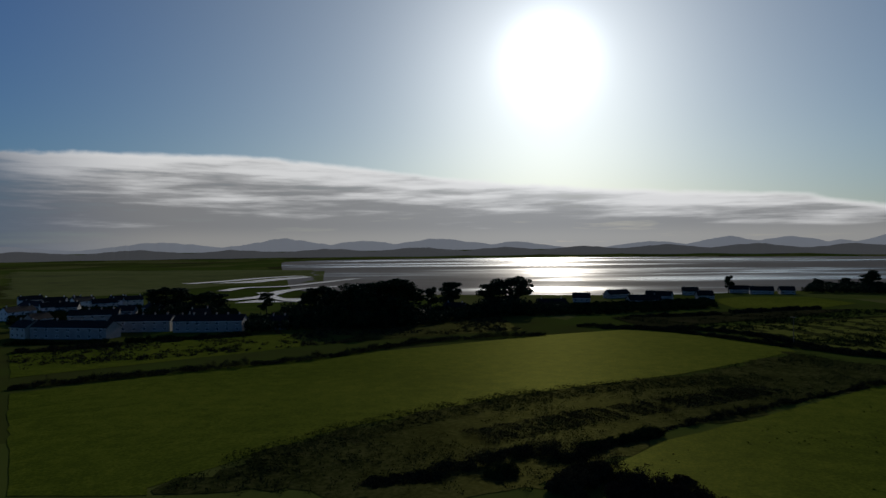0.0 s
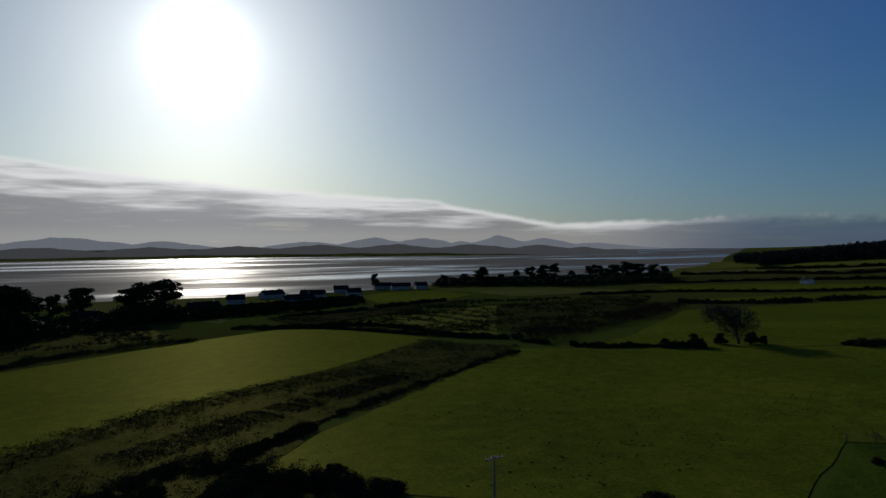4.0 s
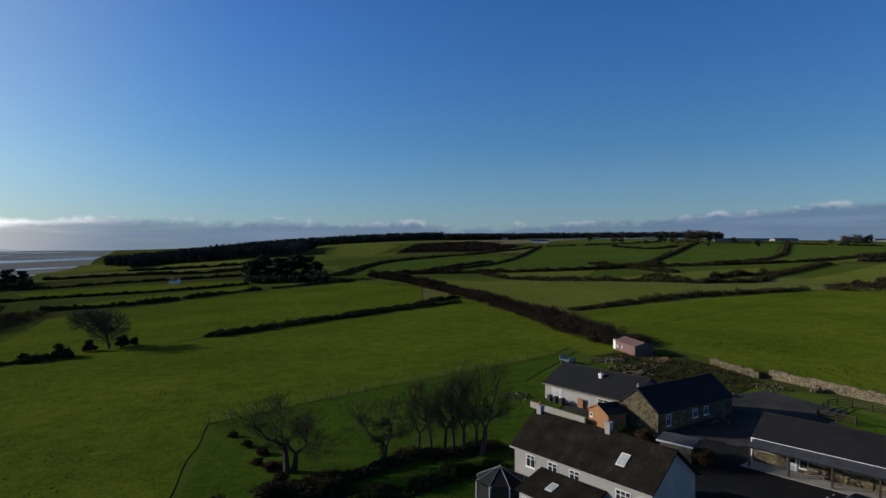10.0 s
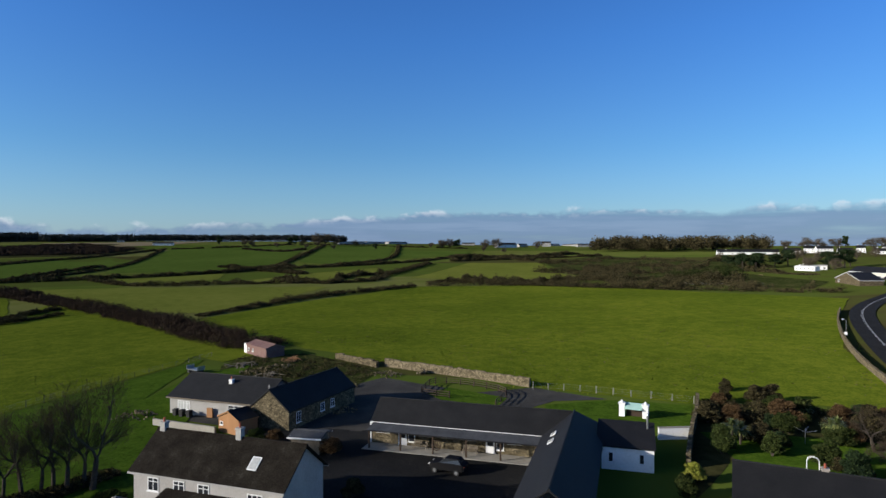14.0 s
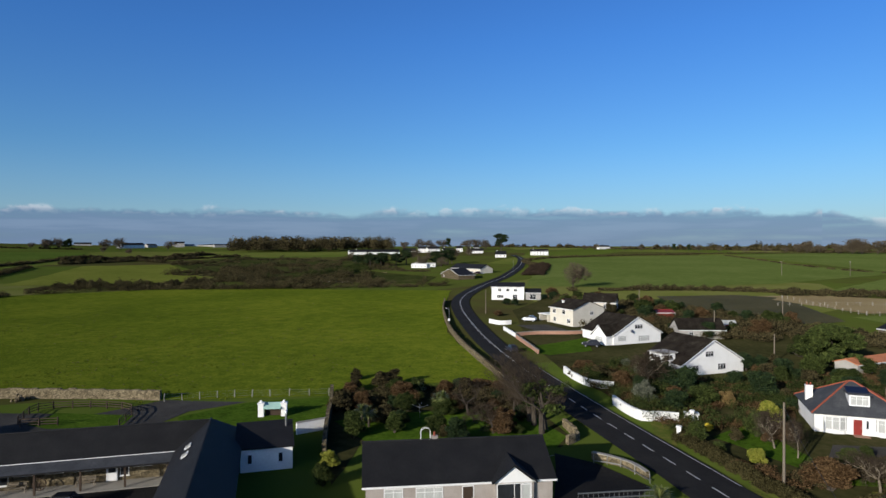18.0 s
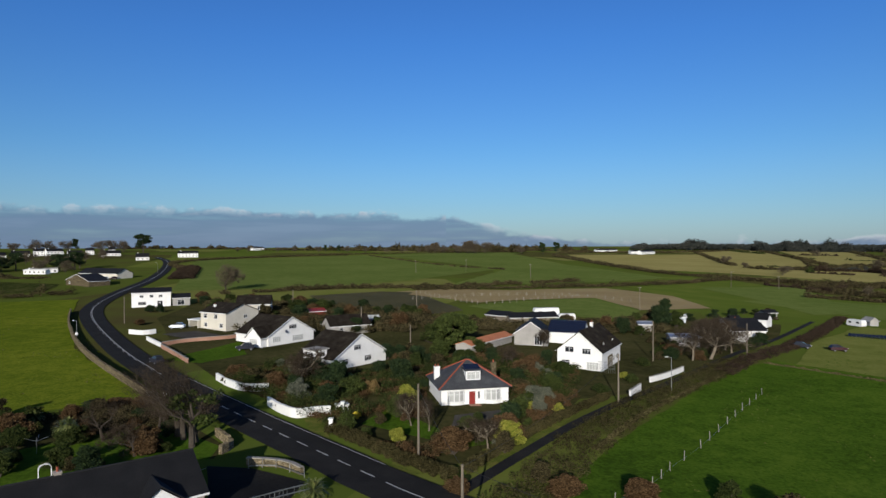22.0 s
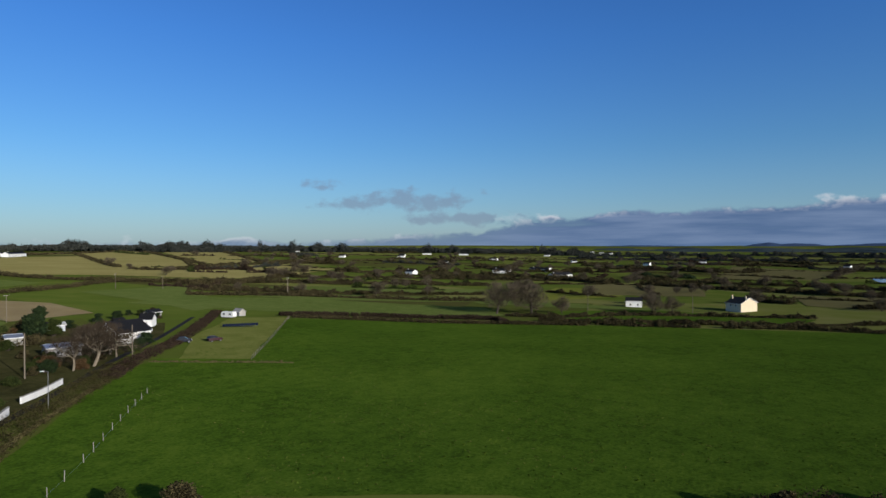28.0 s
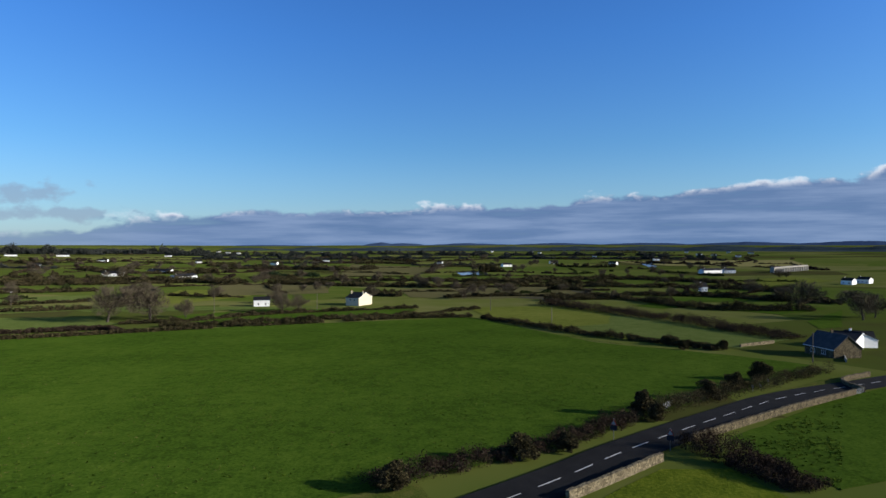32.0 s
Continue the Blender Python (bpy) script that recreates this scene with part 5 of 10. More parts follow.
hedge([(3.5, 74.0), (10.5, 80.7), (19.5, 88.0), (29.3, 93.9)], 1.6, 3, GORSE, "dark brambles along the ditch", gaps=0.35)
hedge([(612.9, -69.3), (541.5, -100.1), (488.8, -117.7)], 4, 9)
hedge([(451.3, -89.6), (385.9, -107.8), (431.2, -133.2), (467.7, -182.1)], 4.5, 8, rag=0.5)
hedge([(359.5, -165.9), (324.7, -205.2), (298.5, -235.6)], 5, 9, rag=0.5)
hedge([(622.5, -317.9), (622.7, -408.5), (653.9, -516.0)], 5, 10)
# along the road and the lane
hedge([(97.3, -266.1), (52.8, -301.5), (3.0, -318.9), (-40.3, -350.8), (-83.4, -390.2)], 3.0, 6, gaps=0.15)
hedge([(-48.1, -510.4), (5.4, -571.4), (100.6, -818.5)], 1.6, 3, gaps=0.3)
hedge([(163.3, -391.0), (227.0, -565.0), (117.3, -892.6), (-148.1, -1148.3)], 3, 7)
hedge([(146.4, -341.6), (182.0, -442.4)], 4, 14, THORN)
hedge([(16.1, -301.7), (-54.1, -331.3), (-140.7, -396.2), (-209.0, -459.6), (-268.0, -455.2)], 3.5, 8)
hedge([(-157.4, -909.9), (-164.8, -638.2), (-183.5, -516.6), (-224.9, -463.3), (-261.3, -443.7), (-346.5, -448.7)], 4, 10)
hedge([(-195.4, -1071.1), (-479.3, -1213.4), (-810.5, -1569.9)], 4, 12)
hedge([(-466.3, -1163.0), (-312.2, -671.4), (-349.2, -603.7)], 4, 9, gaps=0.25)
hedge([(-729.2, -1489.3), (-432.0, -708.3)], 4, 9, gaps=0.25)
hedge([(-334.3, -611.0), (-439.3, -684.4), (-539.1, -718.6), (-895.4, -938.6)], 4, 10, gaps=0.1)
hedge([(-897.2, -1406.9), (-553.4, -759.9), (-552.9, -695.9)], 4, 10)
hedge([(-231.1, -399.6), (-252.2, -362.7), (-263.6, -314.1), (-283.5, -294.4)], 3, 6, gaps=0.1)
hedge([(-256.4, -427.8), (-318.6, -412.5), (-356.6, -370.2)], 3.5, 7)
hedge([(-216.1, -374.8), (-264.7, -328.4), (-363.8, -243.6)], 3.0, 5)
hedge([(-194.2, -336.8), (-243.9, -302.6), (-316.9, -212.2)], 3.0, 5)
hedge([(-241.6, -426.5), (-346.3, -400.3), (-449.7, -295.3)], 4, 8)
hedge([(-167.1, -216.6), (-192.5, -198.4), (-229.4, -155.4), (-221.8, -137.2)], 2.4, 4, THORN, "clipped brown hedge along a bank", rag=0.10)
hedge([(-167.0, -207.2), (-191.5, -172.7), (-215.5, -138.8), (-236.1, -108.3)], 2.0, 3, label="clipped brown hedge along a bank", rag=0.10)
hedge([(-242.6, -132.9), (-246.2, -97.1), (-264.6, -67.4), (-282.5, -41.0), (-292.8, -7.9)], 3.2, 5, gaps=0.1)
hedge([(-252.5, -156.3), (-263.9, -132.8), (-300.6, -106.1), (-339.6, -39.7)], 2.6, 5)
hedge([(-287.3, -2.4), (-247.7, 22.1), (-223.4, 39.5), (-206.8, 56.3)], 2.8, 5)
hedge([(-204.0, 55.5), (-197.3, 63.8), (-185.6, 74.2)], 3, 5, gaps=0.4)
hedge([(-368.3, 32.9), (-332.8, 55.9), (-282.1, 84.0), (-223.0, 104.2)], 5, 14, THORN, rag=0.25)
hedge([(-396.2, 35.4), (-408.0, 86.3), (-346.3, 117.8), (-341.3, 170.8)], 5, 12)
hedge([(-447.3, 94.6), (-435.6, 148.2), (-398.3, 185.9), (-382.2, 207.7)], 5, 12)
hedge([(-336.9, -5.8), (-287.7, -54.6), (-258.3, -109.6)], 2.5, 5)
hedge([(-415.5, -29.6), (-432.7, 15.8), (-426.1, 75.3)], 3, 8)
hedge([(-521.3, -27.7), (-538.7, 67.1), (-522.1, 177.6), (-482.0, 225.0)], 6, 18)
hedge([(-598.8, -4.9), (-648.6, 137.2), (-580.2, 222.0)], 6, 20)
hedge([(-561.8, -200.9), (-533.4, -76.7), (-528.1, -28.1)], 6, 18)
hedge([(-495.4, -403.9), (-586.1, -361.7), (-556.5, -225.4)], 6, 20)
hedge([(-68.1, -13.7), (-73.3, -6.6), (-79.8, 1.5), (-87.8, 10.9), (-101.8, 22.4)], 2.6, 5, THORN, "leafless thorn hedge beside the road")
hedge([(-101.8, 22.4), (-117.5, 38.0), (-131.5, 53.7), (-159.0, 82.2)], 3.4, 6, HEDGE, "tall roadside hedge and bushes")
hedge([(-88.1, 28.5), (-79.1, 32.4), (-71.7, 36.0)], 3.4, 7, THORN, "leafless scrub behind the stone wall")
hedge([(-5.0, -57.0), (-8.4, -62.6), (-11.4, -67.8), (-16.0, -76.2), (-22.4, -86.8), (-33.8, -102.8), (-48.0, -119.4), (-66.0, -141.0)], 1.7, 7.4, SCRUBBY, "broad leafless hedge beside the lane", rag=0.35)
hedge([(16.0, -84.2), (9.4, -77.2), (3.4, -70.4), (-0.6, -67.0)], 1.5, 2.6, SCRUBBY, "clipped brown hedge along the road", rag=0.12)
hedge([(-2.0, -68.6), (-8.8, -79.7), (-17.0, -91.0), (-27.0, -104.4)], 1.3, 2.0, SCRUBBY, "low green hedge along the lane", rag=0.15)
# gardens and thickets round the village
hedge([(-172.6, 231.6), (-129.7, 231.6), (-89.0, 248.6)], 2.2, 5, GORSE, "dark garden hedges below the terraces", gaps=0.2)
wood([(-92.1, 257.4), (-61.3, 265.9), (-28.1, 269.5), (19.1, 321.0), (55.2, 326.9), (61.7, 365.1), (-23.1, 340.1), (-73.2, 317.7), (-105.4, 310.6)], 5, "dark thickets and gardens by the village", EVERGREEN, 0.8, 12, name="thicket")
wood([(33.4, 318.4), (78.1, 323.2), (143.0, 352.9), (160.6, 405.2), (92.2, 381.0), (37.6, 357.8)], 3, "dark thickets round the shore houses", GORSE, 0.9, 13, name="thicket")
wood([(-219.3, 294.5), (-167.3, 314.6), (-115.1, 322.0), (-137.9, 367.0), (-206.0, 387.7), (-272.2, 365.6)], 3.5, "dark gardens between the village houses", GORSE, 0.8, 14, name="thicket")
wood([(265.9, 492.5), (317.1, 458.8), (370.2, 414.9), (474.7, 405.7), (565.9, 483.6), (442.6, 514.0), (325.3, 579.4)], 6, "dark thicket under the shore pines", EVERGREEN, 1.0, 15, name="thicket")
wood([(458.2, 209.6), (463.7, 176.3), (458.5, 144.2), (521.1, 163.8), (527.2, 238.7)], 6, "dark thicket under the pines", EVERGREEN, 1.0, 16, name="thicket")
# woods on the skyline
wood([at(56.3, 1000), at(61.3, 1150), at(71.2, 1250), at(83.2, 1300), at(83.2, 1480), at(69.2, 1480), at(56.3, 1200)], 16, "dark wood along the hilltop", FARWOOD, 2.0, 2)
wood([at(54.5, 1180), at(62.3, 960), at(70.2, 900), at(71.7, 1120), at(61.3, 1300), at(54.5, 1300)], 19, "dark wood on the hill above the shore", FARWOOD, 1.8, 22, crown=8)
wood([at(83.2, 1250), at(94.1, 1300), at(107.3, 1250), at(107.3, 1330), at(94.1, 1400), at(83.2, 1400)], 13, "trees on the hill crest", FARWOOD, 2.2, 3)
wood([at(129.6, 900), at(136, 900), at(144, 930), at(144, 1060), at(130, 1030)], 21, "leafless wood behind the farms", HEDGE, 1.6, 4, crown=12)
wood([at(196.5, 1550), at(205.6, 1550), at(217.2, 1550), at(214.7, 1750), at(200.6, 1750)], 14, "wood on the far rise", FARWOOD, 2.5, 9, crown=9)
hedge([(189.8, -1282.6), (-27.7, -1569.8), (-285.1, -1562.9)], 9, 20, HEDGE, "row of leafless trees on the skyline", rag=0.7)
hedge([(897.3, -769.4), (1022.4, -1144.0), at(143.7, 1150)], 8, 20, HEDGE, "row of leafless trees on the skyline", rag=0.6)
hedge([at(73.2, 1270), at(82.2, 1290), at(89.7, 1280)], 8, 20, FARWOOD, "belt of trees on the hill", rag=0.6)
for h0, r0, n0 in ((218.7, 900, 8), (232.8, 1000, 8), (245.9, 1100, 8), (259.1, 1000, 8), (271.1, 1100, 8), (285.1, 1100, 8), (225.8, 1600, 7), (240.9, 1800, 7), (263.1, 1900, 7), (281.1, 1900, 7)):
    rng = np.random.default_rng(int(h0))
    for i in range(n0 // 2):
        hh, rr = h0 + rng.uniform(-8, 8), r0 * rng.uniform(0.75, 1.45)
        turn = rng.uniform(-2.0, 2.0)
        hedge([at(hh - 3.5 + turn, rr), at(hh, rr * (1 + rng.uniform(-0.04, 0.04))), at(hh + 3.5, rr * (1 + rng.uniform(-0.12, 0.12)))], rng.uniform(3, 7), 8, (HEDGE, FARWOOD, HEDGE, THORN)[i % 4],
              "far hedge and trees in the lowland", rag=0.6, fill=2.0)


def tussocks(pts, n, label, mat, h0=0.3, h1=0.8, seed=3):
    """Rush and bramble clumps over rough pasture, too many to count."""
    p = np.array(pts, float)
    rng = np.random.default_rng(seed)
    lo, hi = p.min(0), p.max(0)
    q = lo + rng.random((n * 4, 2)) * (hi - lo)
    inside = np.zeros(len(q), bool)
    for a, b in zip(p, np.roll(p, -1, 0)):
        with np.errstate(divide="ignore", invalid="ignore"):
            xc = (b[0] - a[0]) * (q[:, 1] - a[1]) / (b[1] - a[1]) + a[0]
        inside ^= ((a[1] > q[:, 1]) != (b[1] > q[:, 1])) & (q[:, 0] < xc)
    drift = np.array([noise.noise((x * 0.045, y * 0.045, 0.0)) + 0.6 * noise.noise((x * 0.16, y * 0.16, 5.0)) for x, y in q])
    q = q[inside & (drift > rng.uniform(-0.25, 0.35, len(q)))][:n]
    per = 16
    h = rng.uniform(h0, h1, len(q))
    d = rng.normal(size=(len(q), per, 3)) * 0.42
    c = np.empty((len(q), per, 3))
    c[..., :2] = q[:, None, :] + d[..., :2] * h[:, None, None] * 1.3
    c[..., 2] = ground(q[:, 0], q[:, 1])[:, None] + np.abs(d[..., 2]) * h[:, None]
    far = max(60.0, np.hypot(*q.T).min())
    tagged(new("rushes", tri_mesh("rushes", leaves(c.reshape(-1, 3), max(0.16, 0.0018 * far), rng), mat)), label, "rushes", kind="stuff")


tussocks([(-36.9, 71.3), (-19.1, 97.4), (9.4, 123.1), (51.4, 146.9), (96.5, 182.2), (101.7, 162.5), (112.2, 151.8), (81.0, 129.5), (28.8, 91.4), (12.3, 76.3), (7.5, 69.7), (-19.7, 68.2)], 3200, "dark rushes and brambles in rough pasture", GORSE, 0.4, 1.1)
tussocks([(-49.4, 213.7), (-24.1, 231.0), (24.3, 254.0), (19.1, 321.0), (-15.6, 312.3), (-73.9, 259.1), (-125.9, 224.7), (-155.5, 208.5), (-124.2, 166.6), (-87.8, 187.3)], 2200, "tussocks in rough pasture", HEDGE, 0.4, 1.1, 4)
tussocks([(72.2, 302.8), (123.0, 324.4), (213.7, 341.1), (331.9, 299.8), (265.3, 244.9), (135.9, 180.6), (104.5, 209.9)], 2600, "tussocks in damp pasture", GORSE, 0.5, 1.3, 5)
tussocks([(139.7, -15.7), (148.4, -22.1), (144.4, -34.8), (117.7, -43.5), (103.3, -32.9), (118.5, -21.8), (132.6, -14.9)], 500, "weeds on waste ground", HEDGE, 0.3, 0.9, 6)

wood([(-97.1, 320.6), (-77.2, 335.1), (-46.3, 292.7), (-23.9, 310.8), (-21.5, 278.5), (-40.8, 257.8), (-80.6, 283.0)], 9, "dark evergreen grove by the village", EVERGREEN, 0.8, 14, name="grove")
wood([(-168.6, 325.6), (-132.6, 340.4), (-120.5, 316.8), (-158.7, 309.0)], 9, "dark evergreens above the terraces", EVERGREEN, 0.8, 16, name="grove")
wood([(7.6, 335.5), (36.2, 344.0), (33.4, 318.4), (8.5, 311.1)], 9, "dark evergreens by the shore", EVERGREEN, 0.8, 17, name="grove")
# hedges of the lowland, a loose net of field edges
NET = np.random.default_rng(77)
net_r = [470, 560, 670, 800, 980, 1200, 1500, 1900]
net_h = list(range(206, 300, 5))
knots = {(i, j): at(h + NET.uniform(-2, 2), r * NET.uniform(0.93, 1.07)) for i, h in enumerate(net_h) for j, r in enumerate(net_r)}
for (i, j), spot in knots.items():
    for nxt, odds in (((i + 1, j), 0.65), ((i, j + 1), 0.3)):
        if nxt in knots and NET.random() < odds:
            a, b = np.array(spot), np.array(knots[nxt])
            mid = (a + b) / 2 + NET.normal(0, 0.04, 2) * np.linalg.norm(b - a)
            tall = NET.uniform(1.6, 3.8)
            hedge([a, mid, b], tall, tall * 1.2 + 0.003 * net_r[j], (HEDGE, THORN, HEDGE, GORSE)[NET.integers(4)], "winter hedge between lowland fields", gaps=float(NET.choice((0.0, 0.2, 0.4))), rag=0.6, fill=1.6)
hedge([(-56.4, -126.9), (-69.8, -142.7), (-87.8, -161.0), (-111.0, -187.7), (-154.0, -242.3)], 2.2, 5, THORN, "broad leafless hedge beside the lane", rag=0.3)

wood([at(213.7, 1720), at(226.8, 1750), at(240.9, 1900), at(240.9, 2000), at(226.8, 1880), at(213.7, 1850)], 13, "wood along the far rise", FARWOOD, 2.6, 29, crown=10)


# ---- houses ----
def window(parent, m, w, h, bars=1, cross=True, pane=None, frame_mat=None, thick=0.07):
    """A window: white frame with bars, a pane behind it. Local x runs along the wall, z up, -y out of the wall."""
    b = Build()
    for x0, x1, z0, z1 in ((-w / 2, w / 2, 0, thick), (-w / 2, w / 2, h - thick, h), (-w / 2, -w / 2 + thick, thick, h - thick), (w / 2 - thick, w / 2, thick, h - thick)):
        b.box(x0, x1, -0.05, 0.06, z0, z1)
    for i in range(1, bars + 1):
        x = -w / 2 + w * i / (bars + 1)
        b.box(x - 0.03, x + 0.03, -0.045, 0.05, thick, h - thick)
    if cross:
        b.box(-w / 2 + thick, w / 2 - thick, -0.043, 0.05, h * 0.68, h * 0.68 + 0.05)
    b.box(-w / 2 - 0.08, w / 2 + 0.08, -0.12, 0.0, -0.08, -0.003)
    ob = b.done("window", frame_mat or UPVC, parent)
    ob.matrix_basis = m
    Build().box(-w / 2 + 0.02, w / 2 - 0.02, -0.02, 0.03, 0.02, h - 0.02).done("pane", pane or GLASS, ob)
    return ob


def door(parent, m, w=0.95, h=2.05, mat=None, glazed=False):
    b = Build().box(-w / 2 - 0.08, -w / 2, -0.06, 0.05, 0, h + 0.08).box(w / 2, w / 2 + 0.08, -0.06, 0.05, 0, h + 0.08).box(-w / 2, w / 2, -0.06, 0.05, h, h + 0.08)
    ob = b.done("door", UPVC, parent)
    ob.matrix_basis = m
    Build().box(-w / 2, w / 2, -0.03, 0.03, 0.02, h).done("leaf", mat or RED, ob)
    if glazed:
        Build().box(-w / 2 + 0.12, w / 2 - 0.12, -0.04, -0.031, 0.9, h - 0.15).done("pane", GLASS, ob)
    Build().box(w / 2 - 0.14, w / 2 - 0.09, -0.08, -0.03, 0.95, 1.1).done("handle", METAL, ob)
    return ob


def chimney(parent, x, y, z0, z1, wx=0.55, wy=0.55, mat=None, pots=1):
    ob = Build().box(x - wx / 2, x + wx / 2, y - wy / 2, y + wy / 2, z0, z1).box(x - wx / 2 - 0.06, x + wx / 2 + 0.06, y - wy / 2 - 0.06, y + wy / 2 + 0.06, z1 + 0.002, z1 + 0.14).done("chimney", mat or GREYWALL, parent)
    for i in range(pots):
        px = x + (i - (pots - 1) / 2) * wx / max(1, pots)
        Build().tube((px, y, z1 + 0.13), (px, y, z1 + 0.55), 0.11, 0.09, 8).done("pot", TERRACOTTA, ob)
    return ob


def gable_roof(w, d, eave, rise, over, along, thick=0.16, verge=None):
    """Two sloping slabs over a w x d plan; along: the axis of the ridge."""
    b = Build()
    v = over if verge is None else verge
    if along == "x":
        s = rise / (d / 2)
        for sy in (-1, 1):
            y0 = d / 2 + sy * (d / 2 + over)
            lo, hi = eave - over * s, eave + rise
            pts = [(-v, y0, lo), (w + v, y0, lo), (w + v, d / 2, hi), (-v, d / 2, hi)]
            if sy > 0:
                pts = pts[::-1]
            b.solid(pts, [(x, y, z + thick) for x, y, z in pts])
    else:
        s = rise / (w / 2)
        for sx in (-1, 1):
            x0 = w / 2 + sx * (w / 2 + over)
            lo, hi = eave - over * s, eave + rise
            pts = [(x0, -v, lo), (w / 2, -v, hi), (w / 2, d + v, hi), (x0, d + v, lo)]
            if sx > 0:
                pts = pts[::-1]
            b.solid(pts, [(x, y, z + thick) for x, y, z in pts])
    return b


def house_body(w, d, eave, rise, along):
    """Walls as one closed solid with gables; open only below."""
    b = Build()
    lo = -0.8
    if along == "x":
        prof = [(0, lo), (d, lo), (d, eave), (d / 2, eave + rise), (0, eave)]
        b.solid([(0, y, z) for y, z in prof][::-1], [(w, y, z) for y, z in prof][::-1])
    elif along == "y":
        prof = [(0, lo), (w, lo), (w, eave), (w / 2, eave + rise), (0, eave)]
        b.solid([(x, 0, z) for x, z in prof], [(x, d, z) for x, z in prof])
    else:
        b.box(0, w, 0, d, lo, eave)
    return b


def place(a, b, lift=0.0):
    """The pose of a house whose front wall runs from plan point a to b; local y goes back from it. Also its front width."""
    a, b = Vector(a), Vector(b)
    d = b - a
    z = min(float(ground(*a)), float(ground(*b))) + lift
    return pose(a.x, a.y, z, 0, 0, math.degrees(math.atan2(d.y, d.x))), d.length


def on_wall(side, u, z, w, d, out=0.0):
    """Local pose of a window at u metres along a wall: F front, B back, L left, R right."""
    if side == "F":
        return pose(u, -out, z)
    if side == "B":
        return pose(u, d + out, z, 0, 0, 180)
    if side == "L":
        return pose(-out, d - u, z, 0, 0, -90)
    return pose(w + out, u, z, 0, 0, 90)


def house(label, a, b, depth, eave, rise, wall=None, roof=None, along="x", wins=(), doors=(), chimneys=(), over=0.35, name="house", category="house", lift=0.0, fascia=None, group="", ridge=None, verge=None):
    """A house on a front line a-b. wins: (side, along, sill, width, height, bars[, pane]); doors: (side, along, width, material); chimneys: (x, y, top above the ridge[, material])."""
    wall, roof = wall or WHITE, roof or SLATE
    m, w = place(a, b, lift)
    ob = thing(name, label, category, m, group)
    house_body(w, depth, eave, rise, along).done("wall", wall, ob)
    if along in "xy":
        gable_roof(w, depth, eave + 0.02, rise, over, along, verge=verge).done("roof", roof, ob)
        rb = Build()
        zr = eave + rise + 0.17
        if along == "x":
            rb.tube((-over, depth / 2, zr), (w + over, depth / 2, zr), 0.11, 0.11, 6)
        else:
            rb.tube((w / 2, -over, zr), (w / 2, depth + over, zr), 0.11, 0.11, 6)
        rb.done("ridge", ridge or roof, ob)
        fb = Build()
        if along == "x":
            s = rise / (depth / 2)
            for y in (-over - 0.05, depth + over - 0.01):
                fb.box(-over, w + over, y, y + 0.06, eave - over * s - 0.03, eave - over * s + 0.15)
        else:
            s = rise / (w / 2)
            for x in (-over - 0.05, w + over - 0.01):
                fb.box(x, x + 0.06, -over, depth + over, eave - over * s - 0.03, eave - over * s + 0.15)
            for x in (0, 1):
                x0, x1 = (-over, w / 2) if x == 0 else (w + over, w / 2)
                z0, z1 = eave - over * s + 0.02, eave + rise + 0.02
                pts = [(x0, -over - 0.03, z0), (x1, -over - 0.03, z1), (x1, -over - 0.03, z1 + 0.2), (x0, -over - 0.03, z0 + 0.2)]
                fb.solid(pts, [(px, py + 0.028, pz) for px, py, pz in pts])
        fb.done("fascia", fascia or UPVC, ob)
    elif along == "hip":
        hip_roof(ob, w, depth, eave, rise, over, roof, ridge)
    else:
        Build().box(-over, w + over, -over, depth + over, eave, eave + 0.22).done("roof", roof, ob)
    for side, u, z, ww, hh, bars, *pane in wins:
        window(ob, on_wall(side, u, z, w, depth, 0.002), ww, hh, bars, cross=hh > 0.8, pane=pane[0] if pane else None)
    for side, u, dw, mt in doors:
        door(ob, on_wall(side, u, 0.05, w, depth, 0.002), dw, 2.05, mt)
    for x, y, top, *mt in chimneys:
        chimney(ob, x, y, eave, eave + rise + top, mat=mt[0] if mt else wall, pots=1)
    return ob


def hip_roof(ob, w, d, eave, rise, over, roof, ridge=None):
    o = over
    c = [(-o, -o, eave), (w + o, -o, eave), (w + o, d + o, eave), (-o, d + o, eave)]
    if w >= d:
        r0, r1 = (d / 2, d / 2, eave + rise), (w - d / 2, d / 2, eave + rise)
        faces = ((c[0], c[1], r1, r0), (c[1], c[2], r1), (c[2], c[3], r0, r1), (c[3], c[0], r0))
        ends = ((c[0], r0), (c[3], r0), (c[1], r1), (c[2], r1), (r0, r1))
    else:
        r0, r1 = (w / 2, w / 2, eave + rise), (w / 2, d - w / 2, eave + rise)
        faces = ((c[0], c[1], r0), (c[1], c[2], r1, r0), (c[2], c[3], r1), (c[3], c[0], r0, r1))
        ends = ((c[0], r0), (c[1], r0), (c[2], r1), (c[3], r1), (r0, r1))
    b = Build()
    for f in faces:
        b.face(*f)
    b.face(*[(x, y, z - 0.02) for x, y, z in c[::-1]])
    for i in range(4):
        p, q = c[i], c[(i + 1) % 4]
        b.face((p[0], p[1], p[2] - 0.12), (q[0], q[1], q[2] - 0.12), q, p)
    b.done("roof", roof, ob)
    if ridge:
        for p, q in ends:
            Build().tube(p, q, 0.13, 0.13, 6).done("ridge_tiles", ridge, ob)


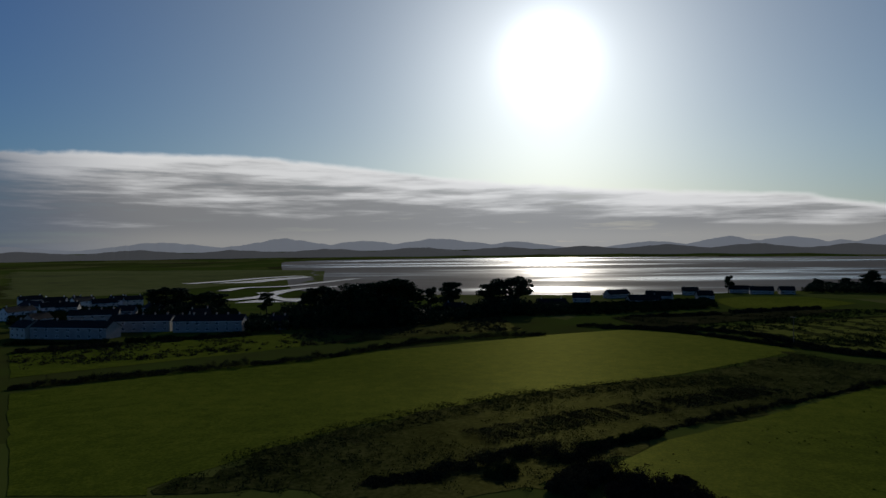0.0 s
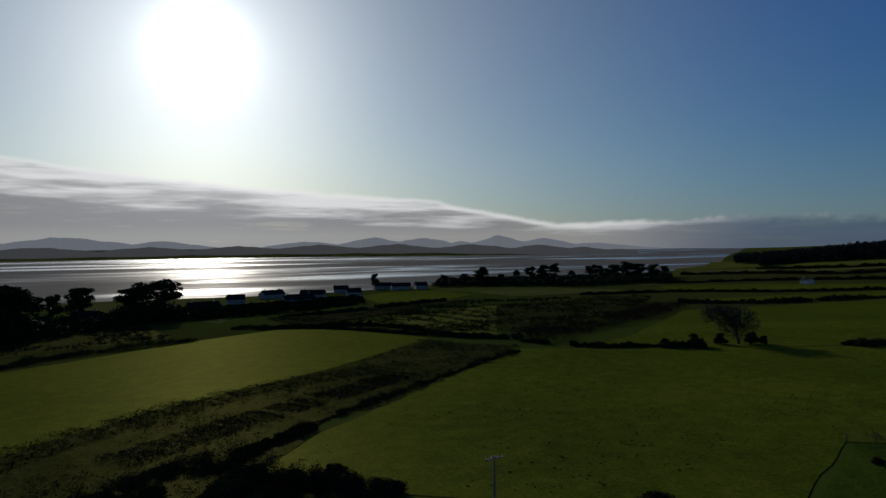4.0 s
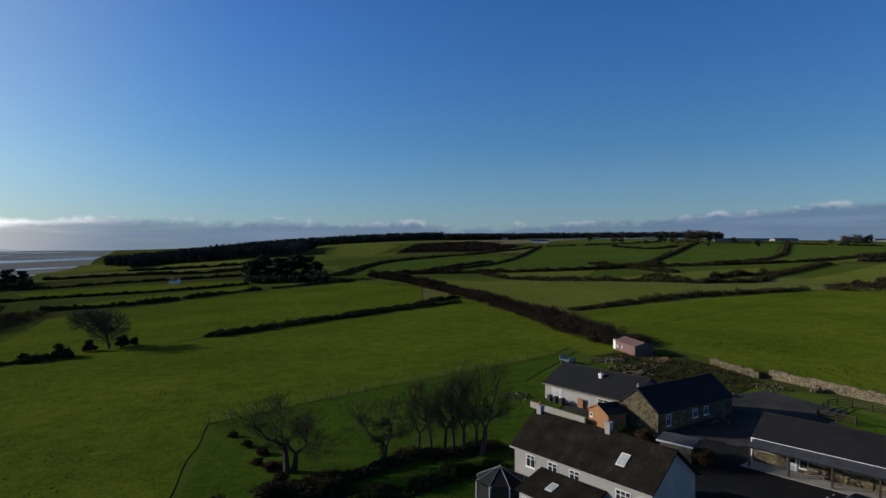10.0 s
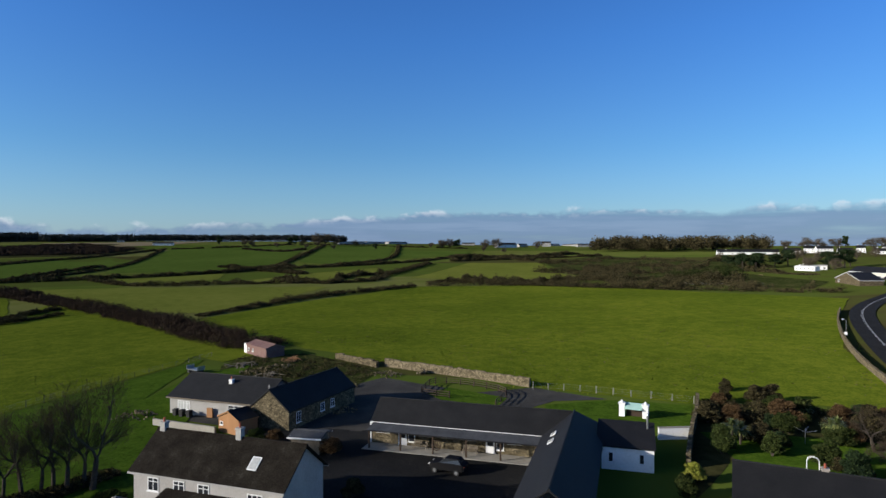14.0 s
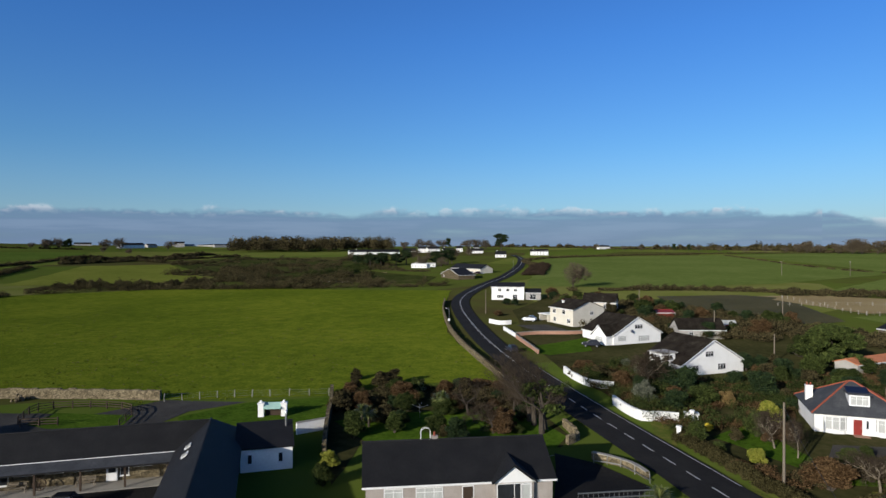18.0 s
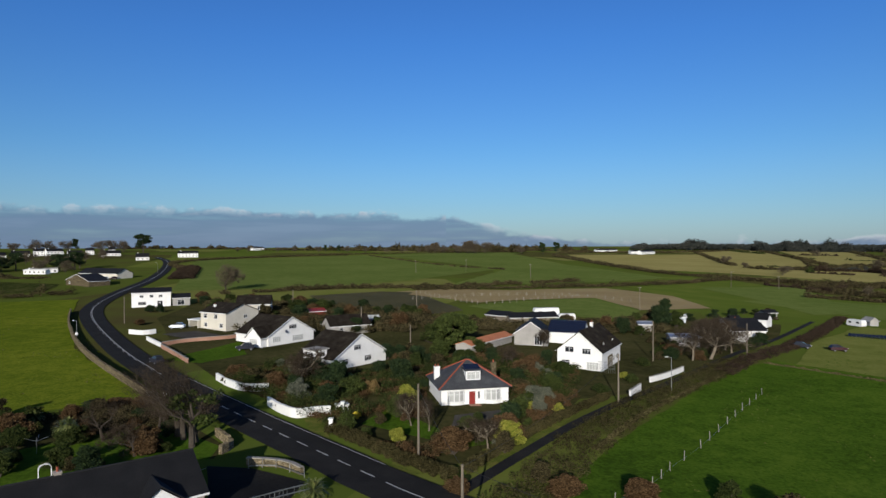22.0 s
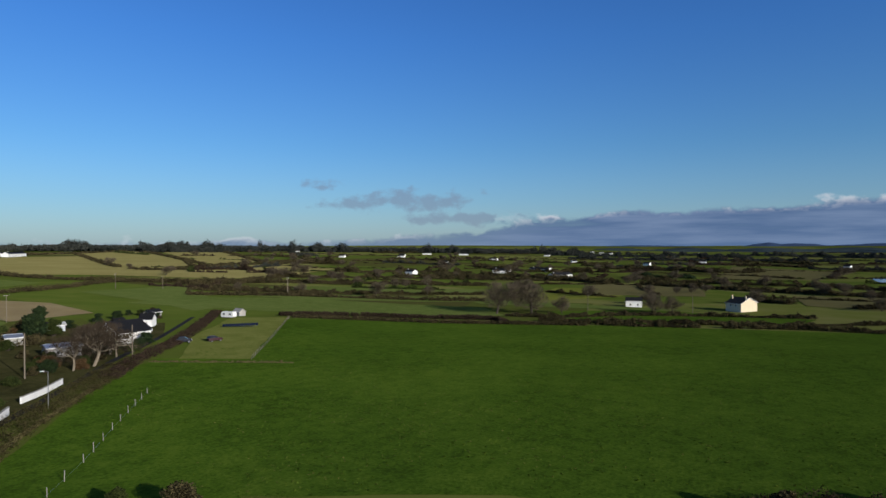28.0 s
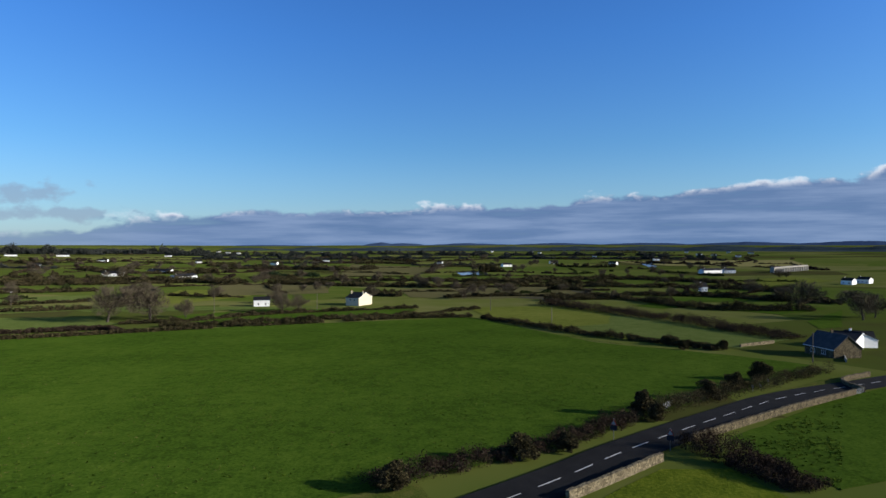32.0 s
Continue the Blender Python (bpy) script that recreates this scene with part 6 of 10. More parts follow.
def dormer(ob, x, y, z, w, h, depth, wall, roof, pane=None, flat=False):
    """A dormer facing the front: x its middle, y its face, z its sill."""
    b = Build().box(x - w / 2, x + w / 2, y, y + depth, z, z + h)
    part_ob = b.done("dormer", wall, ob)
    if flat:
        Build().box(x - w / 2 - 0.15, x + w / 2 + 0.15, y - 0.2, y + depth, z + h + 0.003, z + h + 0.16).done("dormer_roof", roof, part_ob)
    else:
        r = Build()
        for sx in (-1, 1):
            pts = [(x + sx * (w / 2 + 0.2), y - 0.2, z + h - 0.05), (x, y - 0.2, z + h + w * 0.38), (x, y + depth, z + h + w * 0.38), (x + sx * (w / 2 + 0.2), y + depth, z + h - 0.05)]
            if sx > 0:
                pts = pts[::-1]
            r.solid(pts, [(px, py, pz + 0.1) for px, py, pz in pts])
        r.done("dormer_roof", roof, part_ob)
        Build().face((x - w / 2, y, z + h), (x + w / 2, y, z + h), (x, y, z + h + w * 0.36)).done("dormer_gable", wall, part_ob)
    window(ob, pose(x, y - 0.003, z + 0.12), w - 0.25, h - 0.25, 2, pane=pane)
    return part_ob


def rooflight(ob, x, y, z, slope, w=0.8, h=1.1, back=False):
    """A roof window lying on a slope that rises along local y."""
    m = pose(x, y, z, slope if not back else 180 - slope, 0, 0)
    o = Build().box(-w / 2, w / 2, -h / 2, h / 2, 0.0, 0.07).done("roof_window", UPVC, ob)
    o.matrix_basis = m
    Build().box(-w / 2 + 0.1, w / 2 - 0.1, -h / 2 + 0.1, h / 2 - 0.1, 0.071, 0.09).done("pane", CURTAIN, o)
    return o


# ---- the farm ----
def farmhouse():
    ob = house("two-storey farmhouse, weathered white render, brown tile roof", (62.4, 0.4), (51.5, -10.6), 6.6, 5.0, 2.6, DASHED, TILE, "x",
               [("F", 2.2, 3.3, 1.2, 1.2, 1), ("F", 5.0, 3.3, 1.2, 1.2, 1), ("F", 7.6, 3.3, 1.2, 1.2, 1), ("F", 12.8, 2.9, 1.5, 1.4, 2)],
               (), ((0.4, 3.3, 0.7, GREYWALL), (8.9, 3.3, 0.9, GREYWALL)), name="farmhouse", category="farmhouse", fascia=GREYWALL)
    rooflight(ob, 11.8, 1.4, 6.3, 38, 0.9, 1.3)
    # lean-to along the front
    b = Build()
    b.solid([(3.6, -3.6, 2.4), (11.2, -3.6, 2.4), (11.2, -0.01, 3.6), (3.6, -0.01, 3.6)], [(3.6, -3.6, 2.55), (11.2, -3.6, 2.55), (11.2, -0.01, 3.75), (3.6, -0.01, 3.75)])
    lean = b.done("lean_to_roof", TILE, ob)
    Build().box(3.9, 10.9, -3.3, -0.01, -0.5, 2.35).done("lean_to_wall", DASHED, ob)
    rooflight(ob, 6.6, -1.9, 3.12, 18, 0.8, 1.1)
    for u in (5.0, 8.6):
        window(ob, pose(u, -3.31, 0.9), 1.4, 1.1, 2)
    # eight-sided conservatory
    cx, cy, r = 0.5, -2.5, 2.45
    ring = [(cx + r * math.cos(radians(22.5 + 45 * i)), cy + r * math.sin(radians(22.5 + 45 * i))) for i in range(8)]
    roof = Build()
    for i in range(8):
        p, q = ring[i], ring[(i + 1) % 8]
        roof.face((*p, 2.3), (*q, 2.3), (cx, cy, 3.5))
    cons = roof.done("conservatory_roof", SLATE, ob)
    for p in ring:
        Build().tube((*p, 2.32), (cx, cy, 3.55), 0.03, 0.03, 5).done("glazing_bar", GREYWALL, cons)
        Build().tube((*p, 0), (*p, 2.3), 0.06, 0.06, 5).done("conservatory_post", UPVC, ob)
    for i in range(8):
        p, q = Vector(ring[i]), Vector(ring[(i + 1) % 8])
        d = (q - p) * 0.06
        n = Vector((-(q - p).y, (q - p).x)).normalized() * 0.03
        lo, hi = [(*(p + d), 0.1), (*(q - d), 0.1), (*(q - d + n), 0.1), (*(p + d + n), 0.1)], 0
        Build().solid(lo, [(x, y, 2.2) for x, y, _ in lo]).done("conservatory_pane", GLASS, ob)
    # dish on the front wall
    Build().tube((14.6, -0.25, 4.0), (14.6, -0.35, 4.05), 0.3, 0.34, 12).done("satellite_dish", METAL, ob)


farmhouse()

long_barn = house("long single-storey house, grey render, dark slate roof", (103.0, -4.3), (91.5, -15.7), 10.0, 2.7, 2.5, GREYWALL, SLATE, "x",
                  [("F", 2.6, 0.9, 2.2, 1.3, 3, CURTAIN), ("F", 12.2, 0.8, 3.2, 1.4, 2)], (), ((8.6, 3.4, -0.2, WHITE),), category="house", fascia=WOOD)
Build().box(7.2, 8.2, -0.5, -0.3, 0, 1.6).done("leaning_board", PINE, long_barn)
stone_barn = house("stone barn with a cross on its gable, slate roof", (89.4, -13.9), (84.4, -18.2), 17.0, 2.7, 2.6, STONE, SLATE, "y",
                   [("R", 2.2, 0.8, 1.0, 1.5, 1), ("R", 8.0, 1.0, 1.0, 1.2, 1), ("R", 10.6, 1.0, 1.0, 1.2, 1)], (), (), 0.1, "barn", "barn", fascia=SLATE)
Build().box(3.22, 3.30, 0.05, 0.15, 5.4, 6.1).box(3.06, 3.46, 0.06, 0.14, 5.78, 5.86).done("gable_cross", GREYWALL, stone_barn)
garden_shed = house("small orange timber shed with a dark felt roof", (89.4, -9.8), (85.5, -11.9), 3.0, 2.0, 0.9, PINE, SLATE, "y", (("F", 0.7, 1.0, 0.6, 0.5, 0),), (), (), 0.15, "garden_shed", "shed", fascia=PINE)
tin_shed = house("faded red timber and tin shed among debris", (152.3, -23.0), (142.8, -25.8), 4.5, 2.3, 0.7, PINKTIN, PINKTIN, "x", (("F", 1.2, 1.0, 0.7, 0.6, 1), ("F", 3.4, 1.0, 0.7, 0.6, 1)), (), (), 0.15, "tin_shed", "shed", fascia=PINKTIN)
Build().box(-1.7, -0.1, 0.2, 2.4, 0, 2.3).done("white_container", WHITE, tin_shed)


def stables():
    m, w = place((74.8, -26.6), (60.0, -42.6))
    ob = thing("stable_block", "L-shaped stable block, stone and white walls, slate roof", "stables", m)
    d, eave, rise = 6.2, 2.7, 2.2
    house_body(w, d, eave, rise, "x").done("wall", STONE, ob)
    gable_roof(w + 3.0, d, eave + 0.02, rise, 0.1, "x").done("roof", SLATE, ob)
    Build().box(-0.14, -0.02, -0.1, d + 0.1, -0.6, eave).done("end_wall", WHITE, ob)
    Build().tube((0, d / 2, eave + rise + 0.18), (w + 3, d / 2, eave + rise + 0.18), 0.1, 0.1, 6).done("ridge", SLATE, ob)
    # veranda
    v = Build().solid([(0.3, -2.3, 2.25), (w, -2.3, 2.25), (w, -0.11, 2.62), (0.3, -0.11, 2.62)], [(0.3, -2.3, 2.33), (w, -2.3, 2.33), (w, -0.11, 2.70), (0.3, -0.11, 2.70)])
    ver = v.done("veranda_roof", BLUESLATE, ob)
    Build().box(0.2, w, -2.42, -2.3, 2.2, 2.34).done("gutter", SLATE, ob)
    Build().box(-0.1, w, -0.13, -0.02, 2.62, 2.76).done("fascia", UPVC, ob)
    for i in range(6):
        x = 0.6 + i * (w - 1.2) / 5
        Build().box(x - 0.09, x + 0.09, -2.28, -2.1, 0, 2.24).done("veranda_post", DARKWOOD, ob)
    Build().box(-0.2, w + 0.1, -2.7, 0.0, -0.4, 0.10).done("veranda_floor", CONCRETE, ob)
    for x in (4.2, 15.4):
        door(ob, pose(x, -0.003, 0.1), 0.95, 2.0, UPVC, True)
        window(ob, pose(x + 1.2, -0.003, 0.6), 0.9, 1.4, 0)
    for x in (1.6, 7.2, 10.0, 12.8, 18.4):
        window(ob, pose(x, -0.003, 1.5), 1.6, 0.6, 1)
    # wing towards the road; its ridge runs out from the corner
    Build().box(w + 0.1, w + 6.4, -22.0, d - 0.2, -0.6, eave).done("wing_wall", WHITE, ob)
    b = Build()
    for sx in (-1, 1):
        x0 = w + 3.25 + sx * 3.5
        pts = [(x0, -22.2, eave - 0.1), (w + 3.25, -22.2, 5.0), (w + 3.25, d / 2 + 0.2, 5.0), (x0, d / 2 + (0.2 if sx < 0 else 3.2), eave - 0.1)]
        if sx > 0:
            pts = pts[::-1]
        b.solid(pts, [(x, y, z + 0.16) for x, y, z in pts])
    b.done("wing_roof", SLATE, ob)
    Build().tube((w + 3.25, -22.2, 5.16), (w + 3.25, d / 2 + 0.2, 5.16), 0.12, 0.12, 6).done("wing_ridge", SLATE, ob)
    for y in (-3.2, -6.0):
        o = Build().box(-0.35, 0.35, -0.6, 0.6, 0, 0.08).done("roof_window", UPVC, ob)
        o.matrix_basis = pose(w + 1.5, y, 4.05, 0, -34, 0)
        Build().box(-0.25, 0.25, -0.5, 0.5, 0.081, 0.1).done("pane", CURTAIN, o)
    # low white end with a slate lean-to roof and a flue
    Build().box(w + 6.6, w + 12.2, -1.2, 3.6, -0.6, 2.6).done("annexe_wall", WHITE, ob)
    Build().solid([(w + 6.0, -1.4, 2.55), (w + 12.4, -1.4, 2.55), (w + 12.4, 3.9, 4.1), (w + 6.0, 3.9, 4.1)], [(w + 6.0, -1.4, 2.7), (w + 12.4, -1.4, 2.7), (w + 12.4, 3.9, 4.25), (w + 6.0, 3.9, 4.25)]).done("annexe_roof", SLATE, ob)
    for x in (7.6, 10.9):
        window(ob, pose(w + x, -1.203, 0.9), 0.55, 1.1, 0, False)
    Build().tube((w + 11.6, 2.6, 3.5), (w + 11.6, 2.6, 5.4), 0.12, 0.12, 8).tube((w + 11.6, 2.6, 5.4), (w + 11.6, 2.6, 5.6), 0.2, 0.14, 8).done("flue", METAL, ob)
    return ob


stables()


def bench(p, q):
    """A wooden garden bench, its back along the line p-q."""
    m, w = place(p, q, 0.1)
    ob = thing("bench", "weathered wooden bench against the stable wall", "bench", m, "benches")
    for z in (0.43,):
        for i in range(3):
            Build().box(0, w, 0.05 + i * 0.15, 0.17 + i * 0.15, z, z + 0.04).done("seat_slat", WOOD, ob)
    for i in range(3):
        Build().box(0, w, 0.55, 0.58, 0.55 + i * 0.14, 0.64 + i * 0.14).done("back_slat", WOOD, ob)
    for x in (0.03, w - 0.1):
        for y in (0.05, 0.52):
            Build().box(x, x + 0.07, y, y + 0.07, -0.1, 0.43 if y < 0.3 else 0.95).done("leg", WOOD, ob)


bench((70.1, -30.2), (68.8, -31.5))
bench((65.8, -34.8), (64.5, -36.1))
wheel = thing("cart_wheel", "old brown cart wheel leaning on the stable wall", "wheel", pose(68.1, -32.5, 0.75, 80, 0, -134))
rim = Build()
for i in range(16):
    a0, a1 = radians(22.5 * i), radians(22.5 * (i + 1))
    rim.tube((0.6 * math.cos(a0), 0.6 * math.sin(a0), 0), (0.6 * math.cos(a1), 0.6 * math.sin(a1), 0), 0.05, 0.05, 5)
rim.done("rim", DARKWOOD, wheel)
for i in range(10):
    a0 = radians(36 * i)
    Build().tube((0, 0, 0), (0.6 * math.cos(a0), 0.6 * math.sin(a0), 0), 0.03, 0.03, 4).done("spoke", DARKWOOD, wheel)

field("dark tarmac yard between the farm buildings", [(86.0, -19.6), (79.0, -29.0), (75.4, -33.0), (59.6, -43.0), (50.0, -41.0), (48.0, -29.1), (45.7, -21.2), (51.5, -11.1), (63.4, -9.0), (79.2, -11.0), (92.0, -15.5)], YARD, 0.05, "yard", "yard")
field("gravel yard behind the stables", [(85.2, -18.6), (91.1, -15.5), (103.1, -26.3), (110.8, -42.0), (92.6, -51.3), (91.1, -62.3), (78.3, -68.2), (81.6, -60.0), (77.5, -44.7), (75.5, -38.7), (78.4, -29.7)], GRAVEL, 0.045, "yard", "yard")
field("clipped lawn inside a timber fence", [(95.2, -43.8), (97.7, -49.1), (87.1, -54.6), (82.7, -50.1), (90.6, -44.1)], LAWN, 0.10, "lawn", "lawn")
field("garden lawn behind the stables", [(80.2, -57.4), (78.0, -68.5), (69.5, -77.2), (60.4, -66.8), (66.2, -61.0), (75.5, -54.5)], LAWN, 0.07, "lawn", "lawn")
field("gravel drive by the long house", [(102.1, -2.4), (91.9, -10.4), (89.9, -13.8), (93.0, -14.3), (103.1, -4.4)], GRAVEL, 0.08, "drive", "drive")

# ---- the bungalows and houses across the road ----
def road_bungalow():
    ob = house("pebbledashed bungalow with a low dark roof and picture windows", (36.4, -45.7), (22.3, -56.9), 9.2, 2.6, 2.5, PEBBLE, SLATE, "x",
               [("F", 6.0, 0.7, 2.6, 1.5, 2, CURTAIN), ("F", 2.6, 1.0, 1.8, 1.2, 1, CURTAIN)], [("F", 9.7, 1.0, DARKWOOD)], ((7.0, 4.8, 0.35, PEBBLE),), category="bungalow")
    x = 14.1
    b = Build()
    for sx in (-1, 1):
        pts = [(x + sx * 2.2, -0.9, 2.45), (x, -0.9, 4.15), (x, 2.9, 4.15), (x + sx * 2.2, 2.9, 2.45)]
        if sx > 0:
            pts = pts[::-1]
        b.solid(pts, [(px, py, pz + 0.14) for px, py, pz in pts])
    b.done("porch_roof", SLATE, ob)
    Build().solid([(x - 1.9, -0.6, 2.5), (x + 1.9, -0.6, 2.5), (x, -0.6, 3.95)], [(x - 1.9, -0.4, 2.5), (x + 1.9, -0.4, 2.5), (x, -0.4, 3.95)]).done("gable_boarding", UPVC, ob)
    Build().box(x - 1.9, x + 1.9, -0.5, 0.0, -0.6, 2.5).done("bay_wall", PEBBLE, ob)
    window(ob, pose(x, -0.51, 0.55), 3.4, 1.85, 1, False)
    window(ob, pose(x + 1.1, -0.53, 0.6), 1.0, 1.7, 0, False, CURTAIN)
    Build().tube((17.9, 4.0, 3.2), (19.4, 4.0, 3.3), 0.03, 0.03, 5).done("bracket", METAL, ob)
    return ob


road_bungalow()
annexe = house("low flat-roofed back extension, dark roof", (38.3, -55.7), (31.3, -61.2), 3.0, 2.5, 0.0, PEBBLE, BLUESLATE, "flat", name="extension", category="extension")


def cottage(label, a, b, depth, eave, rise, wall=None, roof=None, along="x", rows=1, cols=3, chim=(0.12, 0.88), side="F", sides_too=True, **kw):
    """A plain house with evenly set windows on its front and two on its ends."""
    _, w = place(a, b)
    wins = []
    for r in range(rows):
        z = 0.9 + 2.5 * r
        for c in range(cols):
            wins.append((side, w * (c + 0.5) / cols, z, 1.3, 1.15, 1))
    if sides_too:
        for r in range(rows):
            for u in (0.3, 0.7):
                wins.append(("L", depth * u, 0.9 + 2.5 * r, 1.0, 1.1, 1))
                wins.append(("R", depth * u, 0.9 + 2.5 * r, 1.0, 1.1, 1))
    chims = [(w * c, depth / 2, 0.8) for c in chim] if along == "x" else [(w / 2, depth * c, 0.8) for c in chim]
    return house(label, a, b, depth, eave, rise, wall, roof, along, wins, kw.pop("doors", ()), chims, **kw)


house("white two-storey house with a dark shallow roof", (111.6, -219.6), (99.9, -224.7), 8.0, 5.2, 1.3, WHITE, SLATE, "x",
                  [("F", 3.2, 3.4, 1.3, 1.0, 1), ("F", 6.4, 3.4, 1.3, 1.0, 1), ("F", 9.4, 3.4, 1.3, 1.0, 1), ("F", 3.4, 0.8, 2.6, 1.2, 3), ("F", 9.2, 0.1, 1.8, 2.1, 1)])
house("dark low garage beside the white house", (99.4, -225.1), (94.1, -227.5), 7.0, 2.8, 1.2, GREYWALL, SLATE, "x", (("F", 2.8, 0.2, 2.4, 2.0, 1),), name="garage", category="garage")
cream = house("cream two-storey house with a tiled gable roof", (69.9, -176.4), (60.8, -170.9), 11.5, 5.0, 2.2, CREAM, TILE, "x",
              [("F", 2.0, 3.3, 1.5, 1.3, 2), ("F", 6.5, 3.3, 1.4, 1.3, 1), ("F", 8.7, 0.9, 1.4, 1.3, 1), ("F", 2.2, 0.9, 1.2, 1.2, 1), ("R", 6.8, 3.2, 1.3, 1.0, 1)], (), ((2.4, 3.0, -0.4, WHITE),))
Build().box(-4.6, -0.1, -1.0, 4.5, 2.5, 2.75).done("garage_roof", WHITE, cream)
Build().box(-4.4, -0.2, 3.9, 4.4, -0.5, 2.5).done("garage_back", CREAM, cream)
for gx in (-4.4, -0.5):
    Build().box(gx, gx + 0.3, -0.8, 3.9, -0.5, 2.5).done("garage_pier", CREAM, cream)
house("tiled house behind the cream one", (66.2, -195.6), (56.2, -197.6), 9, 4.6, 2.4, CREAM, TILE, "x", (("F", 3, 3, 1.2, 1.1, 1), ("F", 7, 3, 1.2, 1.1, 1)))

chalet = house("white dormer bungalow with a steep brown tile roof", (43.0, -149.7), (34.5, -161.1), 13.0, 2.5, 4.0, WHITE, TILE, "y",
               [("F", 7.4, 3.7, 2.4, 1.1, 2), ("F", 9.0, 0.6, 3.4, 1.4, 4, CURTAIN), ("F", 2.4, 0.9, 2.4, 1.3, 3, CURTAIN)], over=0.3)
Build().tube((5.2, -0.25, 3.2), (5.2, -0.35, 3.25), 0.4, 0.45, 12).done("satellite_dish", METAL, chalet)
house("white front gable of the dormer bungalow, brown tiles", (48.7, -150.8), (44.4, -148.2), 8.0, 2.4, 2.2, WHITE, TILE, "y", (("F", 2.5, 0.7, 2.6, 1.3, 3, CURTAIN),), name="porch_wing", category="house wing")
house("low brown-tiled extension with roof windows", (31.3, -168.0), (21.3, -173.9), 7, 2.4, 2.4, GREYWALL, TILE, "x", (("F", 3, 0.9, 1.2, 1.1, 1),), name="extension", category="extension")
chalet2 = house("white gabled dormer house with a tiled roof among bushes", (22.5, -123.1), (13.2, -135.0), 11.0, 2.2, 4.3, WHITE, TILE, "y",
                [("F", 6.6, 3.4, 2.0, 1.1, 2), ("F", 3.2, 0.8, 1.6, 1.2, 1), ("F", 9.6, 0.8, 2.0, 1.2, 2)], [], ())
d2 = Build().box(-2.2, 1.0, 3.0, 6.4, 2.0, 4.0).done("side_dormer", WHITE, chalet2)
Build().box(-2.4, 1.6, 2.8, 6.6, 4.0, 4.2).done("side_dormer_roof", GREYWALL, chalet2)
window(chalet2, pose(-2.203, 4.7, 2.6, 0, 0, -90), 2.6, 1.1, 2)
window(chalet2, pose(-0.6, 2.997, 2.6), 2.2, 1.1, 2)


def red_ridge_bungalow():
    ob = house("white bungalow, grey slate hipped roof with red ridge tiles", (0.85, -97.2), (-9.9, -99.5), 10.4, 2.7, 3.5, WHITE, BLUESLATE, "hip",
               [], [("F", 5.0, 1.0, RED)], (), 0.45, category="bungalow", ridge=TERRACOTTA)
    for x in (2.4, 8.4):
        # bow windows of five lights
        for i in range(5):
            a = radians(-50 + 25 * i)
            cx, cy = x + 1.9 * math.sin(a), 1.25 - 1.75 * math.cos(a)
            window(ob, pose(cx, cy, 0.65, 0, 0, math.degrees(a)), 0.82, 1.7, 0, True, CURTAIN)
        pts = [(x + 2.0 * math.sin(radians(-56 + 28 * i)), 1.25 - 1.72 * math.cos(radians(-56 + 28 * i))) for i in range(5)]
        Build().solid([(px, py, -0.5) for px, py in pts] + [(x, 0.6, -0.5)], [(px, py, 0.62) for px, py in pts] + [(x, 0.6, 0.62)]).done("bow_base", WHITE, ob)
    window(ob, pose(6.1, -0.003, 0.9), 0.4, 1.2, 0, False)
    chimney(ob, 0.5, 6.0, 2.2, 5.0, 0.9, 0.6, WHITE, 2)
    chimney(ob, 10.4, 6.5, 2.2, 5.2, 0.8, 0.6, STONE, 1)
    dormer(ob, 5.5, 1.2, 3.6, 2.4, 1.5, 3.2, UPVC, BLUESLATE, CURTAIN, True)
    Build().solid([(4.2, 1.9, 5.25), (6.8, 1.9, 5.25), (6.8, 3.4, 5.75), (4.2, 3.4, 5.75)], [(4.2, 1.9, 5.32), (6.8, 1.9, 5.32), (6.8, 3.4, 5.82), (4.2, 3.4, 5.82)]).done("solar_panel", SOLAR, ob)
    Build().box(4.4, 6.2, -1.2, -0.05, -0.4, 0.12).box(4.6, 6.0, -1.7, -1.2, -0.4, -0.02).done("front_steps", BRICK, ob)


red_ridge_bungalow()


def lane_house():
    ob = house("large white two-storey house with brown roof and two dormers", (-31.5, -125.8), (-38.9, -139.2), 9.4, 4.0, 3.9, WHITE, TILE, "x",
               [("L", 2.6, 3.6, 1.9, 1.2, 1), ("L", 6.2, 3.4, 1.8, 1.2, 2), ("L", 1.8, 0.7, 1.8, 1.3, 1), ("L", 7.4, 0.3, 2.4, 1.6, 3, CURTAIN), ("F", 12.6, 0.9, 2.2, 1.2, 2), ("F", 9.4, 0.9, 1.4, 1.2, 1)],
               [("F", 6.4, 1.1, UPVC)], ((9.0, 4.7, 0.9, WHITE),), category="house")
    for x in (4.2, 11.6):
        dormer(ob, x, 0.9, 3.7, 2.2, 1.3, 3.4, WHITE, TILE)
    Build().box(0.8, 3.6, -0.06, -0.004, 0.1, 2.2).done("garage_door", UPVC, ob)
    Build().box(4.4, 8.4, -0.05, -0.003, 0.1, 2.6).done("stone_facing", STONE, ob)
    rail = thing("balcony_rail", "black metal rail on a terrace beside the house", "rail", pose(-30.4, -124.8, -0.3, 0, 0, 151))
    for i in range(9):
        Build().box(i * 0.42, i * 0.42 + 0.03, 0, 0.03, 0, 2.2).done("baluster", METAL, rail)
    for z in (0.9, 1.5, 2.18):
        Build().box(0, 3.4, -0.01, 0.04, z, z + 0.05).done("bar", METAL, rail)


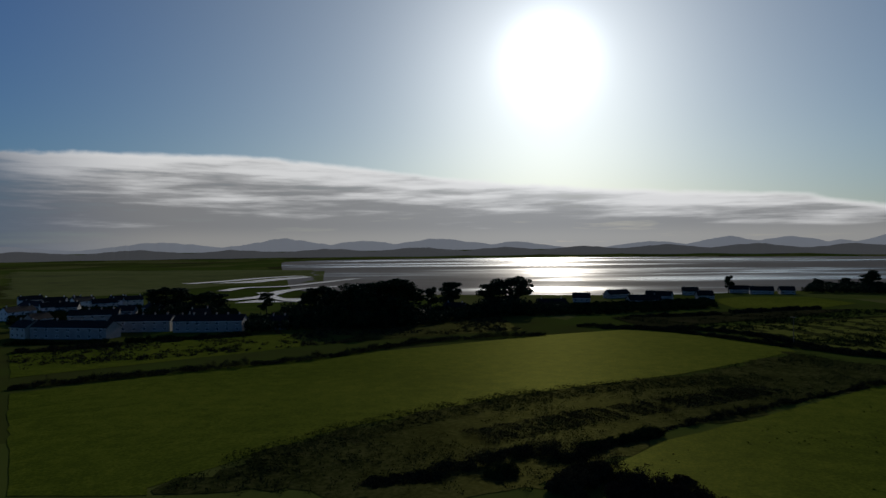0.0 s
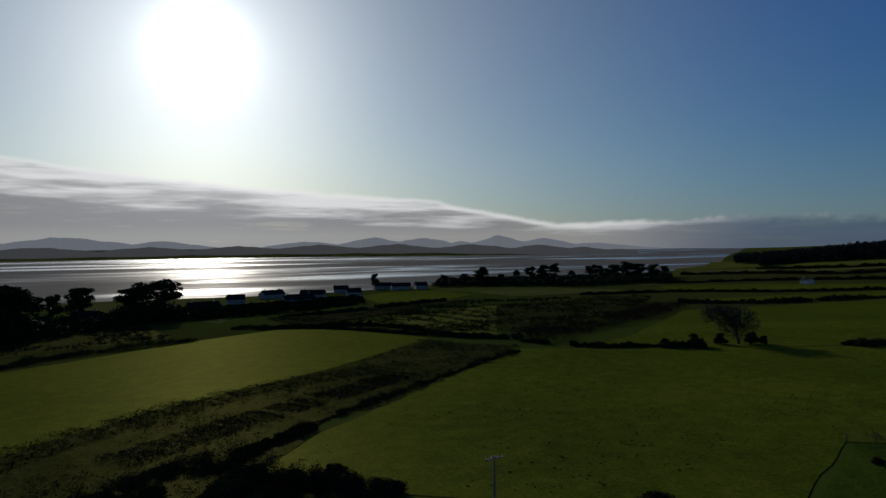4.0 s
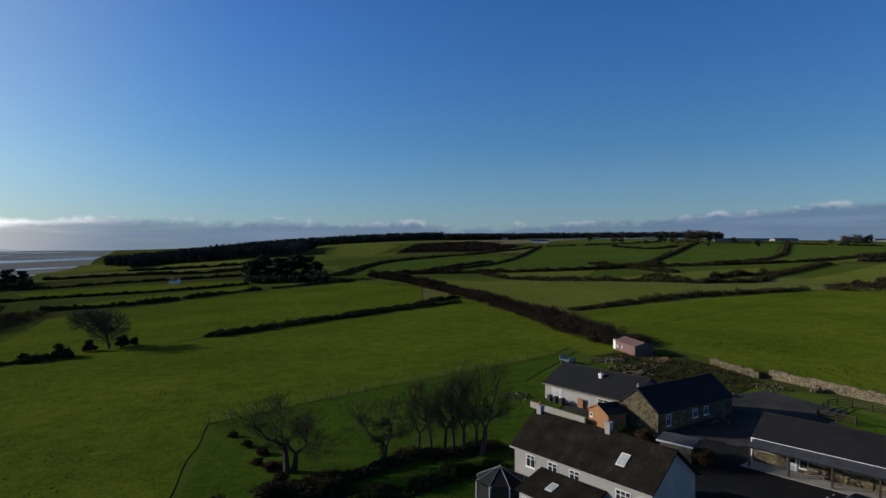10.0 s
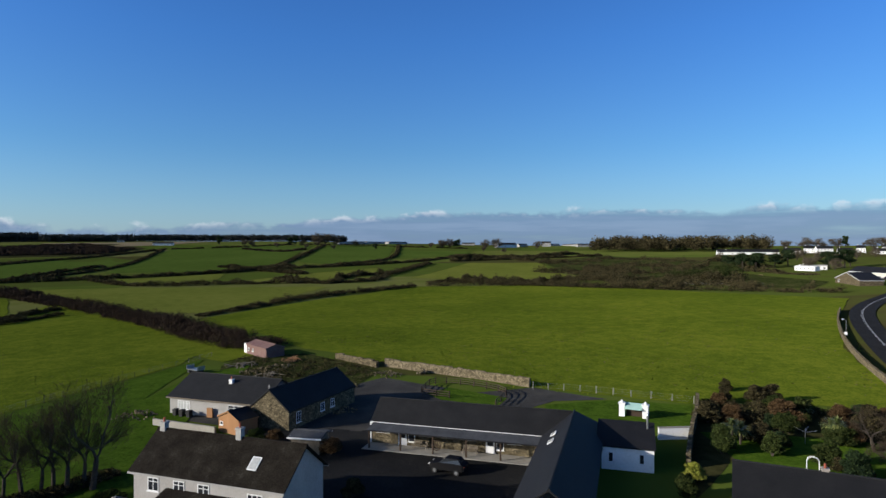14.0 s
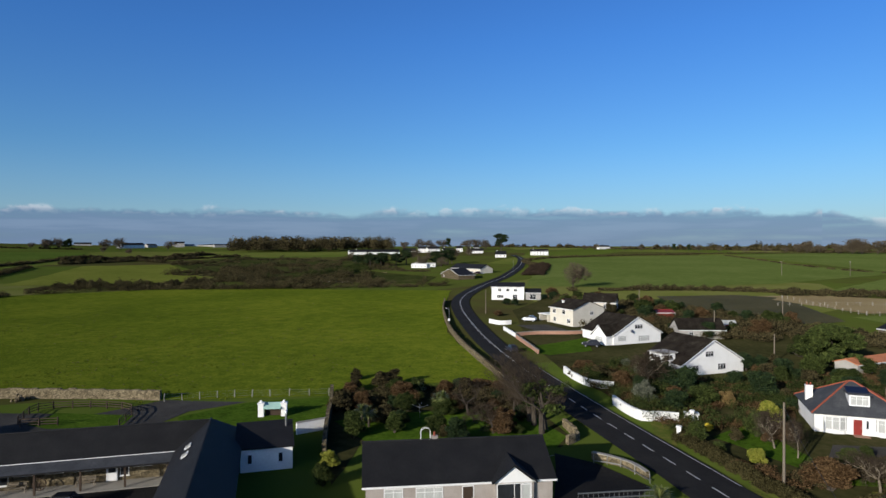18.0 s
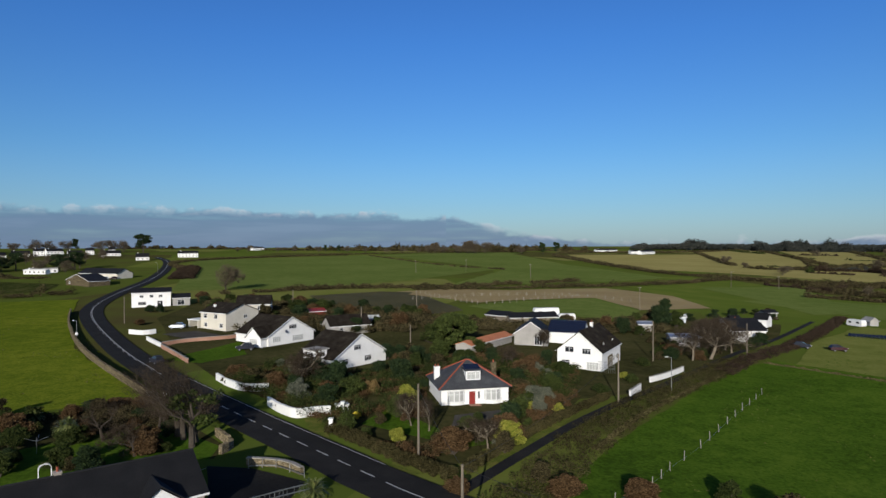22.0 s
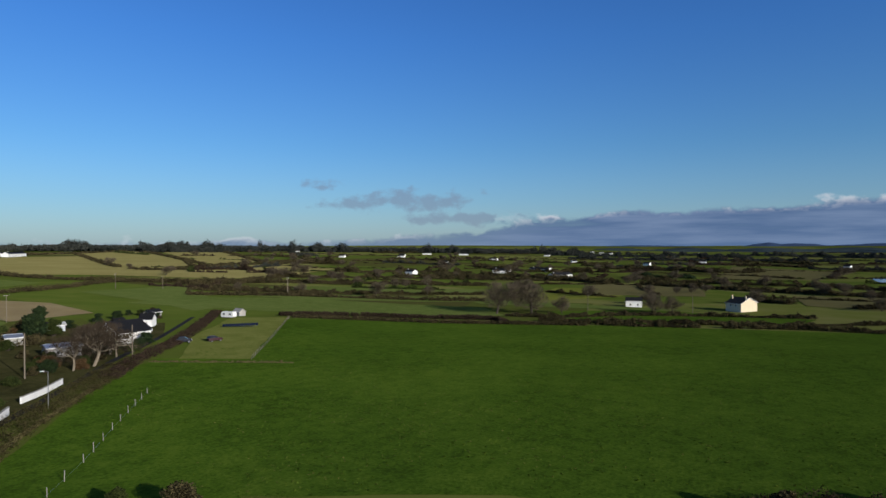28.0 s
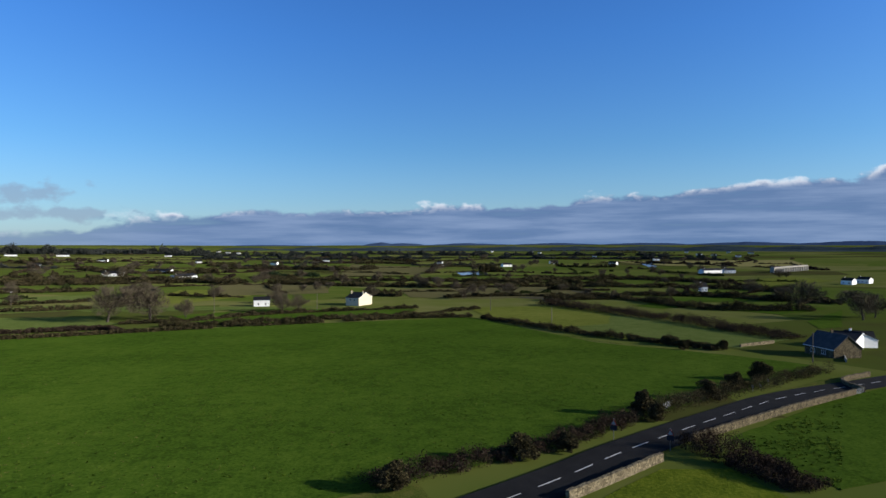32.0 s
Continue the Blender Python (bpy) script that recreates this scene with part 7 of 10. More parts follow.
lane_house()
house("grey gabled house with a slate roof and tall window", (-17.1, -156.6), (-25.2, -154.8), 12, 3.0, 2.9, GREYWALL, SLATE, "y", (("F", 6.0, 0.3, 1.9, 2.3, 2),), (), (), 0.3)
house("white gabled wing with dark solar panels on its roof", (-26.3, -160.9), (-34.8, -157.8), 10, 3.0, 2.4, WHITE, SOLAR, "x", (("L", 5, 0.9, 2.0, 1.2, 2),), (), (), 0.2, name="wing", category="house wing")
house("long low orange-tiled garage roof in the gardens", (-5.9, -143.5), (-16.9, -160.3), 4.5, 1.9, 0.7, GREYWALL, ORANGE, "x", (), (), (), 0.3, name="garage", category="garage")
house("dark timber stable shed in a paddock", (-12.5, -196.7), (-18.5, -191.3), 6, 2.6, 1.0, WOOD, SLATE, "x", (("F", 3, 1, 1, 0.8, 0),), name="shed", category="shed")
house("long dark timber shed in a paddock", (-19.4, -188.2), (-34.2, -190.5), 7, 2.8, 1.1, WOOD, SLATE, "x", (("F", 3, 1, 1, 0.8, 0), ("F", 9, 1, 1, 0.8, 0)), name="shed", category="shed")
# lane end
house("white bungalow at the end of the lane", (-83.3, -177.8), (-92.2, -179.5), 8, 2.7, 2.0, WHITE, SLATE, "x", (("F", 2, 0.9, 1.4, 1.1, 1), ("F", 5, 0.9, 1.4, 1.1, 1)), (), ((2, 4, 0.7),), category="bungalow")
house("white gabled cottage behind a bare tree", (-78.9, -184.2), (-78.8, -171.1), 9, 3.0, 2.6, WHITE, SLATE, "y", (("F", 2.5, 0.9, 1.2, 1.1, 1), ("F", 5, 3.2, 0.9, 0.9, 0)))
house("grey low garage at the lane", (-58.3, -161.3), (-65.3, -160.2), 6, 2.4, 0.5, GREYWALL, TIN, "x", (("F", 2.5, 0.9, 1.6, 1.0, 1),), name="garage", category="garage")
house("pale blue garden hut", (-74.4, -209.6), (-77.0, -207.5), 3, 2.2, 0.6, TIN, SLATE, "x", name="hut", category="shed")
house("small green glasshouse with a pale frame", (-77.7, -208.8), (-80.3, -208.4), 3, 2.0, 0.6, TIN, CURTAIN, "x", name="greenhouse", category="greenhouse")
house("white cottage beyond the lane end", (-102.2, -206.8), (-105.1, -204.2), 6, 2.6, 1.8, WHITE, SLATE, "x", (("F", 2.0, 0.9, 1.0, 1.0, 1),))
# down the main road
house("stone house with a dark slate roof beside the road", (-190.8, 93.2), (-180.5, 96.0), 9, 2.8, 3.6, STONE, BLUESLATE, "x", (("F", 3, 0.9, 1.4, 1.1, 1), ("F", 7, 0.9, 1.4, 1.1, 1)), (), ((5, 4.5, 0.7),))
house("white bungalow with a dark roof by the road", (-214.2, 114.0), (-205.2, 115.0), 8, 2.7, 1.8, WHITE, SLATE, "x", (("F", 2, 0.9, 1.4, 1.1, 1), ("F", 5, 0.9, 1.4, 1.1, 1)), (), ((2, 4, 0.7),), category="bungalow")
house("white gabled bungalow by the road", (-199.5, 111.9), (-208.7, 121.8), 8, 2.7, 2.2, WHITE, SLATE, "y", (("F", 2, 0.9, 1.4, 1.1, 1),), (), (), category="bungalow")
house("dark-roofed bungalow further down the road", (-214.8, 125.3), (-217.1, 118.1), 8, 2.7, 2.0, GREYWALL, SLATE, "x", (("F", 3, 0.9, 1.4, 1.1, 1),), category="bungalow")
house("buff gabled house alone in the fields", (-352.0, -74.5), (-364.7, -69.2), 9, 4.6, 2.8, BUFF, SLATE, "y", (("L", 3, 3, 1.0, 1.1, 0), ("L", 6, 3, 1.0, 1.1, 0)), (), ((4.8, 0.5, 0.9, BUFF), (4.8, 8.4, 0.9, BUFF)))
house("pale blue-white cottage behind trees", (-343.9, -133.3), (-346.9, -125.0), 7, 3.6, 1.6, WHITE, SLATE, "x", (("F", 2.5, 0.9, 1.0, 1.1, 0), ("F", 6.5, 0.9, 1.0, 1.1, 0)))


# ---- far houses ----
FAR_RNG = random.Random(5)


def far_row(spots, label, wall=None, roof=None, depth=8.0, eave=2.7, rise=1.9, rows=1, category="house", group=""):
    for a, b in spots:
        _, w = place(a, b)
        cols = max(2, min(6, int(w / 3)))
        cottage(label, a, b, depth, eave, rise, wall or WHITE, roof or SLATE, "x", rows, cols, (0.15,), sides_too=False, category=category, group=group, over=0.25)


far_row([((1054.7, -20.1), (1048.5, -48.6))], "low white bungalow on the green hillside", eave=3.0)
far_row([((931.7, -563.5), (933.4, -604.6))], "white hipped house on the hill", WHITE, SLATE, 9, 5.0, 3.2, 2)
far_row([((969.2, -633.6), (971.9, -653.1)), ((1531.9, -1085.9), (1671.3, -1251.9)), ((1686.0, -1269.4), (1106.9, -883.4)), ((955.4, -757.4), (945.4, -783.0))], "farm building on the hill, grey walls", GREYWALL, SLATE, 10, 4.0, 2.0)
far_row([((1008.7, -712.5), (999.2, -725.8))], "tall grey farmhouse on the hill", GREYWALL, SLATE, 8, 7, 3, 2)
far_row([(at(140.0, 790), at(144.6, 800))], "long white single-storey school building", WHITE, SLATE, 12, 3.2, 3.0)
far_row([((1041.3, -311.4), (1052.9, -362.3)), ((1053.8, -365.9), (1118.8, -430.9)), ((1069.1, -414.0), (1095.1, -461.9))], "long low grey farm shed", GREYWALL, SLATE, 10, 3.2, 1.6, category="farm shed")
far_row([((1212.8, -233.2), (1208.4, -254.8)), ((1234.5, 33.2), (1234.8, 21.4)), ((1091.7, -577.4), (1079.2, -600.3)), ((1227.2, -138.9), (1225.2, -154.8))], "small grey house on the skyline", GREYWALL, SLATE, 8, 3, 2.4)
far_row([(at(144.9, 830), at(146.1, 830)), (at(148.6, 820), at(149.6, 822)), (at(150.9, 800), at(152.3, 800)), (at(153.4, 640), at(154.4, 640))], "white bungalow in the hamlet", WHITE, SLATE, 9, 3.0, 3.4)
far_row([(at(146.3, 850), at(147.0, 850)), (at(147.2, 840), at(148.3, 845)), (at(149.8, 860), at(150.4, 860)), (at(151.4, 900), at(151.9, 900))], "white two-storey house in the hamlet", WHITE, SLATE, 9, 5.2, 3.2, 2)
far_row([(at(146.0, 480), at(147.9, 480))], "long white mobile home behind the scrub", WHITE, GREYWALL, 4, 2.8, 0.6)
far_row([(at(156.6, 715), at(158.2, 715))], "white farmhouse beside the road", WHITE, SLATE, 9, 4.5, 2.4, 2)
far_row([((334.4, -1075.2), (321.1, -1093.9)), ((982.7, -2110.6), (993.7, -2199.5))], "distant white house on the plateau", WHITE, SLATE, 8, 4, 2.4)
far_row([((268.4, -392.9), (252.6, -390.1))], "long white mobile home", WHITE, WHITE, 4, 2.6, 0.4, category="mobile home")
house("stone gabled inn at the road bend", (192.9, -314.0), (173.0, -299.9), 10, 2.6, 3.2, STONE, SLATE, "y", (("F", 4, 1, 1.6, 1.2, 1),))
house("long low inn building, dark roof", (212.3, -357.8), (183.3, -345.3), 10, 3.0, 2.6, CREAM, SLATE, "x", (("F", 4, 1, 1.6, 1.2, 1), ("F", 9, 1, 1.6, 1.2, 1)))
far_row([((-272.2, -1129.1), (-313.9, -1138.6)), ((-315.3, -1062.0), (-335.0, -1065.4)), ((-323.9, -1030.3), (-359.2, -1069.3))], "white farmhouse on the rise", WHITE, SLATE, 9, 4.5, 2.6, 2)
far_row([((-568.2, -1475.2), (-580.8, -1470.2)), ((-864.1, -1323.8), (-883.7, -1310.8)), ((-991.9, -1231.0), (-1004.2, -1220.8))], "distant white house on the plateau", WHITE, SLATE, 8, 4, 2.4)
far_row([((-633.3, -411.7), (-639.6, -391.9)), ((-709.1, -404.7), (-705.1, -374.2)), ((-592.1, -307.5), (-627.5, -303.3)), ((-521.0, -454.7), (-521.3, -443.6)), ((-1329.3, -1259.9), (-1352.8, -1254.9)), ((-1220.5, -1004.6), (-1234.9, -986.9)), ((-1277.2, -931.5), (-1291.2, -911.9))], "white farm building in the lowland", WHITE, SLATE, 9, 3.4, 2.2)
far_row([((-484.4, 160.7), (-484.5, 165.6))], "white gabled cottage in the hedges", WHITE, SLATE, 6, 3.6, 3, 1)
far_row([((-574.2, 311.0), (-567.1, 316.5)), ((-589.9, 333.2), (-582.0, 339.3)), ((-764.9, 257.6), (-779.1, 283.5)), ((-779.1, 286.2), (-779.2, 299.5))], "white house beside the far railway", WHITE, SLATE, 9, 3.6, 2.2)
for i in range(46):
    h = FAR_RNG.uniform(222, 292)
    r = FAR_RNG.uniform(900, 2400)
    x, y = at(h, r)
    d = FAR_RNG.uniform(9, 16)
    turn = FAR_RNG.uniform(-0.5, 0.5)
    tx, ty = at(h + 90 + math.degrees(turn), d)
    house("tiny white house far across the lowland", (x, y), (x + tx, y + ty), 8, 3.4, 2.4, WHITE, SLATE, "x", (("F", d * 0.3, 0.9, 1.3, 1.1, 0), ("F", d * 0.7, 0.9, 1.3, 1.1, 0)), group="far houses")

# ---- the village by the marsh ----
TERRACES = [((-176.0, 248.1), (-142.2, 243.9)), ((-155.6, 268.3), (-128.8, 270.1)), ((-125.4, 265.6), (-95.3, 266.3)), ((-192.2, 297.1), (-170.6, 302.5)), ((-181.1, 321.1), (-173.3, 323.2))]
for a, b in TERRACES:
    _, w = place(a, b)
    n = int(w / 5)
    cottage("terrace of grey-white houses with dark slate roofs", a, b, 9, 4.8, 2.4, GREYWALL, SLATE, "x", 2, min(10, n + 1), [(i + 0.5) / n for i in range(n)], sides_too=False, name="terrace", category="terraced houses")
village_spots = [(-239.2, 320.5, 15), (-269.3, 369.1, 19), (-241.0, 349.1, 15), (-187.9, 252.7, 10), (-272.0, 394.7, 13), (-232.1, 348.3, 11), (-248.2, 392.4, 14), (-226.9, 375.2, 14), (-230.6, 401.8, 9), (-179.6, 343.9, 12), (-169.5, 337.2, 8), (-220.7, 401.0, 11), (-297.1, 408.8, 14), (-198.6, 282.1, 9), (-262.4, 405.8, 9), (-131.9, 299.7, 9)]
for i, (x, y, w) in enumerate(village_spots):
    turn = FAR_RNG.choice((-30, -10, 15, 60))
    hd = math.degrees(math.atan2(x, y)) + 90 + turn
    dx, dy = at(hd, w)
    cottage("white village house with a slate roof", (x, y), (x + dx, y + dy), 8, 4.6, 2.6, (WHITE, GREYWALL, WHITE, CREAM)[i % 4], SLATE, "x", 2, 3, (0.1, 0.9), group="village houses")
# houses above the shore
SHORE = [((105.4, 444.1), (121.1, 449.6)), ((102.2, 379.6), (121.6, 380.8)), ((124.9, 427.8), (139.6, 419.5)), ((170.1, 484.5), (181.1, 480.9)), ((159.1, 422.6), (169.3, 421.4)), ((215.8, 507.4), (228.9, 502.1)), ((222.5, 485.9), (238.1, 480.8)), ((242.5, 479.4), (252.3, 476.9)), ((44.0, 356.7), (60.4, 357.8)), ((72.6, 407.5), (83.4, 405.8)), ((-10.9, 341.8), (0.0, 336.9)), ((-84.9, 271.9), (-77.8, 273.0))]
# mostly grey render: the shade on these backlit white walls is put in as colour
for a, b in SHORE:
    cottage("bungalow above the shore, white walls, dark roof", a, b, 9, 2.8, 3.0, FAR_RNG.choice((GREYWALL, GREYWALL, CREAM)), SLATE, "x", 1, 3, (0.15, 0.85), category="bungalow", group="shore houses")
far_row([((488.5, 291.0), (488.3, 283.6))], "small white cottage among the strip fields", WHITE, SLATE, 6, 3.0, 2.0)
far_row([((488.8, 202.2), (490.0, 192.3))], "grey cottage under dark pines", GREYWALL, SLATE, 7, 3.0, 2.4)


def viaduct():
    a, b = Vector((*(-779.0, 345.3), 0)), Vector((*(-855.8, 422.3), 0))
    ob = thing("viaduct", "long low stone railway viaduct of many arches", "viaduct", pose(a.x, a.y, float(ground(a.x, a.y)), 0, 0, math.degrees(math.atan2(b.y - a.y, b.x - a.x))))
    w = (b - a).length
    n = 14
    Build().box(0, w, 0, 5, 5.4, 7.0).done("deck", CONCRETE, ob)
    for i in range(n + 1):
        x = w * i / n
        Build().box(x - w / n * 0.14, x + w / n * 0.14, 0.2, 4.8, -1, 5.395).done("pier", CONCRETE, ob)


viaduct()

# ---- trees ----
def tree(kind, x, y, h, label=None, squash=1.0):
    turn = (x * 13 + y * 7) % 360
    i = int(abs(x * 3 + y)) 
    if kind == "bare":
        p = BARE[i % 4]
        return put_tree((("trunk", p[0]), ("twig_crown", p[1])), x, y, h, 10, label or "leafless tree with a spreading crown", turn, squash=squash)
    if kind == "upright":
        p = UPRIGHT[i % 2]
        return put_tree((("trunk", p[0]), ("twig_crown", p[1])), x, y, h, 10, label or "slender leafless tree", turn, squash=squash)
    if kind == "far":
        p = BARE_FAR[i % 3]
        return put_tree((("trunk", p[0]), ("twig_crown", p[1])), x, y, h, 10, label or "leafless tree in a hedgerow", turn, squash=squash)
    if kind == "pale":
        p = PALE[i % 2]
        return put_tree((("trunk", p[0]), ("twig_crown", p[1])), x, y, h, 10, label or "pale-barked leafless garden tree", turn, squash=squash)
    p = PINES[i % 3]
    return put_tree((("trunk", p[0]), ("crown", p[1])), x, y, h, 10, label or "tall dark pine with a flat crown", turn, name="pine_tree", squash=squash)


def trees(kind, label, *spots):
    for (x, y), h, *sq in spots:
        tree(kind, x, y, h, label, sq[0] if sq else 1.0)


trees("upright", "spreading leafless tree on the paddock edge", ((66.8, 25.9), 8.8, 1.5), ((67.6, 25.2), 7.6, 1.6))
trees("upright", "slender leafless tree on the paddock edge", ((75.4, 10.7), 8.6, 1.0), ((75.6, 9.0), 8.4, 0.8), ((74.1, 6.7), 9.6, 0.9), ((73.4, 4.4), 11.4, 1.0), ((74.6, 5.2), 9.5, 0.8), ((75.0, 12.2), 7.6, 0.9), ((74.8, 7.9), 8.8, 0.9))
trees("far", "lone rounded leafless tree in a field hedge", ((165.4, 117.0), 11.5, 1.5))
for k, (spot, r, h) in enumerate((((161.0, 119.8), 2.4, 3.2), ((168.2, 114.6), 2.6, 3.4), ((170.8, 112.6), 1.8, 2.4))):
    shrub(*spot, r, h, HEDGE, "thorn bush at the foot of the lone tree", seed=k)
trees("pine", "dark pines beside the village", ((-169.9, 343.4), 15, 1.6), ((-156.8, 342.4), 16, 1.8), ((-142.8, 335.1), 13, 1.5), ((-133.4, 334.6), 13, 1.5), ((-107.1, 338.3), 13), ((-75.4, 320.8), 16, 1.4), ((-79.8, 321.2), 14, 1.2), ((-60.6, 305.2), 16, 1.5), ((-51.2, 298.3), 18, 1.7),
      ((-40.5, 289.0), 20, 1.8), ((-32.6, 288.0), 20, 1.7), ((-25.9, 300.1), 18, 1.6), ((-43.8, 276.9), 16, 1.6), ((-16.4, 327.1), 14), ((-8.1, 351.2), 17, 0.8), ((-4.2, 350.9), 17, 0.8), ((14.9, 347.6), 16, 1.5), ((23.8, 346.1), 17, 1.6), ((31.5, 344.5), 18, 1.6), ((215.1, 507.7), 13), ((-71.0, 334.5), 14))
trees("pine", "dark pines along the shore", ((308.1, 543.4), 9, 1.6), ((329.0, 542.6), 10, 1.5), ((326.0, 498.7), 16, 1.3), ((317.8, 495.2), 14, 1.4), ((345.9, 500.3), 9, 1.5), ((373.8, 511.3), 12, 1.2), ((379.3, 498.4), 15, 1.2), ((385.0, 485.2), 18, 1.2), ((403.7, 493.2), 18), ((487.7, 531.7), 14), ((491.7, 521.8), 14, 1.6), ((480.8, 483.4), 16, 1.8),
      ((487.0, 468.1), 18, 1.6), ((490.8, 459.2), 17, 1.5), ((495.6, 447.1), 15, 1.6), ((540.9, 470.7), 13, 1.4), ((449.3, 468.3), 12, 1.8), ((453.3, 518.9), 9, 1.8))
trees("pine", "clump of tall dark pines round a cottage", ((487.5, 213.8), 18, 1.5), ((505.4, 212.3), 20, 1.5), ((495.7, 195.0), 19, 1.6), ((496.9, 184.7), 20, 1.6), ((497.7, 176.6), 18, 1.5), ((488.0, 165.1), 15, 1.5), ((497.9, 225.4), 13, 1.4))
trees("far", "leafless ash standing by the far hedge", ((-259.2, -166.3), 16, 1.25), ((-271.1, -153.2), 15, 1.6), ((-281.6, -141.7), 9, 1.1), ((-315.4, -107.0), 10, 1.2), ((-321.2, -100.4), 9, 1.2))
trees("far", None, ((-360.8, -325.4), 9), ((-395.6, -319.9), 10), ((-598.7, -366.8), 13), ((-557.8, -256.7), 10), ((-384.8, -422.0), 9), ((-488.1, -137.9), 8), ((-644.4, -160.8), 9), ((-554.7, -46.6), 8))
trees("far", "tall leafless tree behind the houses", ((-350.4, 168.9), 16, 1.2), ((-297.7, 171.1), 14, 1.2), ((-310.1, 183.4), 12, 1.2))
trees("pine", "broad dark cedar on the skyline", ((413.1, -845.3), 24, 1.5))
trees("pine", "dark conifers in the hamlet", ((257.8, -429.9), 12, 1.4), ((259.5, -415.8), 12, 1.4), ((325.9, -410.5), 10, 1.6), ((310.4, -412.3), 11, 1.6), ((297.5, -413.4), 10, 1.6), ((347.6, -422.9), 8, 1.6))
trees("far", "leafless wind-bent tree beside the houses", ((100.5, -282.9), 12, 1.1))
# rows of trees along the skyline and hedgerows across the lowland
for span, far, tall, deep in (((163.0, 168.0, 172.5), 1150, 7, 30), ((171.5, 176.0, 181.0), 1150, 12, 30), ((177.5, 182.0, 187.0), 1100, 15, 26), ((186.0, 190.0, 195.0), 1250, 10, 30), ((152.0, 158.0, 164.0), 1300, 6, 30)):
    hedge([at(h, far) for h in span], tall, deep, HEDGE, "row of leafless trees on the skyline", rag=0.75)
for span, far, tall, deep in (((196.5, 199.0, 203.5), 1700, 32, 60), ((203.0, 208.0, 213.0), 1750, 22, 50), ((206.5, 210.0, 213.5), 1500, 20, 60), ((213.0, 218.0, 224.0), 1700, 22, 60), ((218.5, 219.8, 221.0), 1300, 24, 40), ((224.0, 230.0, 237.0), 1800, 20, 60), ((233.0, 240.0, 246.0), 1900, 24, 60)):
    hedge([at(h, far) for h in span], tall, deep, FARWOOD, "belt of trees along a low ridge", rag=0.6)
for line, tall, deep in (([(-354, -478), (-397, -448), (-461, -423), (-512, -348), (-570, -265)], 6, 15), ([(-564, -708), (-600, -692), (-636, -675)], 9, 22), ([(-397, -637), (-431, -644)], 6, 14), ([(-663, -258), (-622, -173), (-620, -100), (-613, -47), (-590, 0)], 5, 15),
                         ([(-603, -27), (-592, 43), (-584, 112)], 5, 13), ([(-499, 47), (-493, 94)], 4, 10), ([(-953, -438), (-851, -205), (-903, -169)], 7, 22), ([(-441, -90), (-425, -61)], 4, 9), ([(-760, -520), (-700, -420), (-740, -330)], 7, 20), ([(-480, -520), (-560, -480), (-600, -420)], 6, 16)):
    hedge(line, tall, deep, HEDGE, "overgrown leafless hedgerow in the lowland", rag=0.6)
for span, far in (((242.0, 250.0, 258.0), 1750), ((252.0, 262.0, 270.0), 2000), ((264.0, 275.0, 286.0), 1800), ((244.0, 256.0, 268.0), 1450), ((270.0, 280.0, 290.0), 1450)):
    hedge([at(h, far) for h in span], 12, 40, FARWOOD, "dark woods across the distant plain", gaps=0.15, rag=0.6)
hedge([(-645, -244), (-689, -212), (-696, -194)], 9, 14, EVERGREEN, "clump of dark conifers in the lowland", rag=0.5)
hedge([(-800, -12), (-812, 6), (-806, 16)], 10, 14, HEDGE, "clump of trees beside the lake", rag=0.4)
field("green field past the long hedge", [(-343.6, -12.9), (-368.8, 70.5), (-270.1, 51.6), (-250.0, 28.0), (-294.2, 0.2)], OLIVE, 0.30)
field("green strip before the trees", [(-331.0, -242.5), (-347.6, -77.6), (-318.0, -140.0), (-300.7, -204.4)], MEADOW, 0.30)
field("faded marshy pasture", [(-498.1, -71.5), (-549.3, 55.5), (-453.4, 67.0), (-406.8, 3.3), (-418.0, -52.9)], FADED, 0.35)
field("faded marshy pasture", [(-1077.1, -240.0), (-938.3, -64.7), (-738.3, -81.0), (-690.0, -170.0)], FADED, 0.35)
field("faded marshy pasture", [(-552.2, -244.2), (-419.7, -193.0), (-459.4, -119.5), (-560.0, -150.0)], FADED, 0.35)
SKYLINE = [(98.4, 9.1), (99.1, 7.3), (103.3, 7.3), (104.7, 19.1), (105.3, 18.2), (106.3, 12.7), (108.1, 8.2), (115.0, 6.4), (116.0, 11.8), (116.1, 10.9), (116.8, 13.6), (116.8, 13.6), (120.1, 13.6), (121.1, 15.5), (124.7, 11.8), (145.0, 10.9), (146.5, 15.5), (147.3, 13.6), (148.6, 13.6), (150.9, 13.6), (151.7, 14.6), (152.5, 14.6), (161.4, 5.5), (162.3, 6.4), (164.8, 5.5), (166.3, 4.5), (168.4, 7.3), (171.0, 9.1), (172.6, 6.4), (174.5, 6.4), (176.0, 8.2), (177.5, 6.4), (178.3, 10.9), (179.0, 15.5), (179.8, 10.9), (181.1, 10.9), (182.0, 17.3), (182.6, 19.1), (183.6, 16.4), (186.9, 10.9)]
trees("far", "leafless tree on the skyline", *[(at(h, 1000), z + 2.5, 1.25) for h, z in SKYLINE])
trees("pine", "dark conifer on the skyline", *[(at(h, 1000), z + 2.0, 1.0) for h, z in ((96.4, 12.7), (102.3, 11.8), (102.7, 13.6), (117.3, 10.9), (117.5, 12.7), (149.1, 15.5), (169.0, 9.1), (170.2, 9.1), (188.9, 16.4), (190.1, 16.4))])

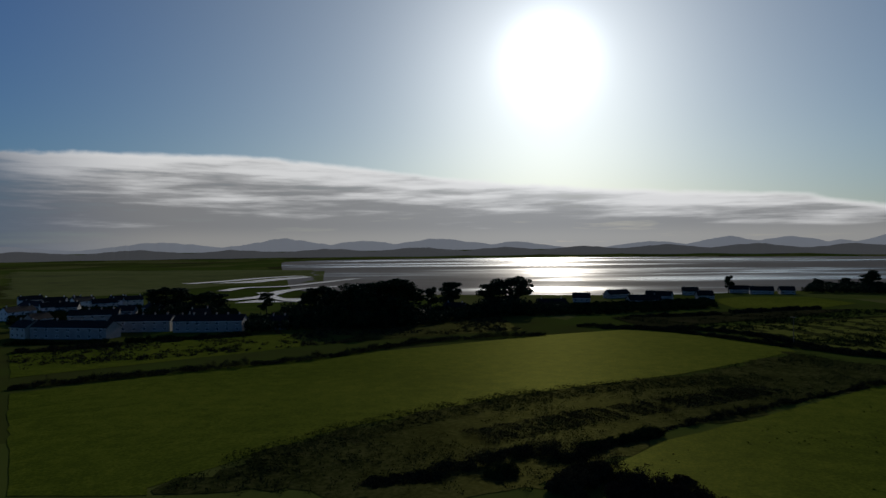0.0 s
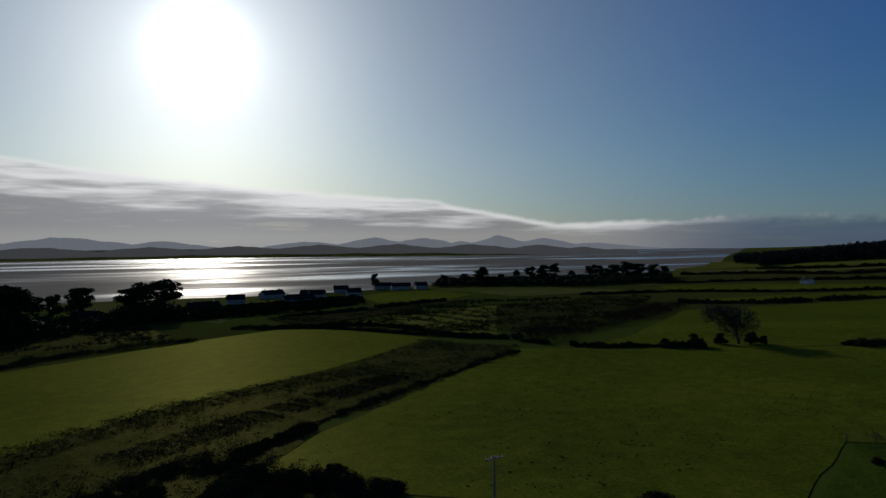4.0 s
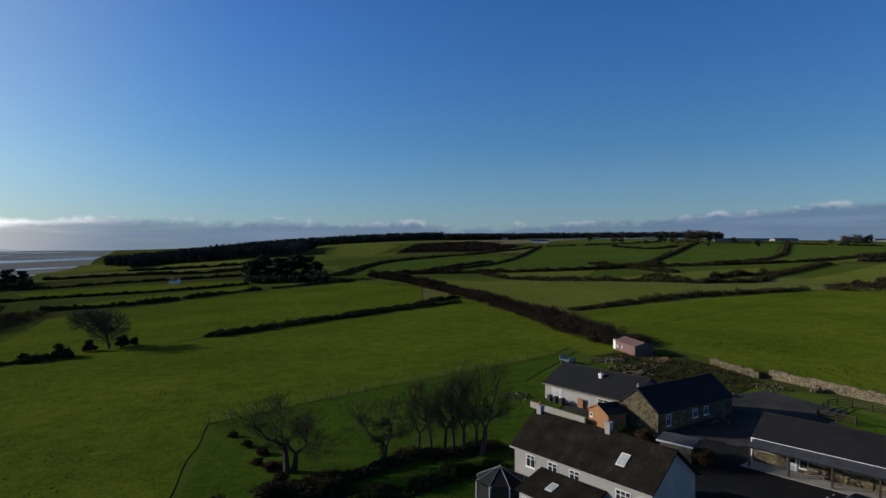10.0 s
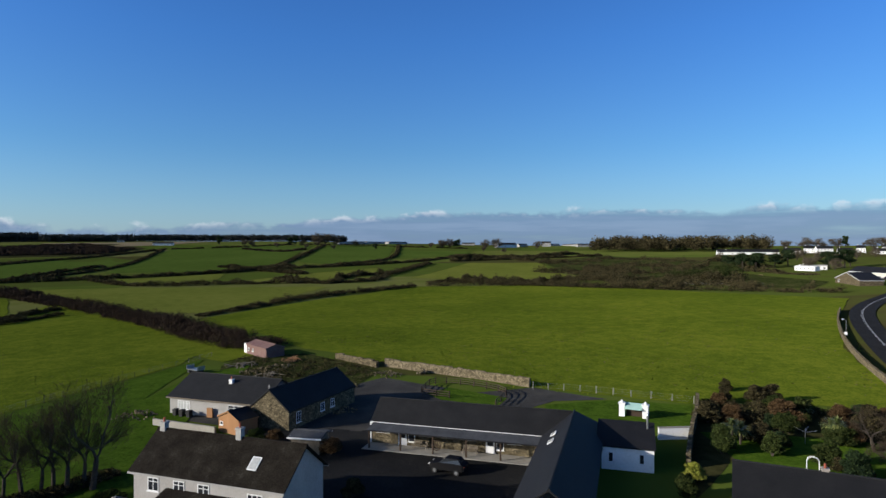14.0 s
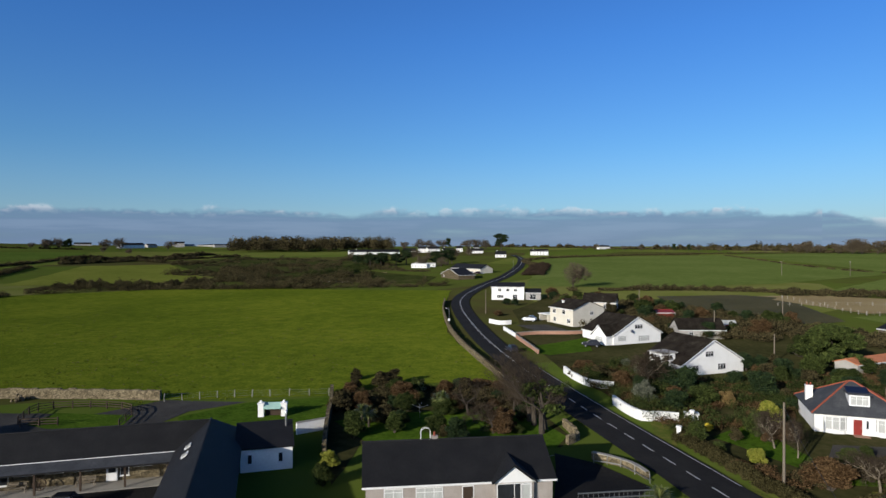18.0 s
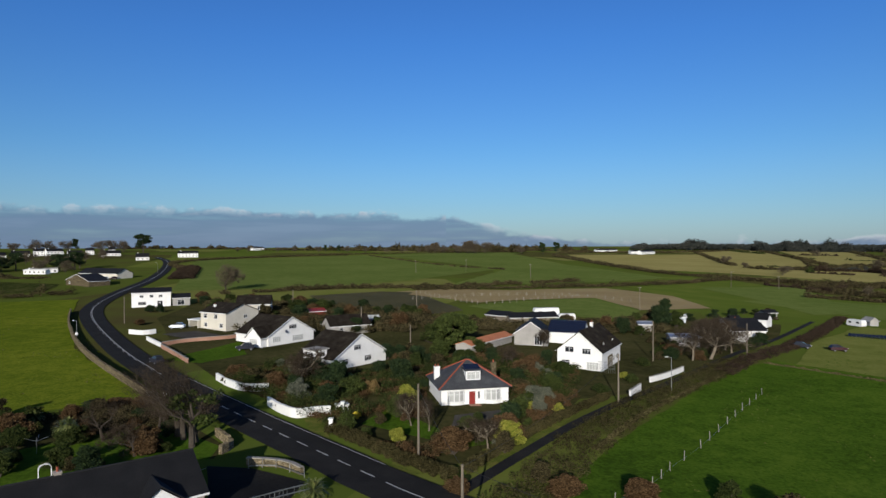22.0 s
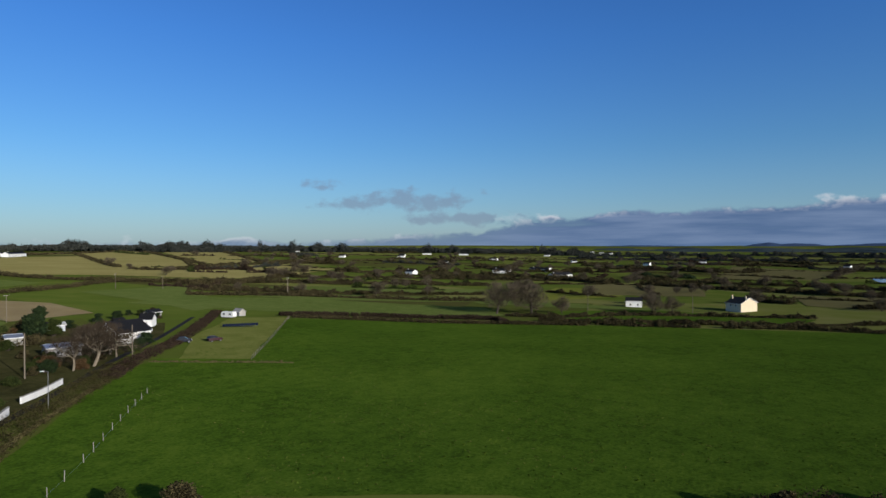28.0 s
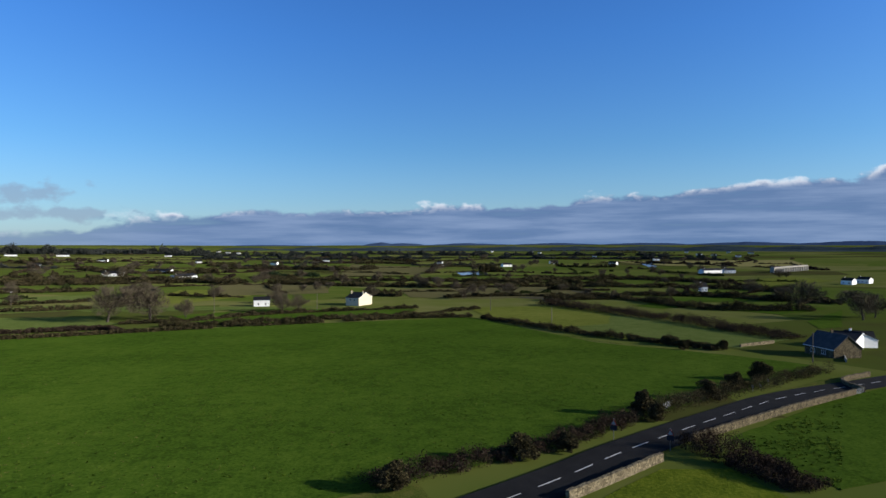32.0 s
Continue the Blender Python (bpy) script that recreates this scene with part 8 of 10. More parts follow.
trees("far", "leafless tree among the hamlet houses", *[(at(h, r), z, 1.2) for h, r, z in ((140.2, 640, 8), (141.7, 600, 9), (143.2, 560, 8), (144.3, 600, 9), (145.8, 620, 10), (147.3, 600, 9), (148.8, 560, 8), (149.8, 640, 9), (146.6, 480, 9), (148.4, 470, 8), (151.0, 700, 9), (119.9, 900, 8), (121.8, 860, 8), (106.2, 900, 7), (103.7, 930, 7), (101.2, 950, 8))])
trees("pine", "dark conifer among the hamlet houses", (at(145.2, 520), 12, 1.5), (at(142.9, 500), 10, 1.6), (at(141.9, 500), 10, 1.6), (at(140.9, 505), 9, 1.7), (at(149.4, 520), 11, 1.3), (at(109.9, 880), 10, 1.3))
DOTTED = np.random.default_rng(63)
trees("far", "leafless tree in the lowland hedgerows", *[(at(DOTTED.uniform(204, 286), DOTTED.uniform(380, 1150)), DOTTED.uniform(6, 10), DOTTED.uniform(1.1, 1.7)) for _ in range(60)])
LOW = np.random.default_rng(31)
trees("far", "leafless tree in the lowland hedges", *[(at(LOW.uniform(214, 296), LOW.uniform(420, 1500)), LOW.uniform(6, 11), LOW.uniform(1.1, 1.6)) for _ in range(110)])


# ---- walls and fences ----
def wall_run(pts, height, thick, mat, label, name="garden_wall", category="wall", rough=0.0, cap=None):
    """A free-standing wall that follows the ground; rough: unevenness of its top."""
    line = curve(pts, 1.2)
    n = sides(line) * thick / 2
    rng = np.random.default_rng(len(line))
    z = ground(line[:, 0], line[:, 1])
    top = z + height + rough * rng.uniform(-1, 1, len(line))
    b = Build()
    if not rough:
        b.pipe([(x, y, zz + height / 2 - 0.25) for (x, y), zz in zip(line, z)], thick, height + 0.5)
    for i in range(len(line) - 1 if rough else 0):
        p, q, a, c = line[i], line[i + 1], n[i], n[i + 1]
        ring = [p - a, q - c, q + c, p + a]
        zs = [z[i], z[i + 1], z[i + 1], z[i]]
        hs = [top[i], top[i] if rough else top[i + 1], top[i] if rough else top[i + 1], top[i]]
        b.solid([(x, y, zz - 0.5) for (x, y), zz in zip(ring, zs)], [(x, y, hh) for (x, y), hh in zip(ring, hs)])
    ob = b.done(name, mat)
    tagged(ob, label, category)
    if cap:
        cb = Build().pipe([(x, y, tt + 0.055) for (x, y), tt in zip(line, top)], thick * 1.3, 0.1)
        cb.done("coping", cap, ob)
    return ob


POST_MESHES = {}


def fence(pts, gap, mat, label, height=1.1, wires=3, rails=False, thick=0.05, name="fence"):
    """Posts a gap apart along a line, with wires or rails between them."""
    line = curve(pts, gap)
    ob = thing(name, label, "fence", Matrix.Translation((*line[0], float(ground(*line[0])))))
    key = (mat.name, height, thick)
    if key not in POST_MESHES:
        POST_MESHES[key] = Build().box(-thick, thick, -thick, thick, -0.3, height).mesh("post")
        POST_MESHES[key].materials.append(mat)
    o = ob.matrix_basis.translation
    z = ground(line[:, 0], line[:, 1])
    rng = np.random.default_rng(len(line))
    for (x, y), zz in zip(line, z):
        shared("post", POST_MESHES[key], ob, pose(x - o.x, y - o.y, zz - o.z, rng.uniform(-3, 3), rng.uniform(-3, 3), 0) @ Matrix.Diagonal((1, 1, rng.uniform(0.9, 1.1), 1)))
    for k in range(wires):
        h = height * (0.3 + 0.62 * k / max(1, wires - 1))
        w = Build().pipe([(x - o.x, y - o.y, zz - o.z + h) for (x, y), zz in zip(line, z)], 0.04 if rails else 0.012, 0.12 if rails else 0.012)
        w.done("rail" if rails else "wire", mat if rails else METAL, ob)
    return ob


wall_run([(127.1, -209.5), (112.9, -185.0), (93.3, -155.5), (77.8, -135.0), (60.6, -114.7), (49.8, -102.6)], 1.25, 0.5, STONE, "dry stone wall between the field and the road", "stone_wall", rough=0.08)
wall_run([(-65.9, 8.2), (-73.1, 14.9), (-81.0, 22.0)], 1.1, 0.5, STONE, "pale stone wall along the roadside field", "stone_wall", rough=0.06)
wall_run([(-90.7, 28.9), (-103.0, 42.1), (-117.5, 57.9), (-130.3, 73.4)], 1.1, 0.5, STONE, "pale stone wall along the roadside field", "stone_wall", rough=0.06)
wall_run([(-132.6, 76.4), (-143.2, 77.9), (-153.2, 89.5)], 1.1, 0.5, STONE, "pale stone wall along the roadside field", "stone_wall", rough=0.06)
wall_run([(134.4, -39.5), (126.7, -42.3), (120.7, -44.2)], 1.3, 0.55, STONE, "tumbledown stone field wall behind the barn", "stone_wall", rough=0.15)
wall_run([(121.1, -46.1), (110.2, -52.4), (100.5, -58.0), (91.8, -62.2)], 1.6, 0.55, STONE, "tall stone field wall behind the yard", "stone_wall", rough=0.12)
wall_run([(70.2, -79.2), (63.6, -71.5), (57.9, -64.3), (50.1, -55.1)], 1.6, 0.5, STONE, "stone wall between farm and garden", "stone_wall", rough=0.12)
wall_run([(59.4, -60.0), (57.7, -63.8)], 1.5, 0.3, WHITE, "white rendered wall behind the stable annexe", cap=CONCRETE)
wall_run([(97.1, -1.9), (88.0, -9.2)], 1.0, 0.3, CONCRETE, "low concrete wall behind the farmhouse")
wall_run([(85.2, -166.3), (80.7, -164.6), (78.3, -166.9)], 1.1, 0.3, WHITE, "white curved garden wall by the road", cap=WHITE)
wall_run([(75.9, -156.9), (68.2, -147.9)], 0.9, 0.3, WHITE, "low white garden wall by the road", cap=WHITE)
wall_run([(67.4, -146.6), (60.9, -138.5), (54.3, -129.9)], 0.9, 0.3, BRICK, "salmon brick garden wall by the road", cap=CONCRETE)
wall_run([(68.5, -149.4), (64.7, -154.3), (56.8, -159.5), (53.1, -164.0)], 0.9, 0.3, BRICK, "salmon brick wall between two gardens", cap=CONCRETE)
wall_run([(42.5, -114.5), (38.6, -109.5), (34.4, -106.0), (30.5, -106.2)], 1.2, 0.3, WHITE, "white curved garden wall beside a drive", cap=WHITE)
wall_run([(27.9, -96.8), (24.7, -92.5), (21.8, -90.0), (19.6, -91.0), (17.1, -91.6)], 1.3, 0.3, WHITE, "white curved garden wall with gate pillars", cap=WHITE)
wall_run([(-38.2, -116.8), (-43.0, -121.5), (-48.9, -128.5)], 1.1, 0.25, WHITE, "white rendered wall at the lane house", cap=CONCRETE)
wall_run([(-30.9, -104.8), (-34.5, -110.5)], 1.2, 0.25, WHITE, "white rendered wall at the lane house", cap=CONCRETE)
wall_run([(30.3, -81.6), (28.6, -79.4), (26.7, -76.9), (27.2, -74.4)], 1.0, 0.5, STONE, "rough stone garden wall at the bungalow", "stone_wall", rough=0.15)
wall_run([(22.9, -70.9), (20.5, -70.6), (18.4, -70.1), (15.9, -68.0)], 0.8, 0.4, STONE, "low curved stone wall at the bungalow drive", "stone_wall", rough=0.05, cap=CONCRETE)
wall_run([(-200.6, 78.5), (-212.4, 93.9)], 1.0, 0.4, STONE, "pale stone garden wall far down the slope", "stone_wall")
wall_run([(-173.9, 95.7), (-191.4, 104.1)], 0.9, 0.3, CONCRETE, "pale garden wall beside the road")
fence([(90.3, -61.8), (84.7, -67.6), (77.8, -72.6), (69.9, -78.1)], 2.6, CONCRETE, "wire fence on pale concrete posts", 1.25, 3)
fence([(152.8, -15.2), (137.4, 0.7), (120.1, 16.4), (110.9, 24.7), (101.7, 31.6)], 3.6, WOOD, "wire fence on weathered posts across the field", 1.2, 3)
fence([(87.1, 45.7), (93.2, 40.9), (102.0, 32.3), (107.8, 26.9)], 4.0, WOOD, "wire fence on weathered posts", 1.2, 3)
fence([(96.1, -43.1), (101.5, -48.3), (96.6, -53.5), (89.0, -55.5), (82.9, -49.8)], 2.2, DARKWOOD, "dark timber rail fence round a lawn", 1.2, 3, True, 0.07)
fence([(94.6, -42.7), (90.9, -45.8)], 2.0, DARKWOOD, "dark timber rail fence round a lawn", 1.2, 3, True, 0.07)
fence([(-55.5, -109.5), (-43.8, -94.4), (-32.2, -78.8), (-25.3, -70.5), (-21.7, -65.7), (-16.4, -60.7)], 4.2, CONCRETE, "pale posts of a stock fence beside the lane", 1.2, 1, False, 0.035)
fence([(-89.8, -127.2), (-116.2, -154.9), (-163.7, -206.1)], 3.4, WOOD, "timber post fence beside the mown plot", 1.15, 2)
fence([(14.1, -289.8), (-12.5, -247.1), (-36.0, -264.4), (-60.7, -284.1)], 4.0, CONCRETE, "pale post fence between bare field and paddock", 1.3, 2, False, 0.08)
fence([(13.9, -259.1), (-20.0, -280.0), (-60.8, -288.7), (-81.5, -274.6)], 4.0, CONCRETE, "pale post fence round the bare field", 1.3, 2, False, 0.08)
fence([(243.2, -258.7), (205.1, -276.5)], 4.0, WOOD, "pale post fence before the scrub", 1.2, 2)
fence([(22.3, -69.6), (19.3, -69.9), (15.4, -67.0)], 2.2, METAL, "grey metal handrail on a low wall", 1.1, 1, True, 0.03, "handrail")
fence([(20.3, -58.5), (16.0, -62.0), (13.7, -63.6)], 0.5, METAL, "grey metal railings in front of a drive", 0.9, 2, True, 0.015, "railings")


def gate(p, q, mat, label):
    m, w = place(p, q)
    ob = thing("field_gate", label, "gate", m)
    for k in range(5):
        Build().box(0, w, 0, 0.04, 0.2 + 0.22 * k, 0.26 + 0.22 * k).done("bar", mat, ob)
    for x in (0, w / 2, w - 0.06):
        Build().box(x, x + 0.06, -0.01, 0.05, 0.1, 1.2).done("upright", mat, ob)


gate((49.4, -101.7), (46.9, -100.6), METAL, "galvanised five-bar field gate by the road")
gate((-130.3, 73.4), (-132.6, 76.4), METAL, "galvanised five-bar gate in the wall")
gate((-111.3, 30.5), (-115.2, 33.3), UPVC, "white field gate in the roadside hedge")


# ---- poles, lamps and signs ----
def pole(x, y, h, label="weathered wooden telegraph pole", arms=1, name="telegraph_pole"):
    ob = thing(name, label, "pole", Matrix.Translation((x, y, float(ground(x, y)))))
    Build().tube((0, 0, -0.5), (0, 0, h), 0.15, 0.10, 8).done("shaft", WOOD, ob)
    for k in range(arms):
        z = h - 0.25 - 0.7 * k
        Build().box(-0.9, 0.9, -0.05, 0.05, z, z + 0.1).done("crossarm", WOOD, ob)
        for x0 in (-0.8, -0.3, 0.3, 0.8):
            Build().tube((x0, 0, z + 0.1), (x0, 0, z + 0.32), 0.05, 0.03, 6).done("insulator", UPVC, ob)
    return ob


def wires(a, b, za, zb, name="overhead_wire"):
    p, q = Vector((*a, za)), Vector((*b, zb))
    us = [i / 14 for i in range(15)]
    b1 = Build().pipe([p.lerp(q, u) - Vector((0, 0, 0.08 * (q - p).length * u * (1 - u))) for u in us], 0.024, 0.024)
    tagged(b1.done(name, BLACK), "thin sagging overhead wire between poles", "wire")


pole(*(28.7, 42.7), 8.6)
pole(*(105.1, 200.1), 9)
pole(*(3.3, -72.3), 9, arms=0)
pole(*(-1.2, -48.5), 8, "weathered pole with wires beside the junction", 0)
pole(*(-27.9, -100.9), 8, arms=0)
pole(*(-46.2, -139.0), 9, arms=0)
pole(*(8.6, -148.4), 6, arms=0)
pole(*(10.2, -213.9), 8, arms=0)
pole(*(24.0, -175.1), 7, arms=0)
pole(*(52.0, -210.4), 8, arms=0)
pole(*(-75.1, -241.3), 9)
pole(*(-188.4, -411.5), 9)
pole(*(-208.3, -389.8), 8)
pole(*(-244.7, -308.9), 11, arms=2)
pole(*(-71.5, -148.0), 8, arms=0)
pole(*(95.6, -183.9), 8, arms=0)
pole(*(22.0, -449.4), 9)
pole(*(-15.3, -474.1), 9)
pole(*(-55.6, -409.6), 9)
pole(*(-312.1, -253.3), 9)
pole(*(-328.7, -92.3), 9, arms=0)
pole(*(-305.4, -139.0), 9, arms=0)
pole(*(-181.3, -396.0), 9)
pole(*(-251.7, -318.3), 10, arms=2)
pole(*(-172.1, 86.1), 8, arms=0)
pole(*(-271.1, 27.1), 7, arms=0)
pole(*(-328.1, 0.9), 8, arms=0)
wires((-1.2, -48.5), (3.3, -72.3), 7.8, 8.6)
wires((-1.2, -48.5), (-30, -20), 7.8, 8.4)
wires((-27.9, -100.9), (-1.2, -48.5), 7.6, 7.8)


def street_lamp(x, y, h):
    ob = thing("street_lamp", "thin grey street lamp on a steel column", "street lamp", Matrix.Translation((x, y, float(ground(x, y)))))
    Build().tube((0, 0, -0.3), (0, 0, h), 0.07, 0.05, 8).done("column", METAL, ob)
    Build().tube((0, 0, h), (0.7, 0, h + 0.12), 0.03, 0.03, 6).done("arm", METAL, ob)
    Build().box(0.6, 1.15, -0.1, 0.1, h + 0.06, h + 0.18).done("lantern", UPVC, ob)


street_lamp(*(-39.9, -110.3), 6.0)
street_lamp(*(97.6, -163.4), 4.0)
street_lamp(*(177.6, -381.5), 7.0)


def road_sign(x, y, turn):
    """A warning triangle over a dark plate on a grey post."""
    ob = thing("road_sign", "triangular warning sign over a dark plate", "road sign", pose(x, y, float(ground(x, y)), 0, 0, turn))
    Build().tube((0, 0, -0.3), (0, 0, 3.1), 0.045, 0.045, 8).done("post", METAL, ob)
    tri = [(-0.5, -0.06, 2.15), (0.5, -0.06, 2.15), (0, -0.06, 3.05)]
    Build().solid(tri, [(a, b + 0.03, c) for a, b, c in tri]).done("triangle", RED, ob)
    tri2 = [(-0.33, -0.07, 2.24), (0.33, -0.07, 2.24), (0, -0.07, 2.85)]
    Build().solid(tri2, [(a, b + 0.008, c) for a, b, c in tri2]).done("panel", GREYWALL, ob)
    Build().box(-0.45, 0.45, -0.06, -0.03, 1.4, 2.1).done("plate", DARKCAR, ob)


road_sign(*(-90.4, 17.8), 70)
road_sign(*(-85.7, 24.4), 70)


def small_sign(x, y, h, mat, label):
    ob = thing("sign_board", label, "sign", pose(x, y, float(ground(x, y)), 0, 0, 20))
    Build().box(-0.03, 0.03, -0.03, 0.03, -0.2, h).done("post", METAL, ob)
    Build().box(-0.3, 0.3, -0.06, -0.03, h - 0.6, h).done("plate", mat, ob)


small_sign(*(93.0, -155.6), 2.2, UPVC, "small white sign on the field wall")
small_sign(*(44.8, -98.2), 1.6, UPVC, "small pale sign beside the gate")
small_sign(*(-138.1, 59.9), 1.3, UPVC, "white board in the verge")
for spot in ((-131.4, 53.9), (-132.7, 56.0)):
    small_sign(*spot, 1.2, GREYWALL, "grey cabinet board in the verge")


# ---- vehicles ----
def car(x, y, turn, paint, label, estate=False):
    """A car 4.3 m long, nose along local x."""
    ob = thing("car", label, "car", pose(x, y, float(ground(x, y)) + 0.22, 0, 0, turn), "cars")
    b = Build()
    def loft(rows):
        for (x0, w0, za, zb), (x1, w1, zc, zd) in zip(rows, rows[1:]):
            b.solid([(x0, -w0, za), (x1, -w1, zc), (x1, w1, zc), (x0, w0, za)], [(x0, -w0 * 0.94, zb), (x1, -w1 * 0.94, zd), (x1, w1 * 0.94, zd), (x0, w0 * 0.94, zb)])
    loft([(-2.15, 0.74, 0.38, 0.82), (-1.9, 0.86, 0.25, 0.95), (-0.8, 0.89, 0.22, 0.98), (0.8, 0.89, 0.22, 0.96), (1.7, 0.84, 0.25, 0.82), (2.12, 0.68, 0.35, 0.66)])
    body = b.done("body", paint, ob)
    end = -2.0 if estate else -1.75
    Build().solid([(end, -0.78, 0.95), (0.95, -0.78, 0.93), (0.95, 0.78, 0.93), (end, 0.78, 0.95)], [(end + 0.35, -0.6, 1.42), (0.15, -0.6, 1.44), (0.15, 0.6, 1.44), (end + 0.35, 0.6, 1.42)]).done("windows", GLASS, ob)
    Build().solid([(end + 0.3, -0.62, 1.425), (0.2, -0.62, 1.445), (0.2, 0.62, 1.445), (end + 0.3, 0.62, 1.425)], [(end + 0.45, -0.55, 1.5), (0.05, -0.55, 1.51), (0.05, 0.55, 1.51), (end + 0.45, 0.55, 1.5)]).done("roof", paint, ob)
    for wx in (-1.3, 1.3):
        for wy in (-0.84, 0.84):
            o = Build().tube((wx, wy - 0.1, 0.1), (wx, wy + 0.1, 0.1), 0.32, 0.32, 14).done("wheel", BLACK, ob)
            Build().tube((wx, wy - 0.115, 0.1), (wx, wy + 0.115, 0.1), 0.19, 0.19, 10).done("rim", METAL, o)
    for wy in (-0.55, 0.55):
        Build().box(2.0, 2.1, wy - 0.17, wy + 0.17, 0.58, 0.7).done("headlight", UPVC, ob)
        Build().box(-2.14, -2.04, wy - 0.17, wy + 0.17, 0.68, 0.82).done("tail_light", RED, ob)
    return ob


car(*(60.5, -129.3), -45, DARKCAR, "dark blue car on the main road")
car(*(75.9, -174.6), 10, SILVERCAR, "silver car parked on a drive")
car(*(47.2, -145.3), 20, DARKCAR, "dark car parked beside a lawn")
car(*(-93.9, -164.4), 150, DARKCAR, "dark car parked on the mown plot")
car(*(-101.6, -161.4), 175, MAROON, "maroon estate car parked on the grass", True)
car(*(-86.0, -175.5), 60, DARKCAR, "dark blue van-like car parked at the lane end", True)
car(*(61.4, -30.8), 40, SHADECAR, "dark car parked in the farm yard")
for k, spot in enumerate(((188.7, -333.2), (188.8, -342.2), (184.2, -342.5), (184.3, -351.7))):
    car(*spot, 30 * k, (DARKCAR, SILVERCAR, MAROON, DARKCAR)[k], "parked car outside the inn")


def caravan(x, y, turn, length, label, h=2.5):
    ob = thing("caravan", label, "caravan", pose(x, y, float(ground(x, y)) + 0.35, 0, 0, turn))
    b = Build()
    prof = [(-length / 2, 0.3), (-length / 2 + 0.35, 0.0), (length / 2 - 0.3, 0.0), (length / 2, 0.35), (length / 2 - 0.1, 1.5), (length / 2 - 0.5, h - 0.35), (-length / 2 + 0.3, h - 0.35), (-length / 2, 1.7)]
    b.solid([(px, -1.1, pz) for px, pz in prof], [(px, 1.1, pz) for px, pz in prof])
    b.done("shell", WHITE, ob)
    for s in (-1, 1):
        for px in (-length / 4, length / 4):
            Build().box(px - 0.5, px + 0.5, s * 1.1 - 0.02, s * 1.1 + 0.02, 0.95, 1.55).done("window", GLASS, ob)
        o = Build().tube((0, s * 0.95 - 0.1, -0.02), (0, s * 0.95 + 0.1, -0.02), 0.33, 0.33, 12).done("wheel", BLACK, ob)
    Build().box(length / 2 - 0.06, length / 2 + 0.05, -0.8, 0.8, 0.95, 1.5).done("front_window", GLASS, ob)


caravan(*(-144.2, -219.1), -75, 6.0, "white touring caravan on the mown plot")
caravan(*(-34.1, -212.9), 10, 9.0, "long white mobile home behind sheds", 2.9)
caravan(*(-39.0, -201.9), 5, 5.5, "white motor caravan behind sheds")
house("grey canvas awning tent by the caravan", (-151.6, -227.2), (-151.7, -222.9), 3, 1.8, 1.0, GREYWALL, GREYWALL, "x", name="awning", category="tent")
solar = thing("solar_array", "long black row of ground solar panels", "solar panels", pose(*(-123.1, -190.8), float(ground(*(-123.1, -190.8))), 0, 0, 0))
sd = Vector((-132.8, -184.0)) - Vector((-123.1, -190.8))
solar.matrix_basis = solar.matrix_basis @ pose(0, 0, 0, 0, 0, math.degrees(math.atan2(sd.y, sd.x)))
for k in range(12):
    u = sd.length / 12
    Build().solid([(k * u, 0, 0.35), (k * u + u - 0.06, 0, 0.35), (k * u + u - 0.06, 1.6, 0.95), (k * u, 1.6, 0.95)], [(k * u, 0, 0.4), (k * u + u - 0.06, 0, 0.4), (k * u + u - 0.06, 1.6, 1.0), (k * u, 1.6, 1.0)]).done("panel", SOLAR, solar)
    Build().box(k * u + 0.1, k * u + 0.16, 1.4, 1.46, -0.2, 0.9).box(k * u + 0.1, k * u + 0.16, 0.1, 0.16, -0.2, 0.4).done("leg", METAL, solar)


# ---- farm yard and garden things ----
def barbecue():
    (x, y), (x2, y2) = (70.0, -63.6), (67.4, -65.6)
    ob = thing("garden_shelter", "pale green awning between two white pillars", "shelter", pose(x, y, float(ground(x, y)), 0, 0, math.degrees(math.atan2(y2 - y, x2 - x))))
    w = math.hypot(x2 - x, y2 - y)
    for px in (0, w):
        o = Build().box(px - 0.4, px + 0.4, -0.4, 0.4, -0.3, 1.9).box(px - 0.5, px + 0.5, -0.5, 0.5, 1.903, 2.05).done("pillar", WHITE, ob)
        Build().tube((px, 0, 2.05), (px, 0, 2.4), 0.28, 0.1, 8).done("finial", WHITE, o)
    Build().solid([(0.4, -0.9, 1.3), (w - 0.4, -0.9, 1.3), (w - 0.4, 0.6, 1.9), (0.4, 0.6, 1.9)], [(0.4, -0.9, 1.36), (w - 0.4, -0.9, 1.36), (w - 0.4, 0.6, 1.96), (0.4, 0.6, 1.96)]).done("awning", MINT, ob)
    Build().box(0.5, w - 0.5, 0.4, 0.55, 0, 1.3).done("back_wall", DARKWOOD, ob)


barbecue()


